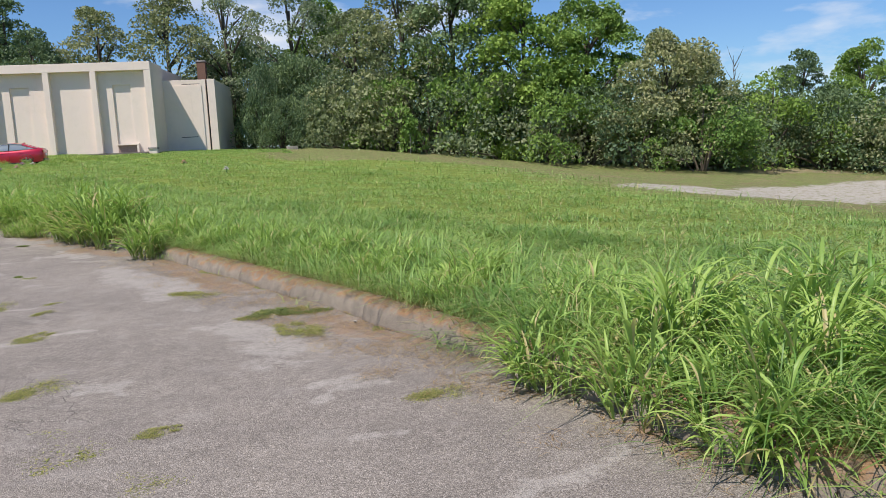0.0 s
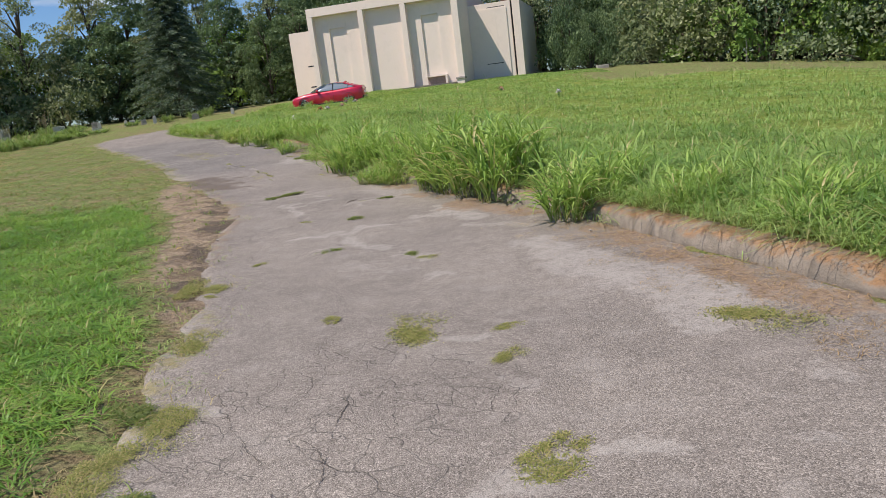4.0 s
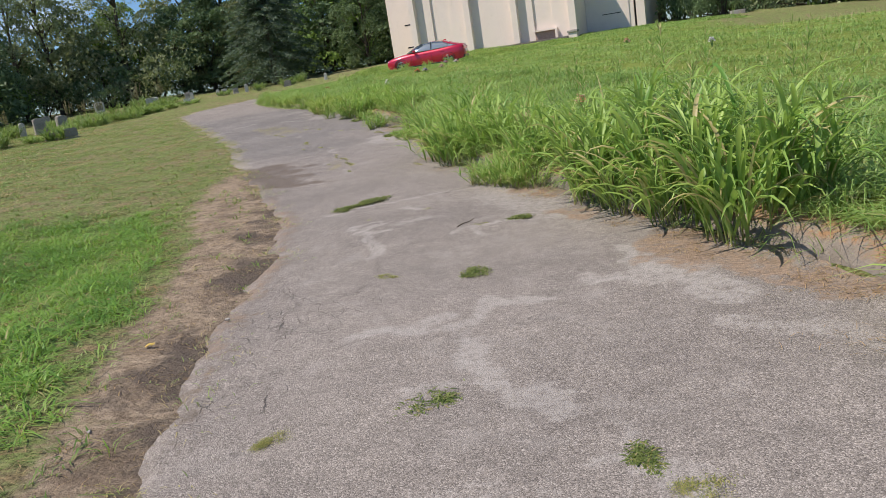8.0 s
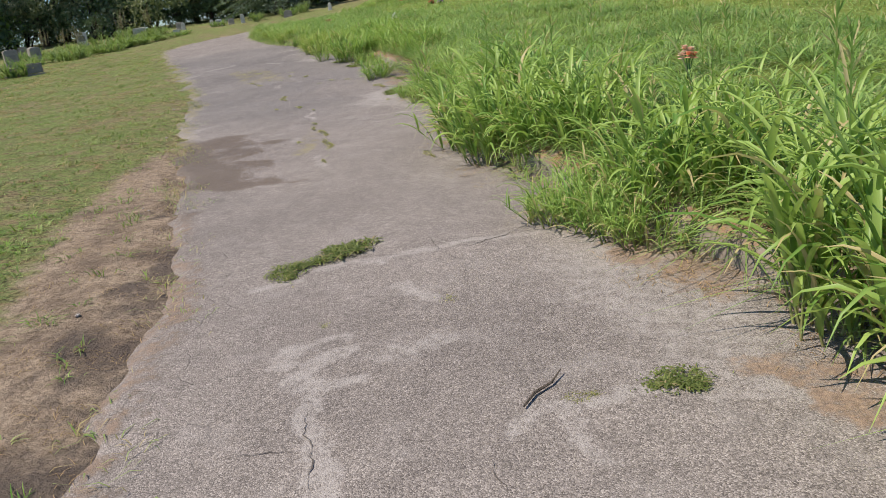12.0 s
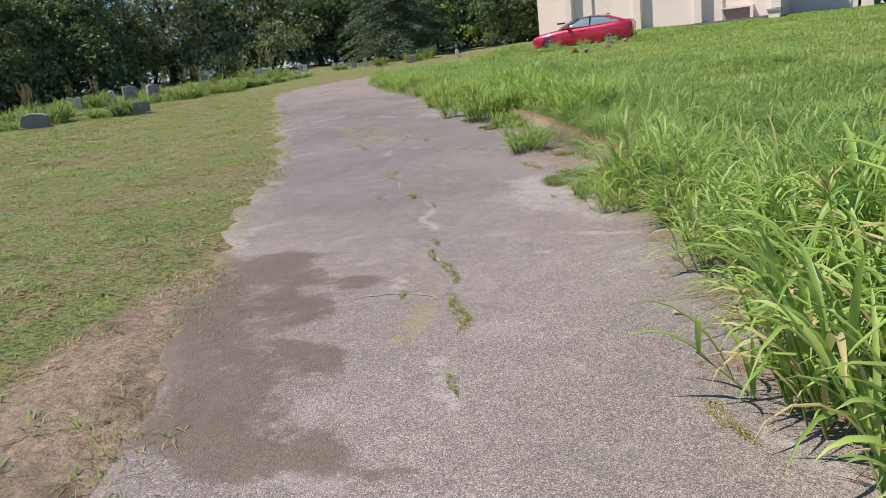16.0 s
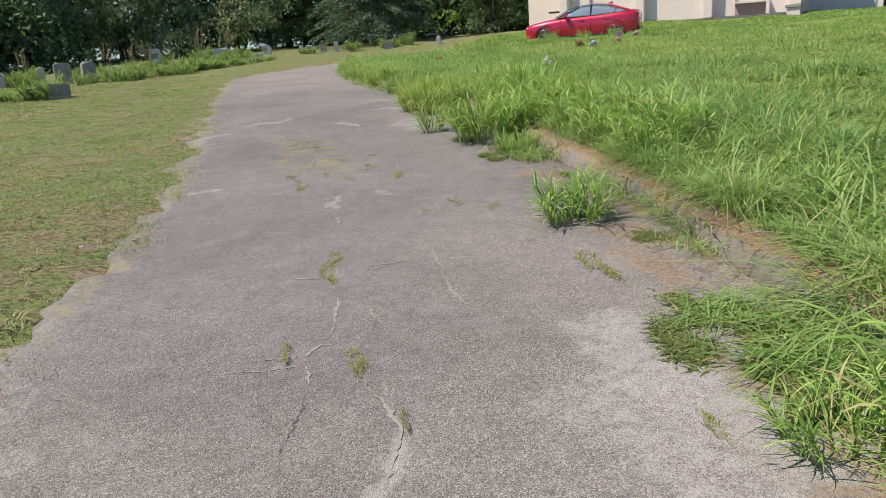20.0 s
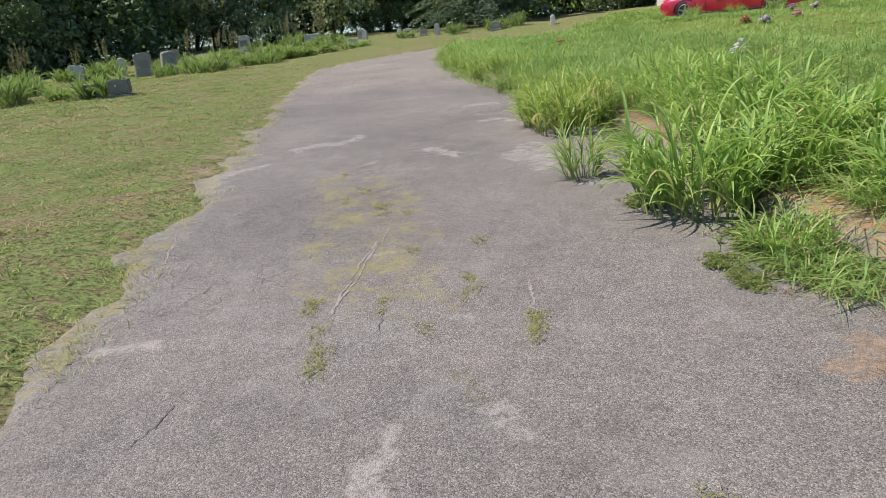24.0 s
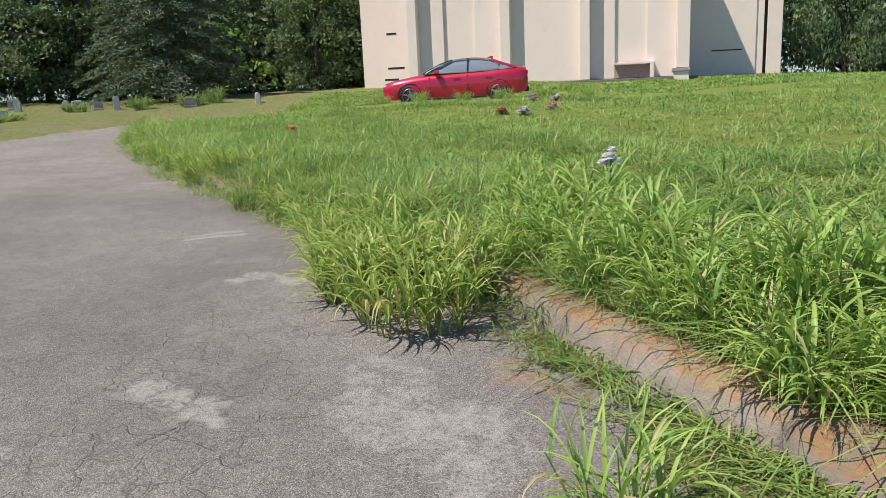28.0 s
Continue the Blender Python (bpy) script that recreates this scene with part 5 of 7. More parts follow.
def put_down(kind, x, y, turn, scale, sink=0.15, wide=1.0):
    ob = copy_thing(kind, pose(0, 0, 0))
    ob.matrix_world = Matrix.Translation((x, y, ground_at(x, y) - sink)) @ pose(0, 0, 0, 0, 0, turn) @ Matrix.Diagonal((scale * wide, scale * wide, scale, 1))
    return ob


KINDS = {
    "maple": tree_kind(1, 12.0, 4.2, 0.4, M_LEAF[0], 66, 0.19, "tall broad maple in bright green leaf", 165),
    "elm": tree_kind(2, 9.0, 4.4, 0.5, M_LEAF[1], 62, 0.17, "spreading elm with brownish green drooping foliage", 160),
    "dark": tree_kind(3, 12.0, 3.9, 0.3, M_LEAF[2], 62, 0.18, "tall dark green tree grown over with vines", 155, 0.12),
    "thin": tree_kind(4, 13.5, 3.4, 2.2, M_LEAF[3], 46, 0.16, "tall thin-leaved tree with bare limbs showing", 95, 0.2),
    "ash": tree_kind(5, 12.5, 3.8, 0.8, M_LEAF[1], 58, 0.18, "tall ash tree with olive green leaves", 145, 0.28)}
heights = {"maple": 12.6, "elm": 9.6, "dark": 12.6, "thin": 14.0, "ash": 13.1}
BUSHES = [bush_kind(11, M_LEAF[2], "dense dark green undergrowth bush at the wood's edge"), bush_kind(12, M_LEAF[0], "leafy green undergrowth bush at the wood's edge"),
          bush_kind(13, M_LEAF[1], "olive green undergrowth bush at the wood's edge")]
BUSHES.append(bush_kind(14, M_LEAF[2], "tall thicket of dark vine leaves beside the building", 0.052, 320, 34))
rng = np.random.RandomState(77)
# kind, x, y, height
STAND = [("dark", -18.5, 76, 13.5), ("ash", -11, 76, 13.0), ("ash", -4.5, 74, 14.5), ("thin", 0.6, 72, 14.8), ("thin", 5.9, 67.7, 14.6), ("ash", 10.2, 61.5, 11.5), ("ash", 13.6, 59, 14.0),
         ("dark", 17.5, 58, 15.5), ("maple", 21.5, 53.5, 13.8), ("maple", 26.2, 52, 12.0), ("elm", 29.4, 46.6, 9.4), ("elm", 33.5, 50, 8.2), ("dark", 37.5, 54, 7.4), ("dark", 43.6, 50, 9.0),
         ("maple", 47.5, 48, 9.6), ("dark", 50, 43, 9.2), ("ash", 55, 36, 12), ("maple", 9, 70, 13)]
STAND += [("ash", -23.5, 74, 13), ("maple", -20.5, 80, 13.5), ("dark", -33.5, 67, 12), ("ash", -36.5, 66, 13), ("thin", -40, 62, 13), ("ash", -43.5, 58, 12.5), ("dark", -44.5, 52, 10), ("thin", -48, 50, 12.5),
          ("dark", -45.5, 46, 10), ("ash", -49, 42, 12), ("dark", -46, 38, 10), ("maple", -50, 34, 11.5), ("ash", -47, 29, 13), ("dark", -52, 24, 13), ("elm", -46, 20, 10), ("ash", -55, 12, 13),
          ("dark", -27, 72, 11), ("ash", -31, 76, 13), ("dark", -15, 70, 10)]
STAND += [("dark", -22.5, 69, 8.5), ("dark", -20, 70.5, 9.5), ("ash", -32, 65.5, 8), ("dark", -34.5, 65, 9)]
STAND += [("maple", -41, 63.5, 9), ("thin", -44.5, 55.5, 11), ("maple", -46.5, 49.5, 8.5), ("ash", -47, 43.5, 8.5), ("thin", -47.5, 39, 11), ("maple", -47, 33, 9), ("dark", -36.5, 63.8, 8)]
STAND += [("ash", 40, -20, 13), ("maple", 20, -45, 13), ("dark", -5, -52, 13), ("ash", -30, -40, 13), ("maple", -50, -15, 13), ("dark", 58, 10, 12)]
for kind, x, y, h in STAND:
    put_down(KINDS[kind], x, y, rng.uniform(0, 360), h * (0.87 if x < -20 and y > 20 else 1.0) / heights[kind], wide=rng.uniform(0.92, 1.12))
THICKET = [(4.9, 64.0, 5.6), (6.8, 65.5, 6.0), (8.6, 63, 4.8), (9.6, 59.5, 3.6), (12, 57, 3.4), (14.5, 55.5, 3.8), (17, 54, 3.2), (19.5, 52, 3.4), (22, 49.8, 3.2), (24.5, 48.6, 3.0), (27, 46, 2.8),
           (30, 43.4, 2.6), (33, 45.5, 2.8), (36, 49, 3.0), (39.5, 48.5, 3.4), (43, 46.5, 3.2), (46.5, 43, 3.2), (50, 39, 3.4), (5.4, 68, 6.2)]
THICKET += [(-21, 70, 4.2), (-24, 69, 4.4), (-27, 66, 3.4), (-31.5, 64, 3.0), (-34.5, 62.5, 3.2), (-37.5, 60.5, 3.6), (-40.5, 57.5, 3.2), (-42, 54, 3.4), (-42.5, 50.5, 3.6), (-42.8, 47, 3.2), (-43, 43.5, 3.6),
            (-43.5, 40, 3.2), (-44, 36.5, 3.5), (-44.5, 33, 3.2), (-45.5, 29, 3.6), (-46, 25, 3.3), (-46, 21, 3.2), (-18, 68.5, 3.4)]
THICKET += [(11, 60, 3.6), (15.8, 57.5, 3.8), (20.8, 55, 3.4), (25.6, 51.5, 3.4), (31.5, 47.5, 3.0), (38, 52, 3.2), (41.5, 51, 3.2), (45.2, 48, 3.2), (48.5, 45, 3.2)]
THICKET += [(-24, 72, 6.0), (-33, 66.5, 5.5), (-41, 61, 5.2), (-45.5, 53, 5.6), (-46.5, 45, 5.0), (-47, 37, 5.6), (-48, 28, 5.0), (-19, 72.5, 5.5), (-30, 68, 5.0)]
put_down(BUSHES[3], 2.9, 62.8, 40, 5.4, 0.2, 0.30)
put_down(BUSHES[3], 2.3, 73.4, 75, 7.5, 0.2, 0.40)
put_down(BUSHES[3], -0.8, 74.5, 15, 7.0, 0.2, 0.42)
put_down(BUSHES[0], 1.2, 77.5, 255, 8.5, 0.2, 0.6)
put_down(BUSHES[3], 4.0, 61.2, 130, 3.2, 0.2, 0.5)
put_down(BUSHES[0], 6.6, 61.0, 200, 3.4, 0.2, 0.6)
for k, (x, y) in enumerate(((-57, 20), (-57, 34), (-55, 48), (-21, 84))):
    put_down(BUSHES[0], x, y, 50 * k, 6.5, 0.2, 0.95)
for k, (x, y, h) in enumerate(THICKET):
    if x < -17:
        x, y, h = (x - 4.0, y, 1.2 * h) if x < -33 else (x, y + 5.0, 1.25 * h)
    if x > 10:
        h = 1.5 * h
    put_down(BUSHES[3 if 0 < x < 9 else (0, 1, 0, 2, 3)[k % 5] if x < 10 else (k * 2) % 3], x + rng.uniform(-0.6, 0.6) * (x < 0), y, rng.uniform(0, 360), h * (rng.uniform(0.7, 1.25) if x < 0 else 1), 0.2, 0.62 if 0 < x < 9 else rng.uniform(0.8, 1.05))
for kind in [*KINDS.values(), *BUSHES]:
    for o in (*kind.children_recursive, kind):
        bpy.data.objects.remove(o)


def spruce(x, y, height, spread):
    rng = np.random.RandomState(9)
    thing = tagged(new("spruce_tree"), "dark bluish green spruce with drooping layered boughs", "tree")
    bm = bmesh.new()
    tube(bm, [(0, 0, -0.3), (0.05, 0, height * 0.5), (0, 0, height * 0.99)], [0.2, 0.12, 0.02], 8)
    quad, verts = [], []
    for k in range(230):
        f = (k / 230) ** 0.85
        z = 0.5 + (height - 0.7) * f
        reach = spread * (1 - f) ** 0.82 * rng.uniform(0.74, 1.06) + 0.12
        a = k * 2.39996 + rng.uniform(-0.25, 0.25)
        out = np.array([math.cos(a), math.sin(a), 0])
        side = np.array([-out[1], out[0], 0])
        tip = out * reach + np.array([0, 0, -0.22 * reach])
        if k % 3 == 0:
            tube(bm, [(0, 0, z), tuple(out * reach * 0.5 + [0, 0, z - 0.06 * reach]), tuple(tip + [0, 0, z])], [0.03, 0.02, 0.006], 4)
        for j in range(250):
            g = rng.uniform(0.12, 1.0)
            at = out * reach * g + np.array([0, 0, z - 0.22 * reach * g * g]) + side * rng.normal() * 0.15 * reach * (0.35 + 0.5 * (1 - g)) + rng.normal(size=3) * 0.05
            d = out * rng.uniform(0.3, 1) + side * rng.normal() * 0.7 + np.array([0, 0, rng.uniform(-0.75, 0.1)])
            d /= np.linalg.norm(d)
            w = np.cross(d, rng.normal(size=3))
            w /= np.linalg.norm(w)
            s = rng.uniform(0.15, 0.3)
            b = len(verts)
            verts += [at - w * s * 0.06, at + d * s * 0.5 - w * s * 0.13, at + d * s, at + d * s * 0.5 + w * s * 0.13]
            quad.append((b, b + 1, b + 2, b + 3))
    part("trunk", bm, M_BARK, thing)
    boughs = new("crown", fast_mesh("crown", np.array(verts), [np.array(quad)], M_NEEDLE))
    boughs.parent = thing
    thing.matrix_world = pose(x, y, ground_at(x, y))
    return thing


spruce(-27.5, 61.5, 11.3, 4.7)


def bare_tree(x, y, height):
    rng = np.random.RandomState(4)
    bm = bmesh.new()
    tube(bm, [(0, 0, -0.3), (0.1, 0, height * 0.5), (0.0, 0.1, height)], [0.11, 0.07, 0.015], 7)
    for k in range(16):
        z = height * rng.uniform(0.45, 0.92)
        a, l = rng.uniform(0, 6.28), rng.uniform(0.6, 1.7)
        end = (math.cos(a) * l * 0.6, math.sin(a) * l * 0.6, z + l)
        tube(bm, [(0.05, 0.05, z), tuple(np.array([0.05, 0.05, z]) * 0.4 + np.array(end) * 0.6 - [0, 0, 0.1]), end], [0.03, 0.02, 0.006], 5)
    ob = part("bare_tree", bm, M_BARK)
    ob.matrix_world = pose(x, y, ground_at(x, y))
    tagged(ob, "leafless grey dead tree rising from the undergrowth", "tree")


bare_tree(41.5, 55.5, 9.0)


def sapling(x, y):
    thing = tagged(new("sapling"), "young sapling with a slender pale stem on the slope", "tree")
    part("trunk", tube(bmesh.new(), [(0, 0, -0.1), (0.03, 0, 1.0), (0, 0.04, 2.3)], [0.05, 0.04, 0.015], 7), plain_material("pale_bark", (0.42, 0.38, 0.32), 0.9, wear=0.4), thing)
    r = np.random.RandomState(3)
    v, f = leaf_cards([(r.uniform(-0.5, 0.5), r.uniform(-0.5, 0.5), r.uniform(1.3, 2.6)) for _ in range(9)], [0.4] * 9, 60, 0.11, r)
    c = new("crown", fast_mesh("crown", v, [f], M_LEAF[0]))
    c.parent = thing
    thing.matrix_world = pose(x, y, ground_at(x, y))


sapling(12.1, 51.3)


# ---- headstones ----
def rounded_outline(w, h, rise, steps=8):
    """A slab's outline: straight sides and an arched head."""
    return [(-w / 2, -0.15), (w / 2, -0.15)] + [(w / 2 * math.cos(a), h - rise + rise * math.sin(a)) for a in np.linspace(0, math.pi, steps)]


def headstone(x, y, kind, w, h, d, stone, turn=0.0, tilt=0.0):
    label = {"slab": "weathered granite headstone with an arched top", "block": "squat grey granite block headstone", "pillar": "slim pale stone grave post", "slant": "wide granite headstone with a curved sloping top"}[kind]
    thing = tagged(new("headstone"), label, "headstone", "headstones in the grass")
    if kind == "pillar":
        bm = prism([(-w / 2, -0.15), (w / 2, -0.15), (w / 2 * 0.9, h - 0.08), (w * 0.25, h), (-w * 0.25, h), (-w / 2 * 0.9, h - 0.08)], d)
    elif kind == "block":
        bm = prism([(-w / 2, 0.1), (w / 2, 0.1), (w / 2 * 0.97, h - 0.02), (w / 2 * 0.9, h), (-w / 2 * 0.9, h + 0.01), (-w / 2 * 0.97, h - 0.02)], d)
    else:
        bm = prism(rounded_outline(w, h, h * (0.30 if kind == "slant" else 0.09)), d)
    bmesh.ops.bevel(bm, geom=list(bm.edges), offset=0.02, segments=2, affect="EDGES")
    worn = np.random.RandomState(int(abs(x * 37 + y * 11)))
    for v in bm.verts:
        v.co += Vector(worn.normal(0, 0.006, 3))
    part("stone", bm, M_STONE[stone], thing)
    if kind != "pillar":
        part("base", boxed(((-w * 0.56, -d * 0.62, -0.15), (w * 0.56, d * 0.62, 0.07)), bevel=0.015), M_STONE[stone], thing)
        if kind != "block":
            part("inscription_panel", boxed(((-w * 0.3, -d / 2 - 0.006, h * 0.35), (w * 0.3, -d / 2 + 0.004, h * 0.7)), bevel=0.002), M_STONE[2], thing)
    thing.matrix_world = pose(x, y, ground_at(x, y), tilt, tilt * 0.6, turn)


for row in ((-33.1, 44.9, "slab", 0.52, 0.86, 0.38, 0, 60, 2), (-34.5, 44.85, "slab", 0.66, 0.92, 0.36, 0, 55, 0), (-35.6, 44.7, "pillar", 0.34, 0.75, 0.3, 1, 50, 1),
            (-26.4, 37.25, "block", 0.55, 0.46, 0.36, 2, 40, 0), (-27.3, 37.0, "block", 0.45, 0.34, 0.3, 0, 40, 2), (-28.2, 34.2, "slant", 0.85, 0.52, 0.36, 2, 40, 4), (-36.5, 43.4, "pillar", 0.4, 0.6, 0.3, 1, 40, 0),
            (-37.6, 43.9, "pillar", 0.35, 0.65, 0.3, 1, 40, -2), (-36.2, 52.5, "slab", 0.6, 0.8, 0.25, 1, 40, 0), (-33.6, 54.6, "block", 0.8, 0.55, 0.4, 1, 30, 0)):
    headstone(*row)
for row in ((-31.4, 56.0, "pillar", 0.32, 0.62, 0.3, 1, 25, 0), (-29.6, 56.4, "pillar", 0.3, 0.6, 0.28, 1, 25, 1), (-29.0, 56.2, "slab", 0.5, 0.55, 0.25, 1, 25, 0), (-28.3, 56.5, "slab", 0.45, 0.5, 0.2, 0, 25, 0),
            (-27.0, 55.6, "pillar", 0.32, 0.72, 0.3, 1, 25, 0), (-32.6, 57.5, "slab", 0.55, 0.6, 0.25, 0, 25, 0), (-24.4, 56.5, "slant", 0.6, 0.55, 0.3, 2, 20, 0), (-38.4, 50.0, "slab", 0.6, 0.75, 0.25, 0, 45, 0),
            (-39.0, 46.2, "pillar", 0.35, 0.7, 0.3, 1, 45, 0), (-30.0, 53.0, "block", 0.6, 0.4, 0.3, 1, 30, 0), (-22.0, 57.5, "pillar", 0.3, 0.6, 0.3, 1, 20, 0)):
    headstone(*row[:3], 0.8 * row[3], 0.72 * row[4], *row[5:])


# ---- grass blades ----
def blades(x, y, z, high, width, lean, tone, rng, segs=2, heading=None):
    """Arrays for arching tapered blades: points, faces, and how far up each point is."""
    n = len(x)
    a = rng.uniform(0, 6.2832, n) if heading is None else heading
    out = np.stack([np.cos(a), np.sin(a)], -1)
    side = np.stack([-out[:, 1], out[:, 0]], -1)
    pts, ups = [], []
    for k in range(segs + 2):
        f = k / (segs + 1)
        off = lean * high * (f ** 1.9)
        zz = z + high * (f - 0.48 * np.clip(lean, 0, 1.7) * f ** 2.3)
        w = width * (0.8 + 0.7 * f) * (1 - f) ** 0.55 if k < segs + 1 else None
        cx, cy = x + out[:, 0] * off, y + out[:, 1] * off
        if w is None:
            pts.append(np.stack([cx, cy, zz], -1)[:, None, :])
            ups.append(np.full((n, 1), f))
        else:
            pts.append(np.stack([np.stack([cx - side[:, 0] * w / 2, cy - side[:, 1] * w / 2, zz], -1), np.stack([cx + side[:, 0] * w / 2, cy + side[:, 1] * w / 2, zz], -1)], 1))
            ups.append(np.full((n, 2), f))
    v, u = np.concatenate(pts, 1), np.concatenate(ups, 1)
    per = v.shape[1]
    b = np.arange(n)[:, None] * per
    quads = np.concatenate([b + [2 * k, 2 * k + 1, 2 * k + 3, 2 * k + 2] for k in range(segs)])
    tris = b + [2 * segs, 2 * segs + 1, 2 * segs + 2]
    return v.reshape(-1, 3), quads, tris, {"tone": np.repeat(tone, per), "up": u.ravel()}


FINE_X, FINE_Y = axis_steps(-42, 40, 0.28, 2500), axis_steps(-7, 66, 0.28, 2500)


def sampled(grid, x, y):
    """Values of a grid over the ground at points near the lane."""
    i0, j0 = np.searchsorted(FINE_X, -42.0 - 1e-6), np.searchsorted(FINE_Y, -7.0 - 1e-6)
    fx, fy = (x + 42) / 0.28 + i0, (y + 7) / 0.28 + j0
    i, j = fx.astype(int), fy.astype(int)
    u, w = fx - i, fy - j
    return (grid[j, i] * (1 - u) + grid[j, i + 1] * u) * (1 - w) + (grid[j + 1, i] * (1 - u) + grid[j + 1, i + 1] * u) * w


def strewn(rng, count, x0, x1, y0, y1, side, lo, hi):
    """Points over a stretch of ground, between two distances from the lane's right or left edge."""
    x, y = rng.uniform(x0, x1, count), rng.uniform(y0, y1, count)
    d = sampled(g_r if side == "r" else g_l, x, y)
    keep = (d > lo) & (d < hi)
    x, y, d = x[keep], y[keep], d[keep]
    return x, y, sampled(gz, x, y), d


def beside(rng, count, line, lo, hi, y0, y1):
    """Points strewn along an edge of the lane, between two distances to its right."""
    inner = line[(line[:, 1] > y0) & (line[:, 1] < y1)]
    k, f = rng.randint(0, len(inner) - 1, count), rng.uniform(0, 1, count)
    p = inner[k] * (1 - f[:, None]) + inner[k + 1] * f[:, None]
    t = inner[k + 1] - inner[k]
    t /= np.linalg.norm(t, axis=1)[:, None]
    d = rng.uniform(lo, hi, count)
    return p[:, 0] + t[:, 1] * d, p[:, 1] - t[:, 0] * d, d


def tufted(rng, x, y, d, per, spread, wild=0.7):
    """Several blades round each tuft's centre, leaning outwards, and each tuft's own vigour."""
    n = len(x) * per
    a, q = rng.uniform(0, 6.2832, n), np.abs(rng.normal(0, 1, n)) * spread
    vigour = np.repeat(np.clip(rng.normal(1.0, 0.28, len(x)), 0.45, 1.7), per)
    bx, by = np.repeat(x, per) + np.cos(a) * q, np.repeat(y, per) + np.sin(a) * q
    bx, by = np.clip(bx, -41.5, 25.4), np.clip(by, -6.5, 65)
    shade = np.repeat(rng.normal(0, 0.16, len(x)), per)
    return bx, by, sampled(gz, bx, by), np.repeat(d, per), a + rng.normal(0, wild, n), vigour, shade


def grass_stuff(name, label, material, batches, smooth=False):
    vs, qs, ts, tones, ups, base = [], [], [], [], [], 0
    for v, q, t, at in batches:
        vs.append(v), qs.append(q + base), ts.append(t + base), tones.append(at["tone"]), ups.append(at["up"])
        base += len(v)
    me = fast_mesh(name, np.concatenate(vs), [np.concatenate(qs), np.concatenate(ts)], material, {"tone": np.concatenate(tones), "up": np.concatenate(ups)}, smooth)
    return tagged(new(name, me), label, "grass", kind="stuff")


def toned(rng, n, x, y, dead=0.04):
    t = np.clip(0.42 + 0.28 * waves(x, y, 2.6, 41) + rng.normal(0, 0.2, n), 0, 0.88)
    return np.where(rng.uniform(size=n) < dead, 0.97, t)


rng = np.random.RandomState(21)
batch = []
# tufts strewn, area, distances from the lane, blades a tuft, tuft's size, blade heights, widths, most lean
for count, x0, x1, y0, y1, lo, hi, per, size, h0, h1, w0, w1, l1 in (
        (84000, -24, 4, -3, 47, 0.34, 1.7, 11, 0.035, 0.13, 0.36, 0.008, 0.017, 1.9), (92000, -24, 7, -3, 47, 1.5, 5.0, 11, 0.055, 0.10, 0.26, 0.009, 0.019, 2.6),
        (66000, -24, 16, -3, 53, 5.0, 14.0, 9, 0.09, 0.07, 0.20, 0.011, 0.024, 2.8), (48000, -24, 25, -3, 60, 14.0, 34.0, 7, 0.16, 0.04, 0.13, 0.020, 0.042, 3.0)):
    x, y, z, d = strewn(rng, count, x0, x1, y0, y1, "r", lo, hi)
    keep = (rng.uniform(size=len(x)) < np.clip((12.5 - x + 0.1 * y) / 3, 0.0, 1) * (1 - mown(x, y))) & (rng.uniform(size=len(x)) < 0.92 + 0.3 * waves(x, y, 0.9, 50))
    x, y, z, d, a, vigour, shade = tufted(rng, x[keep], y[keep], d[keep], per, size)
    n = len(x)
    tall = vigour * (1 + 0.25 * waves(x, y, 3.5, 52) + 0.3 * np.exp(-d / 1.2))
    high = rng.uniform(h0, h1, n) * np.clip(tall, 0.4, 2.0)
    tone = toned(rng, n, x, y)
    tone = np.where(tone > 0.9, tone, np.clip(tone + shade, 0, 0.88))
    batch.append(blades(x, y, z - 0.02, high, rng.uniform(w0, w1, n), rng.uniform(0.45, l1, n), tone, rng, 2 if lo < 5 else 1, a))
x, y = rng.uniform(-20, 4, 15000), rng.uniform(50.6, 61, 15000)
keep = (sampled(g_l, x, y) > -0.1) | (x > -8.5)
x, y, z, d, a, vigour, shade = tufted(rng, x[keep], y[keep], x[keep] * 0 + 9, 8, 0.12)
n = len(x)
batch.append(blades(x, y, z - 0.02, rng.uniform(0.04, 0.12, n) * vigour, rng.uniform(0.03, 0.055, n), rng.uniform(0.25, 2.4, n), toned(rng, n, x, y), rng, 1, a))
# scattered longer stems with seed heads
x, y, z, d = strewn(rng, 4000, -24, 14, -3, 42, "r", 0.5, 22)
n = len(x)
batch.append(blades(x, y, z, rng.uniform(0.25, 0.5, n), rng.uniform(0.005, 0.009, n) * (1 + d / 9), rng.uniform(0.3, 1.4, n), np.where(rng.uniform(size=n) < 0.12, 0.97, rng.uniform(0.2, 0.8, n)), rng, 2))
grass_stuff("field_grass", "tall unmown green grass covering the mound", M_FIELD, batch)

# fringe hanging over the kerb, thin where its stones lie bare
def bare_kerb(y):
    return np.maximum(np.maximum(np.maximum(window(y, 5.0, 11.2, 0.4), window(y, 12.1, 12.9, 0.3)), window(y, 23.5, 24.7, 0.3)), np.maximum(window(y, 26.5, 27.4, 0.3), window(y, 29.0, 31.4, 0.3)))


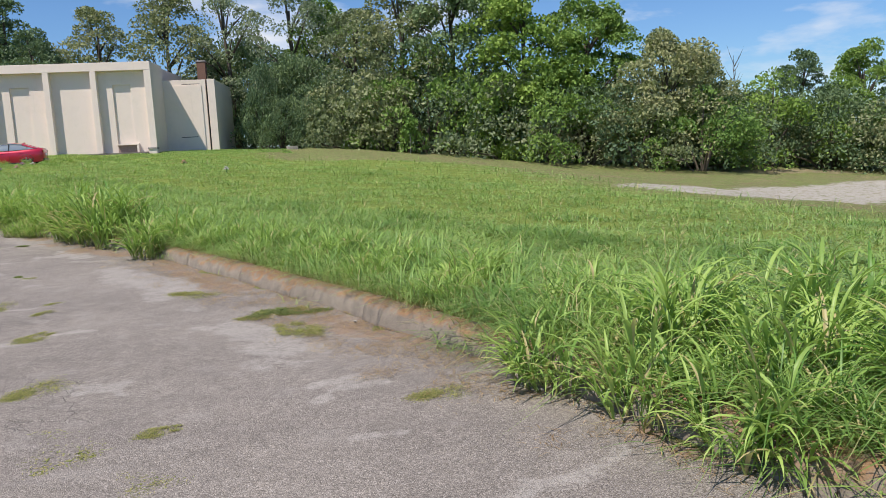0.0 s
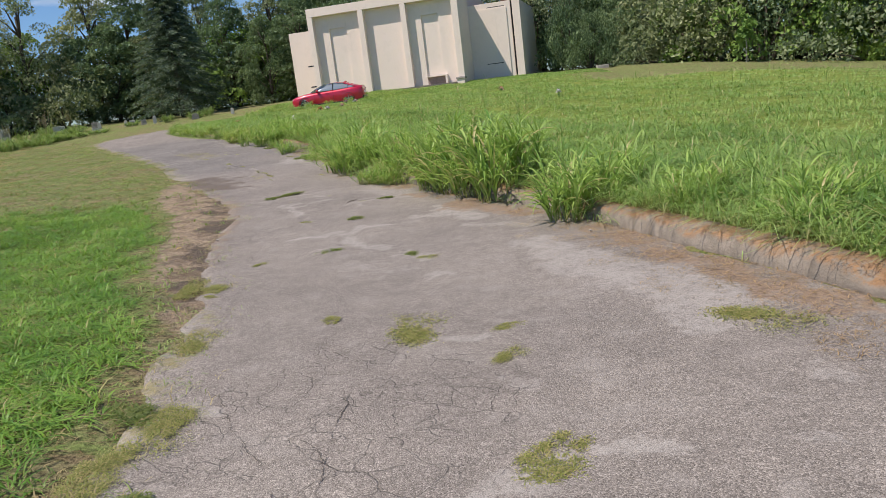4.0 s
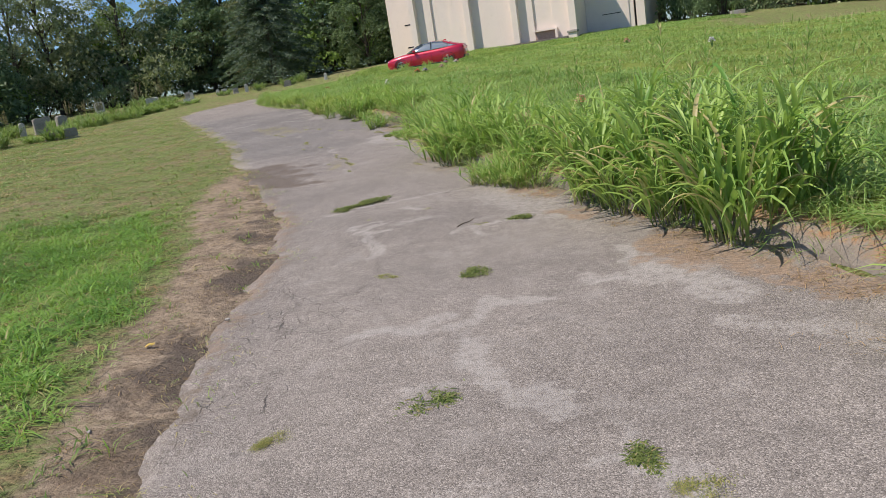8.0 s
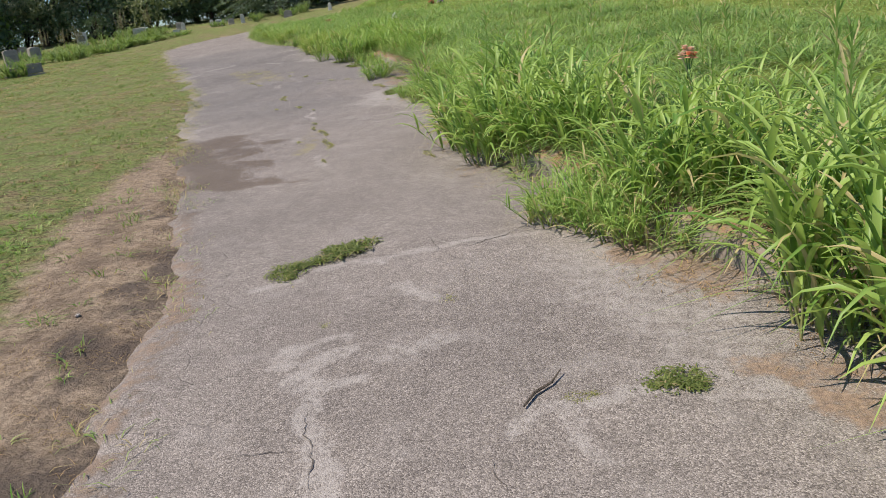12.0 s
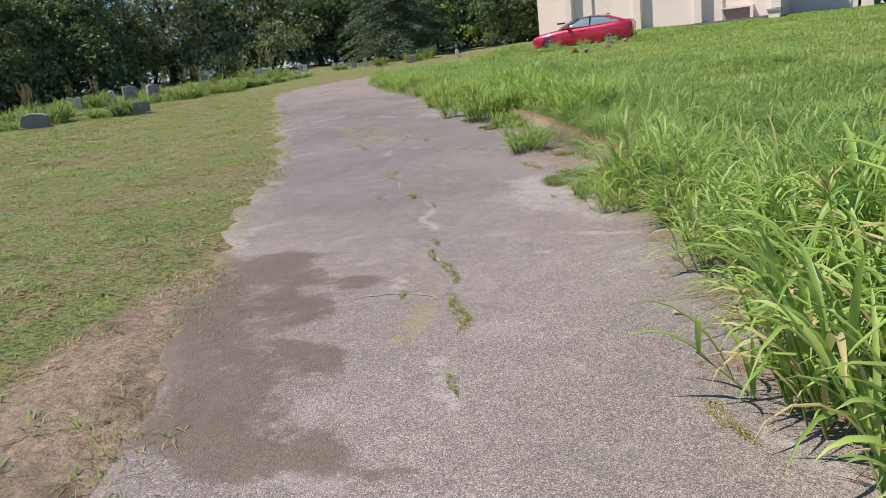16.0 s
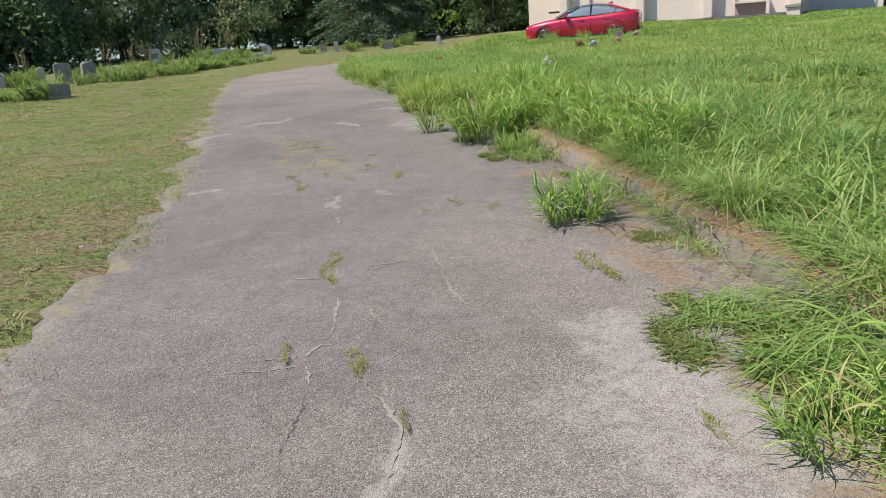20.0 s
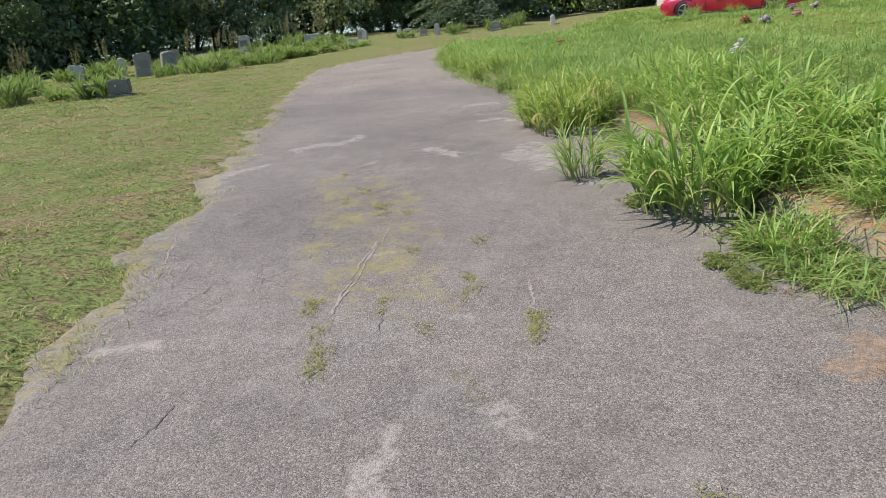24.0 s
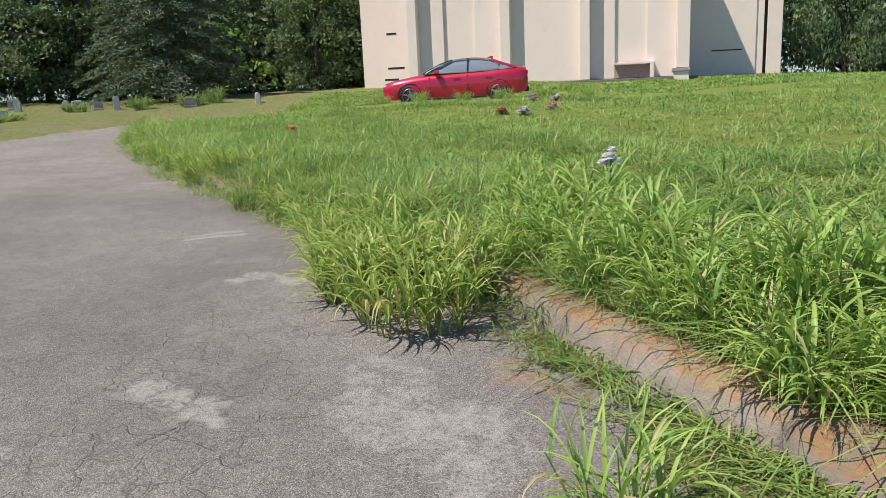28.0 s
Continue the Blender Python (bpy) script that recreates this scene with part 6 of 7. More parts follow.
batch = []
x, y, d = beside(rng, 60000, edge_r, 0.02, 0.42, -3, 47)
keep = rng.uniform(size=len(x)) < np.clip(0.5 * (y > 32) + 0.5 * window(y, 18.5, 23.7, 0.3) + (1 - bare_kerb(y)) * (0.6 + 0.45 * waves(x, y, 0.9, 55)) + 0.6 * (d > 0.22), 0, 1)
x, y, d = x[keep], y[keep], d[keep]
n = len(x)
batch.append(blades(x, y, lane_height(x, y) + np.where(d > 0.2, 0.15, 0.0), rng.uniform(0.10, 0.36, n) * (1 + 0.3 * (y > 32) + 0.4 * window(y, 18.5, 24.0, 0.4)) * np.clip(1 + 0.5 * waves(x, y, 1.1, 56), 0.4, 2), rng.uniform(0.005, 0.012, n), rng.uniform(0.4, 2.0, n), toned(rng, n, x, y, 0.12), rng, 2))
x, y, d = beside(rng, 84000, edge_r, -0.8, 0.03, -3, 47)
spill = (0.4 * waves(x, y, 1.5, 57) - 0.1) * (d > -0.18) + 0.85 * window(y, 22.0, 24.0, 0.5) * ease((d + 0.32 + 0.16 * waves(x, y, 0.7, 58) + 0.2 * window(y, 22.7, 23.7, 0.3)) / 0.2) + 0.5 * window(y, 24.2, 24.9, 0.3) * ease((d + 0.25) / 0.2) + 0.75 * window(y, 27.1, 28.2, 0.3) * ease((d + 0.5 + 0.12 * waves(x, y, 0.5, 58)) / 0.2) + 0.45 * window(y, 29.2, 31.4, 0.3) * ease((d + 0.36 + 0.1 * waves(x, y, 0.5, 58)) / 0.2) + 0.7 * (y > 31.8) * ease((d + 0.3 + 0.15 * waves(x, y, 0.8, 59)) / 0.2)
keep = rng.uniform(size=len(x)) < np.clip(spill - 0.2 * bare_kerb(y) * (y < 20), 0, 1)
x, y = x[keep], y[keep]
n = len(x)
batch.append(blades(x, y, lane_height(x, y), rng.uniform(0.05, 0.20, n), rng.uniform(0.005, 0.011, n), rng.uniform(0.6, 2.6, n), toned(rng, n, x, y, 0.1), rng, 2))
grass_stuff("kerb_grass", "long grass hanging over the kerb stones", M_FIELD, batch)

# brown needles and straw lying along the foot of the kerb, on it, and on the bare earth opposite
x, y, d = beside(rng, 86000, edge_r, -0.95, 0.24, 2, 34)
lit = window(y, 3.5, 11.8, 0.8) * ease((d + 0.8 + 0.25 * waves(x, y, 0.8, 81)) / 0.35) + ease((d + 0.45 + 0.2 * waves(x, y, 0.8, 81)) / 0.3)
keep = rng.uniform(size=len(x)) < np.clip(0.9 * lit * (0.6 + 0.5 * waves(x, y, 0.7, 82)), 0, 1)
x, y, d = x[keep], y[keep], d[keep]
z = lane_height(x, y) + np.where(d > 0.03, 0.172, 0.006) + 0.012 * waves(x, y, 2.4, 21)
x2, y2, d2 = beside(rng, 26000, edge_l, -1.5, 0.05, 3, 26)
keep = rng.uniform(size=len(x2)) < np.clip(0.35 + 0.5 * waves(x2, y2, 0.6, 83), 0, 1)
x2, y2 = x2[keep], y2[keep]
x, y, z = np.concatenate([x, x2]), np.concatenate([y, y2]), np.concatenate([z, sampled(gz, x2, y2) + 0.004])
n = len(x)
grass_stuff("needle_litter", "fallen brown needles and dry straw strewn along the edges", M_LITTER, [blades(x, y, z, rng.uniform(0.010, 0.034, n), rng.uniform(0.0025, 0.005, n), rng.uniform(2.2, 3.4, n), rng.uniform(0, 0.88, n), rng, 1)])

batch = []
for count, y0, y1, lo, hi, per, size, h0, h1, w0, w1 in ((170000, 0, 42, 0.0, 4.0, 8, 0.04, 0.018, 0.055, 0.006, 0.012), (120000, 4, 46, 4.0, 14.0, 6, 0.08, 0.03, 0.08, 0.016, 0.032)):
    x, y, z, d = strewn(rng, count, -40, 3, y0, y1, "l", lo, hi)
    n = len(x)
    keep = (rng.uniform(size=n) > 0.92 * ease((bare_width(y) + 0.1 - d) / 0.3)) & (rng.uniform(size=n) < 0.36 + 0.15 * ease(d / 0.6) + 0.3 * waves(x, y, 0.5, 61) + 0.3 * waves(0.5 * x + 0.2 * y, 1.6 * y - 0.4 * x, 2.2, 66))
    x, y, z, d, a, vigour, shade = tufted(rng, x[keep], y[keep], d[keep], per, size)
    n = len(x)
    dry = np.clip(0.10 + 1.0 * waves(0.6 * x, 1.5 * y, 2.4, 62) + 0.5 * waves(x, y, 0.8, 64) + 0.3 * np.exp(-d / 0.5), 0.03, 0.9)
    tone = np.clip(toned(rng, n, x, y, 0.0) + 1.6 * shade + 0.22 * waves(x, y, 1.1, 67), 0, 0.88)
    tone = np.where(np.modf(vigour * 1000)[0] < dry, 0.97, tone)
    batch.append(blades(x, y, z - 0.005, rng.uniform(h0, h1, n) * vigour * (1 + 0.7 * waves(x, y, 0.8, 63)), rng.uniform(w0, w1, n), rng.uniform(0.8, 2.8, n), tone, rng, 1, a))
x, y, d = beside(rng, 44000, edge_l, -0.15, 0.45, -2, 46)
keep = rng.uniform(size=len(x)) < np.clip((0.3 + 0.6 * waves(x, y, 1.1, 65)) * ease((0.42 - d) / 0.35) * (1 - 0.7 * window(y, 10, 18, 1)), 0, 1)
x, y = x[keep], y[keep]
n = len(x)
batch.append(blades(x, y, lane_height(x, y) - 0.01, rng.uniform(0.02, 0.07, n), rng.uniform(0.003, 0.008, n), rng.uniform(0.5, 2.4, n), toned(rng, n, x, y, 0.5), rng, 1))
# coarser dark tufts the mower left
x, y, z, d = strewn(rng, 30000, -38, 1, 4, 46, "l", 0.3, 14.0)
keep = rng.uniform(size=len(x)) < np.clip(0.3 + 0.6 * waves(x, y, 1.4, 68), 0.05, 1)
x, y, z, d, a, vigour, shade = tufted(rng, x[keep], y[keep], d[keep], 9, 0.05)
n = len(x)
batch.append(blades(x, y, z, rng.uniform(0.03, 0.085, n) * vigour, rng.uniform(0.006, 0.012, n) * (1 + d / 8), rng.uniform(0.5, 2.0, n), np.clip(0.12 + shade + rng.normal(0, 0.12, n), 0, 0.6), rng, 1, a))
# lumps of brown clippings left by the mower
x, y, z, d = strewn(rng, 20000, -38, 1, 4, 46, "l", 0.8, 15.0)
keep = rng.uniform(size=len(x)) < np.clip(0.2 + 0.7 * waves(0.5 * x + 0.2 * y, 1.6 * y - 0.4 * x, 2.2, 66), 0.04, 1)
x, y, z, d, a, vigour, shade = tufted(rng, x[keep], y[keep], d[keep], 7, 0.05)
n = len(x)
clippings = blades(x, y, z + 0.012, rng.uniform(0.025, 0.065, n), rng.uniform(0.007, 0.014, n) * (1 + d / 7), rng.uniform(1.6, 3.0, n), np.clip(rng.uniform(0, 0.5, n) + shade, 0, 0.88), rng, 1, a)
grass_stuff("lawn_clippings", "brown dried clippings lying on the lawn", M_LITTER, [clippings])
grass_stuff("lawn_grass", "short mown lawn, half dried out", M_LAWN, batch)

batch = []
x, y, z, d = strewn(rng, 62000, -14, 3, -2, 19, "l", 0.05, 5.0)
keep = (rng.uniform(size=len(x)) < window(y, -1.0, 17.5, 2.0) * ease((d - 0.15 - bare_width(y) + 0.22 * waves(x, y, 1.2, 73)) / 0.35) * ease((3.9 - d + 0.5 * waves(x, y, 2.0, 71)) / 0.7))
x, y, z, d, a, vigour, shade = tufted(rng, x[keep], y[keep], d[keep], 13, 0.045)
n = len(x)
batch.append(blades(x, y, z - 0.01, rng.uniform(0.05, 0.125, n) * vigour * (1 + 0.3 * waves(x, y, 0.9, 72)), rng.uniform(0.006, 0.013, n), rng.uniform(0.7, 2.5, n), np.clip(toned(rng, n, x, y, 0.03) + shade, 0, 0.97), rng, 2, a))
# straggling tufts between bare earth and lawn
x, y, z, d = strewn(rng, 26000, -26, 3, -2, 40, "l", 0.0, 1.6)
keep = rng.uniform(size=len(x)) < (0.25 + 0.35 * waves(x, y, 0.8, 74)) * (1 - 0.75 * ease((bare_width(y) - d) / 0.3))
x, y, z, d, a, vigour, shade = tufted(rng, x[keep], y[keep], d[keep], 12, 0.035)
n = len(x)
batch.append(blades(x, y, z - 0.005, rng.uniform(0.03, 0.09, n) * vigour, rng.uniform(0.004, 0.008, n), rng.uniform(0.5, 2.2, n), np.clip(toned(rng, n, x, y, 0.35) + shade, 0, 0.97), rng, 2, a))
grass_stuff("lush_grass", "patch of longer lush green grass beside the lane", M_LUSH, batch)


# ---- tall broad-leaved grass clumps along the kerb ----
def broad_leaf(rng, foot, heading, length, rise, width, droop, tone, steps=6):
    """One long leaf folded along its midrib, arching over."""
    out = np.array([math.cos(heading), math.sin(heading), 0])
    side = np.array([-out[1], out[0], 0])
    twist = rng.uniform(-0.5, 0.5)
    pts, ups = [], []
    at, angle = np.array(foot, float), rise
    for k in range(steps + 1):
        f = k / steps
        w = width * min(1.0, 0.45 + 2.2 * f) * (1 - f ** 2.2) + 0.001
        fold = np.array([0, 0, 0.35 * w])
        s = side * math.cos(twist * f) + np.array([0, 0, 1]) * math.sin(twist * f)
        pts += [at - s * w / 2 + fold, at, at + s * w / 2 + fold]
        ups += [0.35 + f * 0.6] * 3
        at = at + (out * math.cos(angle) + np.array([0, 0, 1]) * math.sin(angle)) * length / steps
        angle -= droop / steps * (0.5 + 1.2 * f)
    faces = [(3 * k + j, 3 * k + j + 1, 3 * k + j + 4, 3 * k + j + 3) for k in range(steps) for j in range(2)]
    return pts, faces, ups, [tone] * len(pts)


def clump_kind(seed, stems, spread, high, width, dead=0.12, heads=1, plume=1.0, blade=M_BROAD):
    """The meshes of a clump: its stalks, green leaves, dead leaves and each seed head."""
    rng = np.random.RandomState(seed)
    made = {"stalk_tuft": ([], [], [], []), "leaf_tuft": ([], [], [], []), "dead_leaf_tuft": ([], [], [], [])}

    def add(name, pts, faces, up, tone):
        vs, fs, ups, tones = made.setdefault(name, ([], [], [], []))
        b = len(vs)
        vs.extend(pts), ups.extend(up), tones.extend(tone)
        fs.extend(tuple(i + b for i in f) for f in faces)

    for k in range(stems):
        a, q = rng.uniform(0, 6.283), spread * math.sqrt(rng.uniform(0, 1))
        foot = np.array([math.cos(a) * q, math.sin(a) * q, -0.03])
        tall = high * rng.uniform(0.35, 0.85) * (1 - 0.35 * q / spread)
        splay = 0.26 if high >= 1.0 else 0.34
        lean = np.array([math.cos(a) * splay, math.sin(a) * splay, 1.0]) * tall + rng.normal(size=3) * [0.05, 0.05, 0]
        base_tone = rng.uniform(0.15, 0.85)
        w = 0.006
        add("stalk_tuft", [foot + [w, 0, 0], foot + [-w, w, 0], foot + [0, -w, 0], foot + lean + [w * 0.5, 0, 0], foot + lean + [-w * 0.5, w * 0.5, 0], foot + lean + [0, -w * 0.5, 0]],
            [(0, 1, 4, 3), (1, 2, 5, 4), (2, 0, 3, 5)], [0.0, 0.0, 0.0, 0.6, 0.6, 0.6], [base_tone] * 6)
        for j in range(rng.randint(5, 8)):
            f = rng.uniform(0.08, 1.0)
            gone = rng.uniform() < dead * (1.6 - 1.4 * f)
            t = 0.97 if gone else float(np.clip(base_tone + rng.normal(0, 0.15), 0, 0.88))
            add("dead_leaf_tuft" if gone else "leaf_tuft", *broad_leaf(rng, foot + lean * f, a + rng.normal(0, 1.25), high * rng.uniform(0.35, 0.66), rng.uniform(0.82, 1.45) if high >= 1.0 else rng.uniform(0.75, 1.42), width * rng.uniform(0.6, 1.15), rng.uniform(0.95, 2.6) if high >= 1.0 else rng.uniform(0.9, 2.6), t, 3 if seed > 30 else 6))
    for k in range(heads):
        a, q = rng.uniform(0, 6.283), spread * rng.uniform(0, 0.5)
        foot = np.array([math.cos(a) * q, math.sin(a) * q, 0.0])
        top = foot + np.array([rng.normal(0, 0.08), rng.normal(0, 0.08), high * plume * rng.uniform(0.85, 1.22)])
        w = 0.003
        add("seed_head%d" % k, [foot + [w, 0, 0], foot + [-w, 0, 0], top + [-w, 0, 0], top + [w, 0, 0]], [(0, 1, 2, 3)], [0.5] * 4, [0.3] * 4)
        for j in range(26 if plume == 1.0 else 60):
            f = 1 - (0.22 if plume == 1.0 else 0.38) * rng.uniform()
            p = foot + (top - foot) * f
            d = np.array([rng.normal(0, 0.5), rng.normal(0, 0.5), 0.75]) * 0.075 * high
            add("seed_head%d" % k, [p, p + d * 0.5 + [0.004 * plume ** 2, 0, 0], p + d, p + d * 0.5 - [0.004 * plume ** 2, 0, 0]], [(0, 1, 2, 3)], [0.5] * 4, [rng.choice([0.2, 0.97])] * 4)
    return [(name.rstrip("0123456789"), fast_mesh(name.rstrip("0123456789"), np.array(v), [np.array(f)], M_PLUME if plume > 1 and "seed" in name else blade, {"tone": t, "up": u}, True)) for name, (v, f, u, t) in made.items() if v]


def plant(name, kind, m):
    thing = new(name)
    for piece, me in kind:
        ob = new(piece, me)
        ob.parent = thing
        if piece.endswith("_tuft"):
            tagged(ob, kind="stuff")
        if piece == "dead_leaf_tuft":
            tagged(ob, "straw-coloured dead leaves")
    thing.matrix_world = m
    return thing


CLUMPS = {"tall": [clump_kind(s, 28, 0.22, 1.0, 0.034, 0.16, 2) for s in (1, 2, 3)], "bushy": [clump_kind(s, 34, 0.26, 0.62, 0.022, 0.14, 1) for s in (4, 5, 6)],
          "fine": [clump_kind(s, 40, 0.22, 0.46, 0.011, 0.18, 0) for s in (7, 8)], "golden": [clump_kind(s, 60, 0.32, 0.62, 0.019, 0.15, 0, blade=M_GOLD) for s in (13, 14)], "sprig": [clump_kind(12, 22, 0.10, 0.5, 0.014, 0.22, 0)], "spray": [clump_kind(15, 46, 0.2, 0.5, 0.017, 0.1, 0)], "arching": [clump_kind(s, 64, 0.34, 0.8, 0.024, 0.06, 0) for s in (9, 10)]}
LABELS = {"spray": "low spreading tuft of arching green grass on the asphalt", "golden": "sprawling yellowish green grass clump hiding the kerb", "sprig": "small lone tuft of thin grass leaves growing from the asphalt", "arching": "big fountain of bright arching grass leaves beside the kerb", "tall": "tall broad-bladed green grass clump growing by the kerb", "bushy": "bushy arching green grass clump at the kerb", "fine": "low fine-bladed yellowish green tuft at the lane's edge"}


def clump(x, y, kind, high, k):
    s = high / {"tall": 1.0, "bushy": 0.62, "fine": 0.46, "arching": 0.8, "sprig": 0.5, "golden": 0.62, "spray": 0.5}[kind]
    wide = (0.55 * s + 0.45) * (0.92 if kind == "tall" else 1.0)
    inside = float(off_line(edge_r, [x], [y])[0]) < 0.2
    z = float(lane_height(x, y)) if inside else ground_at(x, y)
    m = Matrix.Translation((x, y, z)) @ pose(0, 0, 0, 0, 0, 137.5 * k) @ Matrix.Diagonal((wide, wide, s, 1))
    tagged(plant("grass_clump", CLUMPS[kind][k % len(CLUMPS[kind])], m), LABELS[kind], "grass clump", "grass clumps along the kerb")


PLACES = [(1.75, 3.9, "bushy", 0.55), (2.0, 3.2, "bushy", 0.62), (2.35, 3.6, "tall", 0.7), (2.15, 2.6, "bushy", 0.6), (2.6, 3.0, "bushy", 0.65), (2.9, 2.4, "tall", 0.75), (2.5, 4.2, "bushy", 0.5), (3.2, 3.4, "tall", 0.7)]
# the rank growth by the bend
PLACES += [(-1.30, 11.55, "tall", 0.85), (-1.05, 11.8, "bushy", 0.72), (-0.75, 12.1, "bushy", 0.55), (-2.05, 13.3, "tall", 1.32), (-1.65, 13.5, "tall", 0.95), (-2.38, 13.9, "tall", 1.22), (-2.1, 14.3, "tall", 1.0), (-2.75, 14.5, "tall", 1.28),
           (-2.4, 14.95, "tall", 0.95), (-3.08, 15.02, "tall", 1.08), (-2.75, 15.4, "bushy", 0.8), (-3.0, 15.95, "bushy", 0.7), (-3.42, 16.2, "tall", 0.92), (-3.2, 16.7, "bushy", 0.75), (-3.56, 16.4, "bushy", 0.78), (-3.86, 16.22, "fine", 0.44),
           (-4.05, 16.4, "fine", 0.42), (-4.25, 16.5, "fine", 0.36), (-3.7, 16.05, "fine", 0.42), (-3.95, 16.75, "fine", 0.46)]
PLACES += [(-4.02, 17.5, "bushy", 0.76), (-4.35, 17.8, "tall", 0.92), (-4.1, 18.2, "bushy", 0.75), (-4.85, 18.3, "bushy", 1.0), (-4.6, 18.05, "bushy", 0.85), (-5.08, 18.65, "bushy", 0.95), (-4.75, 18.95, "tall", 0.9), (-5.22, 18.88, "bushy", 0.88),
           (-4.98, 19.6, "tall", 0.9), (-4.9, 19.9, "bushy", 0.7), (-5.28, 20.0, "bushy", 0.7), (-5.3, 20.5, "bushy", 0.6), (-5.66, 20.32, "bushy", 0.58), (-5.6, 21.0, "bushy", 0.5), (-5.95, 21.4, "bushy", 0.48), (-6.35, 22.15, "bushy", 0.76),
           (-6.15, 22.4, "bushy", 0.66), (-5.95, 21.85, "bushy", 0.55), (-6.85, 22.4, "fine", 0.28), (-6.6, 21.9, "fine", 0.3)]
PLACES += [(-18.2, 50.4, "fine", 0.42), (-16.9, 50.5, "fine", 0.45), (-15.6, 50.4, "fine", 0.42), (-14.4, 50.5, "fine", 0.46), (-13.1, 50.4, "fine", 0.42), (-11.9, 50.5, "fine", 0.45), (-10.6, 50.4, "fine", 0.42), (-9.4, 50.5, "fine", 0.4)]
PLACES += [(-8.27, 25.08, "spray", 0.46), (-9.45, 27.9, "fine", 0.3), (-10.02, 28.6, "arching", 0.82), (-9.7, 28.95, "arching", 0.7), (-11.08, 29.4, "sprig", 0.56), (-11.98, 31.5, "golden", 0.72), (-12.3, 31.95, "golden", 0.6), (-12.45, 32.4, "golden", 0.5),
           (-11.75, 32.1, "golden", 0.62), (-12.2, 32.7, "bushy", 0.6), (-12.75, 33.1, "golden", 0.5), (-12.4, 33.5, "golden", 0.58), (-13.1, 33.8, "bushy", 0.5), (-13.5, 34.6, "golden", 0.5), (-14.3, 35.3, "fine", 0.45), (-15.0, 36.9, "golden", 0.5)]
PLACES += [(-15.75, 37.4, "golden", 0.46), (-16.2, 38.2, "bushy", 0.5), (-16.9, 38.9, "bushy", 0.46), (-17.5, 40.0, "golden", 0.5), (-18.5, 41.2, "bushy", 0.45), (-19.3, 42.9, "bushy", 0.5), (-20.2, 43.9, "fine", 0.5), (-21.3, 46.0, "bushy", 0.45),
           (-9.3, 29.2, "tall", 0.6), (-9.75, 30.0, "tall", 0.68), (-10.0, 30.75, "tall", 0.7), (-10.6, 31.6, "bushy", 0.6), (-10.2, 30.2, "bushy", 0.55), (-10.5, 30.9, "bushy", 0.5)]
for k, d in enumerate(np.arange(0.0, 1.0, 0.037)):
    y = 26.6 + 7.4 * d
    x = float(np.interp(y, edge_r[:140, 1], edge_r[:140, 0])) + (0.55, 0.95, 0.75)[k % 3]
    PLACES.append((x, y, ("bushy", "tall", "bushy")[k % 3], (0.52, 0.6, 0.46)[k % 3]))
for k, d in enumerate(np.arange(0.0, 1.0, 0.06)):
    y = 4.4 + 7.0 * d
    PLACES.append((float(np.interp(y, edge_r[:140, 1], edge_r[:140, 0])) + (0.5, 0.9, 1.4)[k % 3], y, ("fine", "bushy", "fine")[k % 3], (0.34, 0.42, 0.4)[k % 3]))
for k, (x, y, kind, high) in enumerate(PLACES):
    clump(x, y, kind, high, k)


# ---- weeds in the cracks of the lane ----
def weed_mesh(seed, count, high, width, leafy, close=1.0):
    r = np.random.RandomState(seed)
    a, q = r.uniform(0, 6.283, count), np.sqrt(r.uniform(0, 1, count)) * (0.75 + 0.35 * np.sin(3 * r.uniform(0, 6.283, count)))
    c = r.randint(0, 9, count)
    ca, cq, cs = r.uniform(0, 6.283, 9), np.sqrt(r.uniform(0.05, 1, 9)), r.uniform(0.12, 0.32, 9) * (2 - close)
    x = (np.cos(ca) * cq)[c] * close + r.normal(0, 1, count) * cs[c]
    y = (np.sin(ca) * cq)[c] * 0.6 * close + r.normal(0, 1, count) * cs[c] * 0.7
    q = np.clip(np.hypot(x / 1.3, y / 0.8), 0, 1)
    n = count
    tall, wide, lean = r.uniform(0.4, 1.0, n) * high * (1.15 - 0.7 * q ** 2), r.uniform(0.6, 1.3, n) * width, r.uniform(0.5, 2.4, n)
    tone = np.where(r.uniform(size=n) < (0.06 if leafy else 0.3), 0.97, r.uniform(0, 0.85, n))
    v, qd, t, at = blades(x, y, np.zeros(n) - 0.01, tall, wide, lean, tone, r, 2)
    return fast_mesh("foliage", v, [qd, t], M_WEED_GREEN if leafy else M_WEED, at)


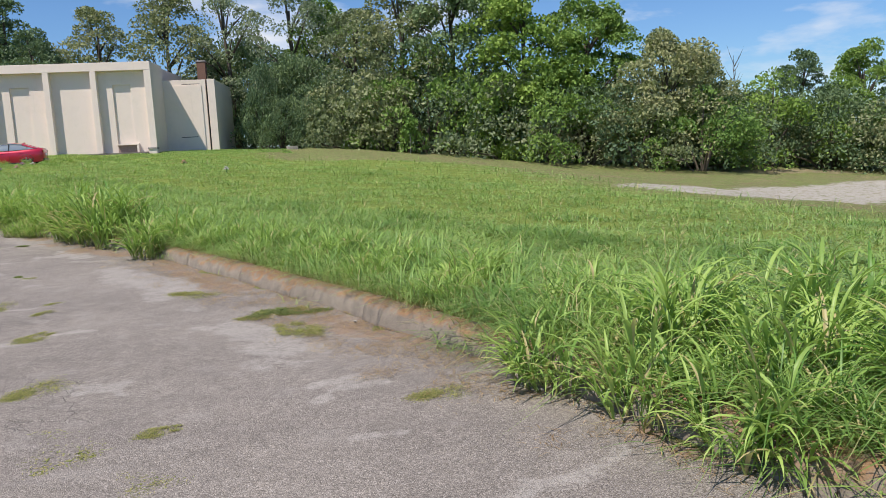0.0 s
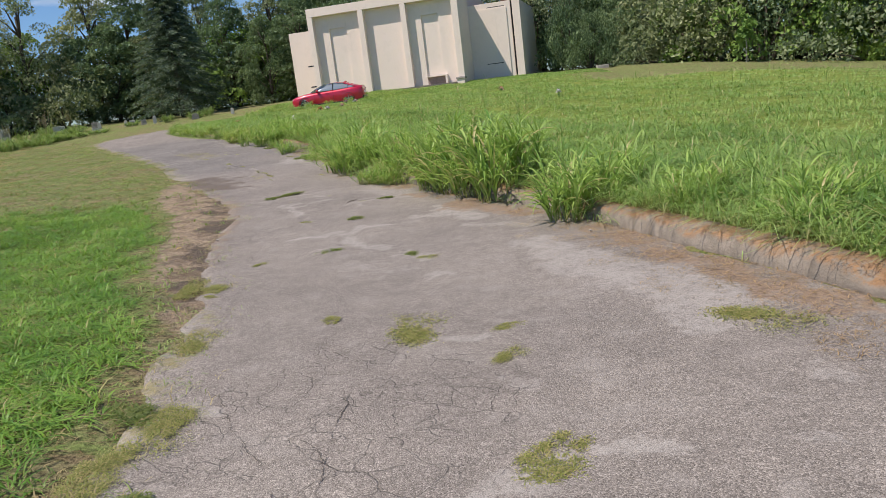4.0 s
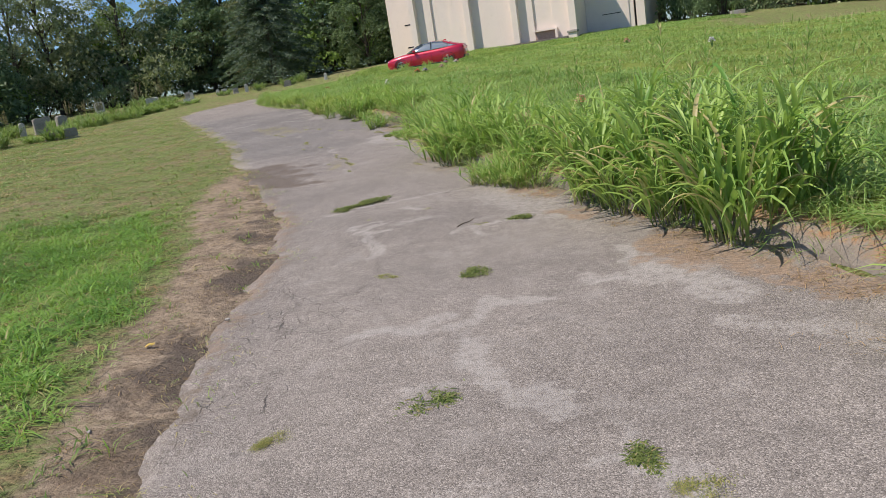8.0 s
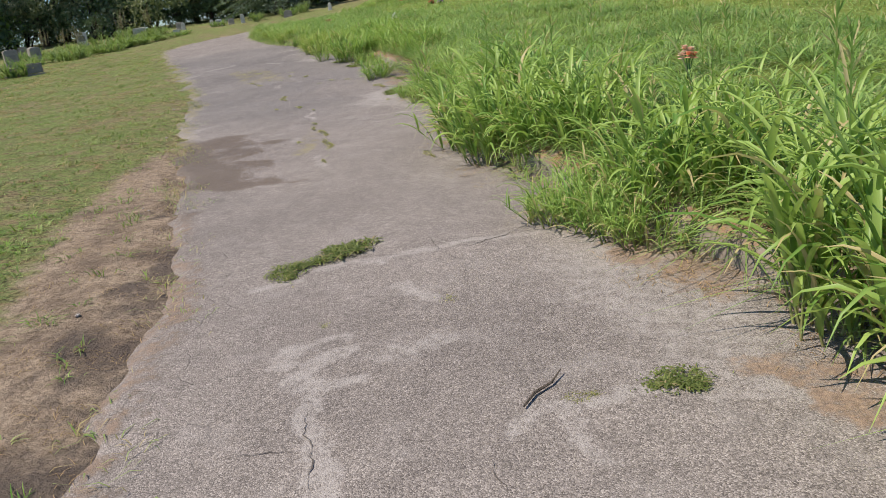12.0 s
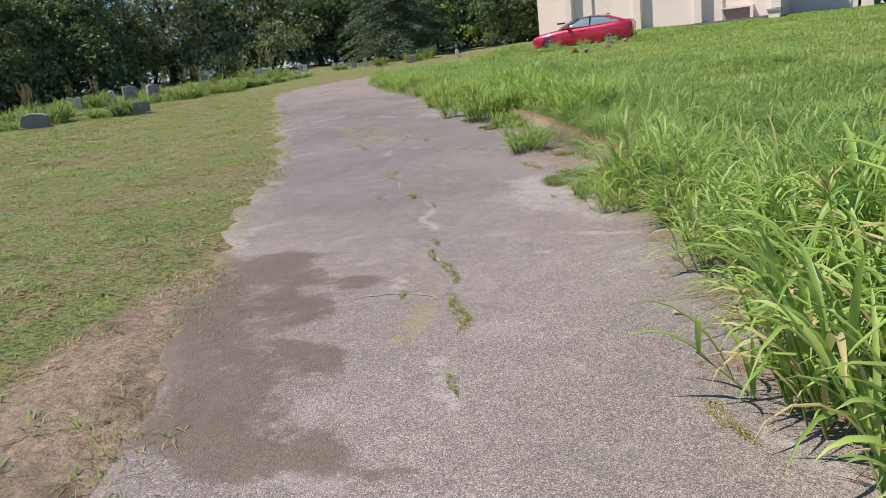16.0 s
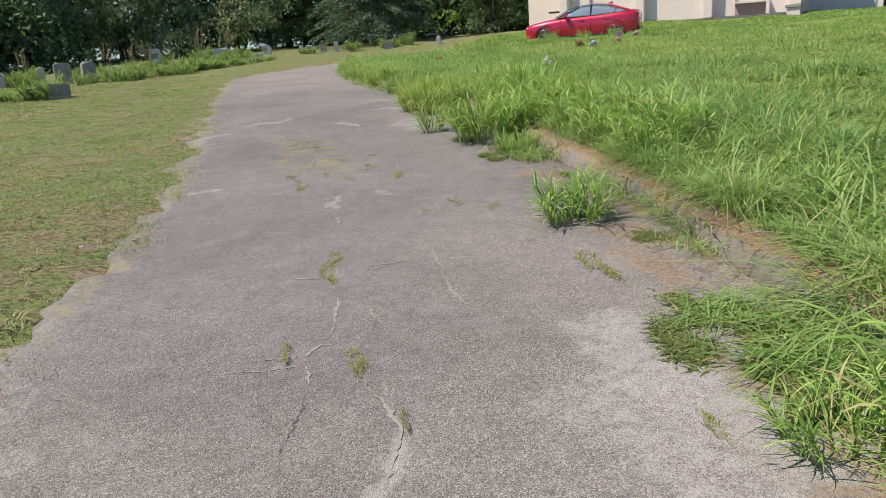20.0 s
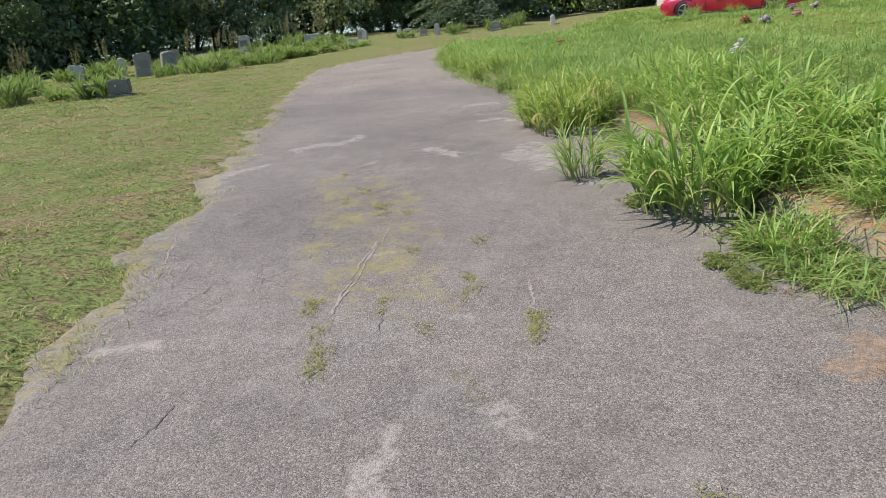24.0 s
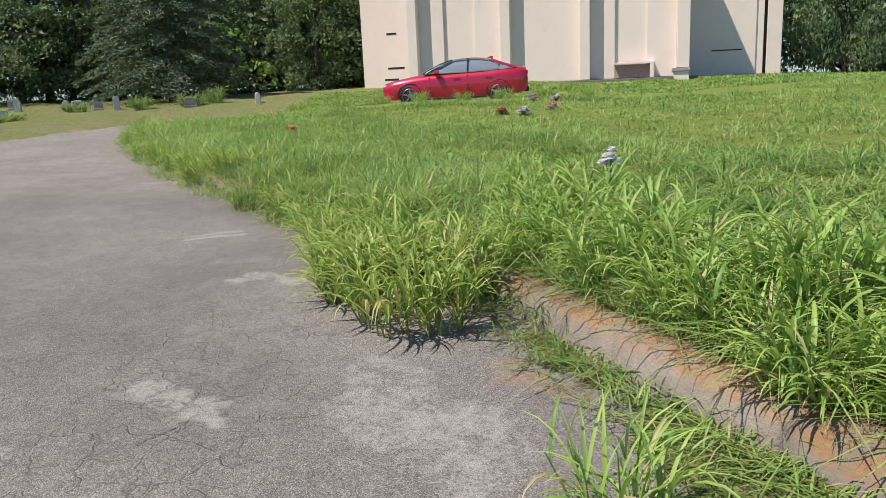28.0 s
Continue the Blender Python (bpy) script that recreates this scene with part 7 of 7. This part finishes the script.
WEEDS = {"green": [weed_mesh(s, 620, 0.26, 0.06, True) for s in (1, 2)], "yellow": [weed_mesh(s, 420, 0.20, 0.035, False) for s in (3, 4)], "sparse": [weed_mesh(s, 150, 0.22, 0.03, False) for s in (7, 8)], "mossy": [weed_mesh(s, 1500, 0.12, 0.027, False, 1.0) for s in (5, 6)]}
SPOTS = [(-0.91, 3.85, 0.27, "yellow"), (-0.54, 3.38, 0.16, "yellow"), (-0.48, 3.98, 0.1, "yellow"), (-1.31, 5.05, 0.2, "yellow"), (0.40, 5.98, 0.24, "yellow"), (0.52, 6.7, 0.16, "yellow"), (0.03, 6.61, 0.1, "yellow"),
         (1.04, 3.98, 0.15, "yellow"), (-1.7, 6.7, 0.17, "yellow"), (-2.45, 8.44, 0.24, "yellow"), (-3.04, 8.77, 0.08, "yellow"), (-0.49, 8.1, 0.24, "yellow"), (-1.86, 8.33, 0.09, "yellow"), (-3.46, 7.31, 0.13, "yellow"),
         (-3.3, 6.52, 0.13, "green"), (0.15, 6.68, 0.15, "yellow"), (-0.85, 6.16, 0.08, "yellow"), (-2.62, 10.45, 0.1, "yellow"), (-3.63, 11.11, 0.15, "green")]
SPOTS += [(-2.75, 10.62, 0.1, "green"), (-3.78, 13.01, 0.12, "green"), (-4.41, 13.1, 0.08, "yellow"), (-3.64, 14.58, 0.11, "green"), (-5.5, 16.1, 0.2, "green"), (-5.75, 15.84, 0.14, "green"), (-5.21, 15.1, 0.06, "yellow"),
          (-4.69, 15.35, 0.08, "yellow"), (-3.98, 14.47, 0.06, "yellow"), (-9.62, 24.05, 0.12, "yellow"), (-9.5, 23.75, 0.13, "yellow"), (-9.14, 23.45, 0.08, "yellow"), (-9.1, 22.64, 0.07, "yellow"), (-8.72, 22.63, 0.1, "yellow"),
          (-7.21, 22.38, 0.08, "yellow"), (-11.08, 26.0, 0.12, "yellow"), (-7.37, 20.3, 0.1, "yellow"), (-7.11, 19.72, 0.08, "yellow")]
SPOTS += [(-8.3, 22.2, 0.05, "yellow"), (-7.75, 20.95, 0.07, "yellow"), (-7.62, 20.6, 0.08, "yellow"), (-7.25, 20.1, 0.07, "yellow"), (-7.02, 19.6, 0.09, "yellow"), (-6.78, 19.0, 0.08, "yellow"), (-6.7, 18.7, 0.06, "yellow")]
SPOTS += [(-6.94, 19.45, 0.1, "yellow"), (-6.85, 19.2, 0.08, "yellow"), (-7.45, 19.78, 0.06, "yellow"), (-12.26, 28.31, 0.2, "yellow"), (-12.78, 28.83, 0.12, "yellow"), (-13.38, 29.35, 0.1, "yellow"), (-10.96, 27.16, 0.09, "yellow"),
          (-10.84, 26.9, 0.08, "yellow"), (-10.39, 26.74, 0.09, "yellow"), (-11.54, 26.56, 0.11, "yellow"), (-11.31, 26.3, 0.1, "yellow"), (-5.62, 18.6, 0.1, "yellow"), (-11.15, 30.9, 0.22, "green"), (-11.0, 31.1, 0.2, "green"), (-10.75, 30.25, 0.24, "green"), (-10.5, 29.85, 0.22, "green"),
          (-9.35, 27.7, 0.25, "green"), (-7.95, 24.2, 0.2, "yellow"), (-10.4, 28.75, 0.22, "green"), (-4.24, 10.83, 0.07, "yellow")]
SPOTS += [(-11.49, 27.48, 0.09, "yellow"), (-10.88, 27.08, 0.14, "yellow"), (-11.55, 26.55, 0.12, "yellow"), (-11.18, 26.67, 0.11, "yellow"), (-10.83, 26.48, 0.09, "yellow"), (-10.37, 26.68, 0.14, "yellow"), (-11.18, 27.74, 0.12, "yellow"), (-12.76, 28.52, 0.11, "yellow"), (-12.00, 28.24, 0.09, "yellow"), (-11.13, 26.07, 0.14, "yellow"), (-10.39, 26.06, 0.12, "yellow"), (-10.33, 26.58, 0.11, "yellow"), (-9.51, 25.32, 0.09, "yellow"), (-9.37, 25.61, 0.14, "yellow"), (-8.99, 25.47, 0.12, "yellow")]
SPOTS += [(-3.88, 8.54, 0.2, "yellow"), (-3.49, 7.32, 0.16, "yellow"), (-3.74, 7.4, 0.16, "green"), (-4.52, 9.92, 0.2, "yellow"), (-3.5, 7.01, 0.2, "yellow"), (-3.58, 6.75, 0.16, "yellow"), (-2.99, 5.75, 0.26, "yellow"), (0.36, 6.73, 0.19, "green"),
          (0.66, 6.6, 0.15, "green"), (0.12, 6.68, 0.11, "green"), (-4.63, 10.19, 0.24, "yellow"), (-4.34, 9.98, 0.14, "yellow"), (-4.28, 9.72, 0.06, "yellow"), (-4.74, 10.12, 0.16, "yellow"), (-1.86, 7.85, 0.1, "yellow")]
SPOTS += [(-7.33, 23.48, 0.24, "green"), (-7.11, 23.37, 0.26, "green"), (-6.97, 23.04, 0.28, "green"), (-7.4, 23.06, 0.2, "green"), (-6.85, 22.66, 0.26, "green"), (-7.5, 23.3, 0.15, "green"), (-7.71, 24.76, 0.16, "green"), (-9.45, 27.65, 0.26, "green"),
          (-9.17, 27.68, 0.2, "green"), (-8.67, 26.64, 0.1, "green"), (-9.58, 27.99, 0.26, "green"), (-9.4, 27.92, 0.2, "green"), (-9.74, 27.64, 0.14, "green"), (-9.6, 27.4, 0.14, "green"), (-10.69, 29.74, 0.22, "green"), (-10.83, 29.94, 0.2, "green"),
          (-11.25, 31.09, 0.15, "green"), (-11.05, 30.67, 0.16, "green"), (-11.48, 31.45, 0.1, "green")]
for k, (x, y, r, kind) in enumerate(SPOTS):
    ob = new("weed_patch")
    foliage = tagged(new("foliage", WEEDS["mossy" if kind == "yellow" and y < 12 else "sparse" if kind == "yellow" and y > 25 else kind][k % 2]), kind="stuff")
    foliage.parent = ob
    tagged(ob, "low green leafy weed patch growing through the asphalt" if kind == "green" else "yellowing moss-like weed tuft in an asphalt crack", "weed", "weeds in the lane")
    ob.matrix_world = Matrix.Translation((x, y, float(lane_height(x, y)) + 0.004)) @ pose(0, 0, 0, 0, 0, 115 + 6 * (k % 3) if y > 18 else 100 + 47 * (k % 5)) @ Matrix.Diagonal((1.7 * r, 0.6 * r, 0.4 * r + 0.06, 1) if 18 < y < 25 and kind == "yellow" else (1.1 * r, 1.1 * r, 0.5 * r + 0.07, 1) if y < 25 or kind == "green" else (1.3 * r, 0.8 * r, 0.2 * r + 0.035, 1))

# ---- tall weeds among the headstones ----
WEED_BUSH = [clump_kind(s, 44, 0.42, 0.7, 0.04, 0.06, 0, blade=M_RANK) for s in (31, 32)]
PLUME_BUSH = [clump_kind(s, 26, 0.36, 0.7, 0.04, 0.1, 9, 1.8, blade=M_RANK) for s in (33, 34)]
TALL_WEEDS = [(-31.2, 44.6), (-31.0, 45.8), (-30.9, 47.0), (-30.6, 48.3), (-30.3, 49.5), (-30.0, 50.8), (-31.9, 46.5), (-31.6, 48.0), (-31.2, 49.6), (-30.9, 51.3), (-29.7, 52.2), (-26.9, 37.3), (-27.6, 36.9), (-32.7, 44.2),
              (-29.3, 35.2), (-29.0, 36.4), (-30.0, 34.4), (-30.5, 36.2), (-31.2, 35.3), (-30.6, 37.8), (-31.5, 37.5), (-36.2, 44.6), (-37.0, 43.2), (-33.0, 53.0), (-34.4, 54.0), (-32.2, 54.6), (-26.2, 56.0), (-25.2, 56.6), (-24.0, 57.2),
              (-28.8, 55.3), (-35.2, 46.6), (-34.0, 46.4), (-36.6, 47.5), (-38.0, 46.5), (-36.0, 40.0), (-37.5, 38.5), (-35.0, 38.2), (-38.5, 36.0)]
r = np.random.RandomState(8)
for k, (x, y) in enumerate(TALL_WEEDS):
    s, w = r.uniform(0.5, 1.35), r.uniform(0.8, 1.7)
    m = Matrix.Translation((x + r.normal(0, 0.25), y + r.normal(0, 0.25), ground_at(x, y) - 0.03)) @ pose(0, 0, 0, 0, 0, 77 * k) @ Matrix.Diagonal((w, w, s, 1))
    tagged(plant("weed_clump", WEED_BUSH[k % 2], m), "rank green weeds grown up round the headstones", "weed", "weeds among the headstones")
for k, (x, y) in enumerate(((-34.6, 47.6), (-33.9, 49.4), (-33.5, 50.6), (-32.6, 51.6), (-36.8, 44.9), (-38.2, 44.6), (-37.6, 41.6), (-39.4, 43.0), (-38.6, 39.4), (-35.6, 50.2), (-31.9, 53.2), (-38.8, 37.2))):
    m = Matrix.Translation((x, y, ground_at(x, y) - 0.03)) @ pose(0, 0, 0, 0, 0, 61 * k) @ Matrix.Diagonal((1.2, 1.2, r.uniform(0.85, 1.25), 1))
    tagged(plant("weed_clump", PLUME_BUSH[k % 2], m), "tall weeds with brownish purple seed plumes behind the headstones", "weed", "plumed weeds behind the headstones")


# ---- artificial flowers on the mound ----
def bouquet(x, y, colours, high, label, seed, size=1.0):
    r = np.random.RandomState(seed)
    thing = tagged(new("flower_bunch"), label, "flowers", "grave flowers in the grass")
    bm = bmesh.new()
    heads = []
    for k in range(7):
        a, q = 2.4 * k, 0.02 + 0.075 * math.sqrt(k / 7)
        heads.append((math.cos(a) * q, math.sin(a) * q, high - 2.2 * q * q * 5 + r.uniform(-0.03, 0.03)))
        tube(bm, [(0, 0, -0.05), (heads[-1][0] * 0.5, heads[-1][1] * 0.5, high * 0.6), heads[-1]], [0.006, 0.005, 0.004], 5)
    part("stem", bm, M_STEM, thing)
    for k, c in enumerate(heads):
        bm = bmesh.new()
        for ring, (n, wide, tip) in enumerate(((8, 0.052, -0.35), (8, 0.055, 0.25), (7, 0.045, 0.8), (5, 0.028, 1.5))):
            for j in range(n):
                a = 6.283 * j / n + ring * 0.4
                o, s = Vector((math.cos(a), math.sin(a), 0)), Vector((-math.sin(a), math.cos(a), 0))
                p = Vector(c)
                up = Vector((0, 0, wide * tip))
                quad = [p, p + o * wide * 0.6 + s * wide * 0.42 + up * 0.7, p + o * wide + up, p + o * wide * 0.6 - s * wide * 0.42 + up * 0.7]
                bm.faces.new([bm.verts.new(v) for v in quad])
        part("bloom", bm, colours[k % len(colours)], thing)
    thing.matrix_world = pose(x, y, ground_at(x, y)) @ Matrix.Diagonal((size, size, 1, 1))


PETAL = {k: plain_material("petal_" + k, c, 0.7, wear=0.25) for k, c in {"purple": (0.56, 0.40, 0.66), "pink": (0.80, 0.48, 0.52), "white": (0.85, 0.82, 0.84), "orange": (0.82, 0.36, 0.22), "red": (0.55, 0.14, 0.10), "peach": (0.82, 0.56, 0.42)}.items()}
for k, (x, y, names, high, label) in enumerate((
        (-11.3, 42.6, ("white", "purple"), 0.22, "bunch of white and lilac cloth flowers in the grass"), (-10.7, 43.4, ("pink", "peach"), 0.22, "bunch of pink cloth flowers in the grass"),
        (-10.5, 45.9, ("white", "pink"), 0.22, "bunch of pale pink cloth flowers in the grass"), (-11.05, 46.1, ("purple", "purple", "pink"), 0.24, "bunch of purple cloth flowers in the grass"),
        (-11.75, 42.9, ("orange", "red"), 0.2, "bunch of orange cloth flowers in the grass"), (-3.3, 19.7, ("peach", "peach", "orange"), 0.24, "bunch of orange lilies standing in the grass"),
        (-10.6, 34.0, ("white",), 0.48, "small bunch of white cloth flowers in the grass"), (-15.7, 41.5, ("red", "peach"), 0.22, "small bunch of dark red flowers in the grass"),
        (-2.3, 40.3, ("peach", "pink"), 0.24, "bunch of faded peach flowers in the grass"), (-0.2, 30.6, ("white",), 0.22, "small bunch of white flowers in the grass"))):
    bouquet(x, y, [PETAL[n] for n in names], high + (-0.08 if y > 33 else 0.05), label, k, 0.9 if len(names) == 1 else 0.8 if y < 25 else 1.3)


# ---- litter ----
def lying(name, bm, material, x, y, turn, label, category, lift=0.0):
    ob = part(name, bm, material)
    inside = float(off_line(edge_r, [x], [y])[0]) < 0 and float(off_line(edge_l, [x], [y])[0]) > 0
    ob.matrix_world = pose(x, y, (float(lane_height(x, y)) + 0.008 if inside else ground_at(x, y)) + lift, 0, 0, turn)
    tagged(ob, label, category)


lying("stick", tube(bmesh.new(), [(-0.13, 0, 0.012), (-0.04, 0.012, 0.016), (0.05, -0.004, 0.014), (0.14, 0.01, 0.02)], [0.004, 0.006, 0.005, 0.002], 6), M_BARK, -4.12, 14.49, 65, "short dry stick lying on the asphalt", "stick")
lying("plastic_strip", boxed(((-0.09, -0.012, 0.0), (0.09, 0.012, 0.006)), bevel=0.002), plain_material("teal_plastic", (0.10, 0.30, 0.33), 0.4), -5.28, 18.9, 10, "thin strip of teal plastic litter", "litter", 0.01)
lying("dead_leaf", prism([(-0.028, 0.0), (-0.005, 0.012), (0.028, 0.007), (0.01, 0.002), (0.0, 0.009)], 0.034), plain_material("yellow_leaf", (0.62, 0.44, 0.10), 0.7), -5.56, 11.95, 30, "curled yellow dead leaf on bare earth", "leaf", 0.01)
for k in range(26):
    t = r.uniform(0, 1)
    line = edge_l if k % 2 else edge_r
    p = line[int(40 + t * 130)]
    px, py = p[0] + (r.uniform(-0.5, 0.3) if k % 2 else r.uniform(-0.6, -0.05)), p[1] + r.uniform(-0.1, 0.1)
    bm = bmesh.new()
    bmesh.ops.create_icosphere(bm, subdivisions=1, radius=r.uniform(0.010, 0.028))
    for v in bm.verts:
        v.co = Vector((v.co.x * 1.3, v.co.y, v.co.z * 0.6)) * r.uniform(0.8, 1.15)
    lying("pebble", bm, M_CONCRETE, px, py, r.uniform(0, 360), "small pale stone chip beside the lane", "pebble", 0.006)
lying("concrete_block", boxed(((-0.4, -0.25, -0.1), (0.4, 0.25, 0.26)), bevel=0.02), M_CONCRETE, 4.6, 59.0, 5, "low weathered concrete block at the wood's edge", "block")
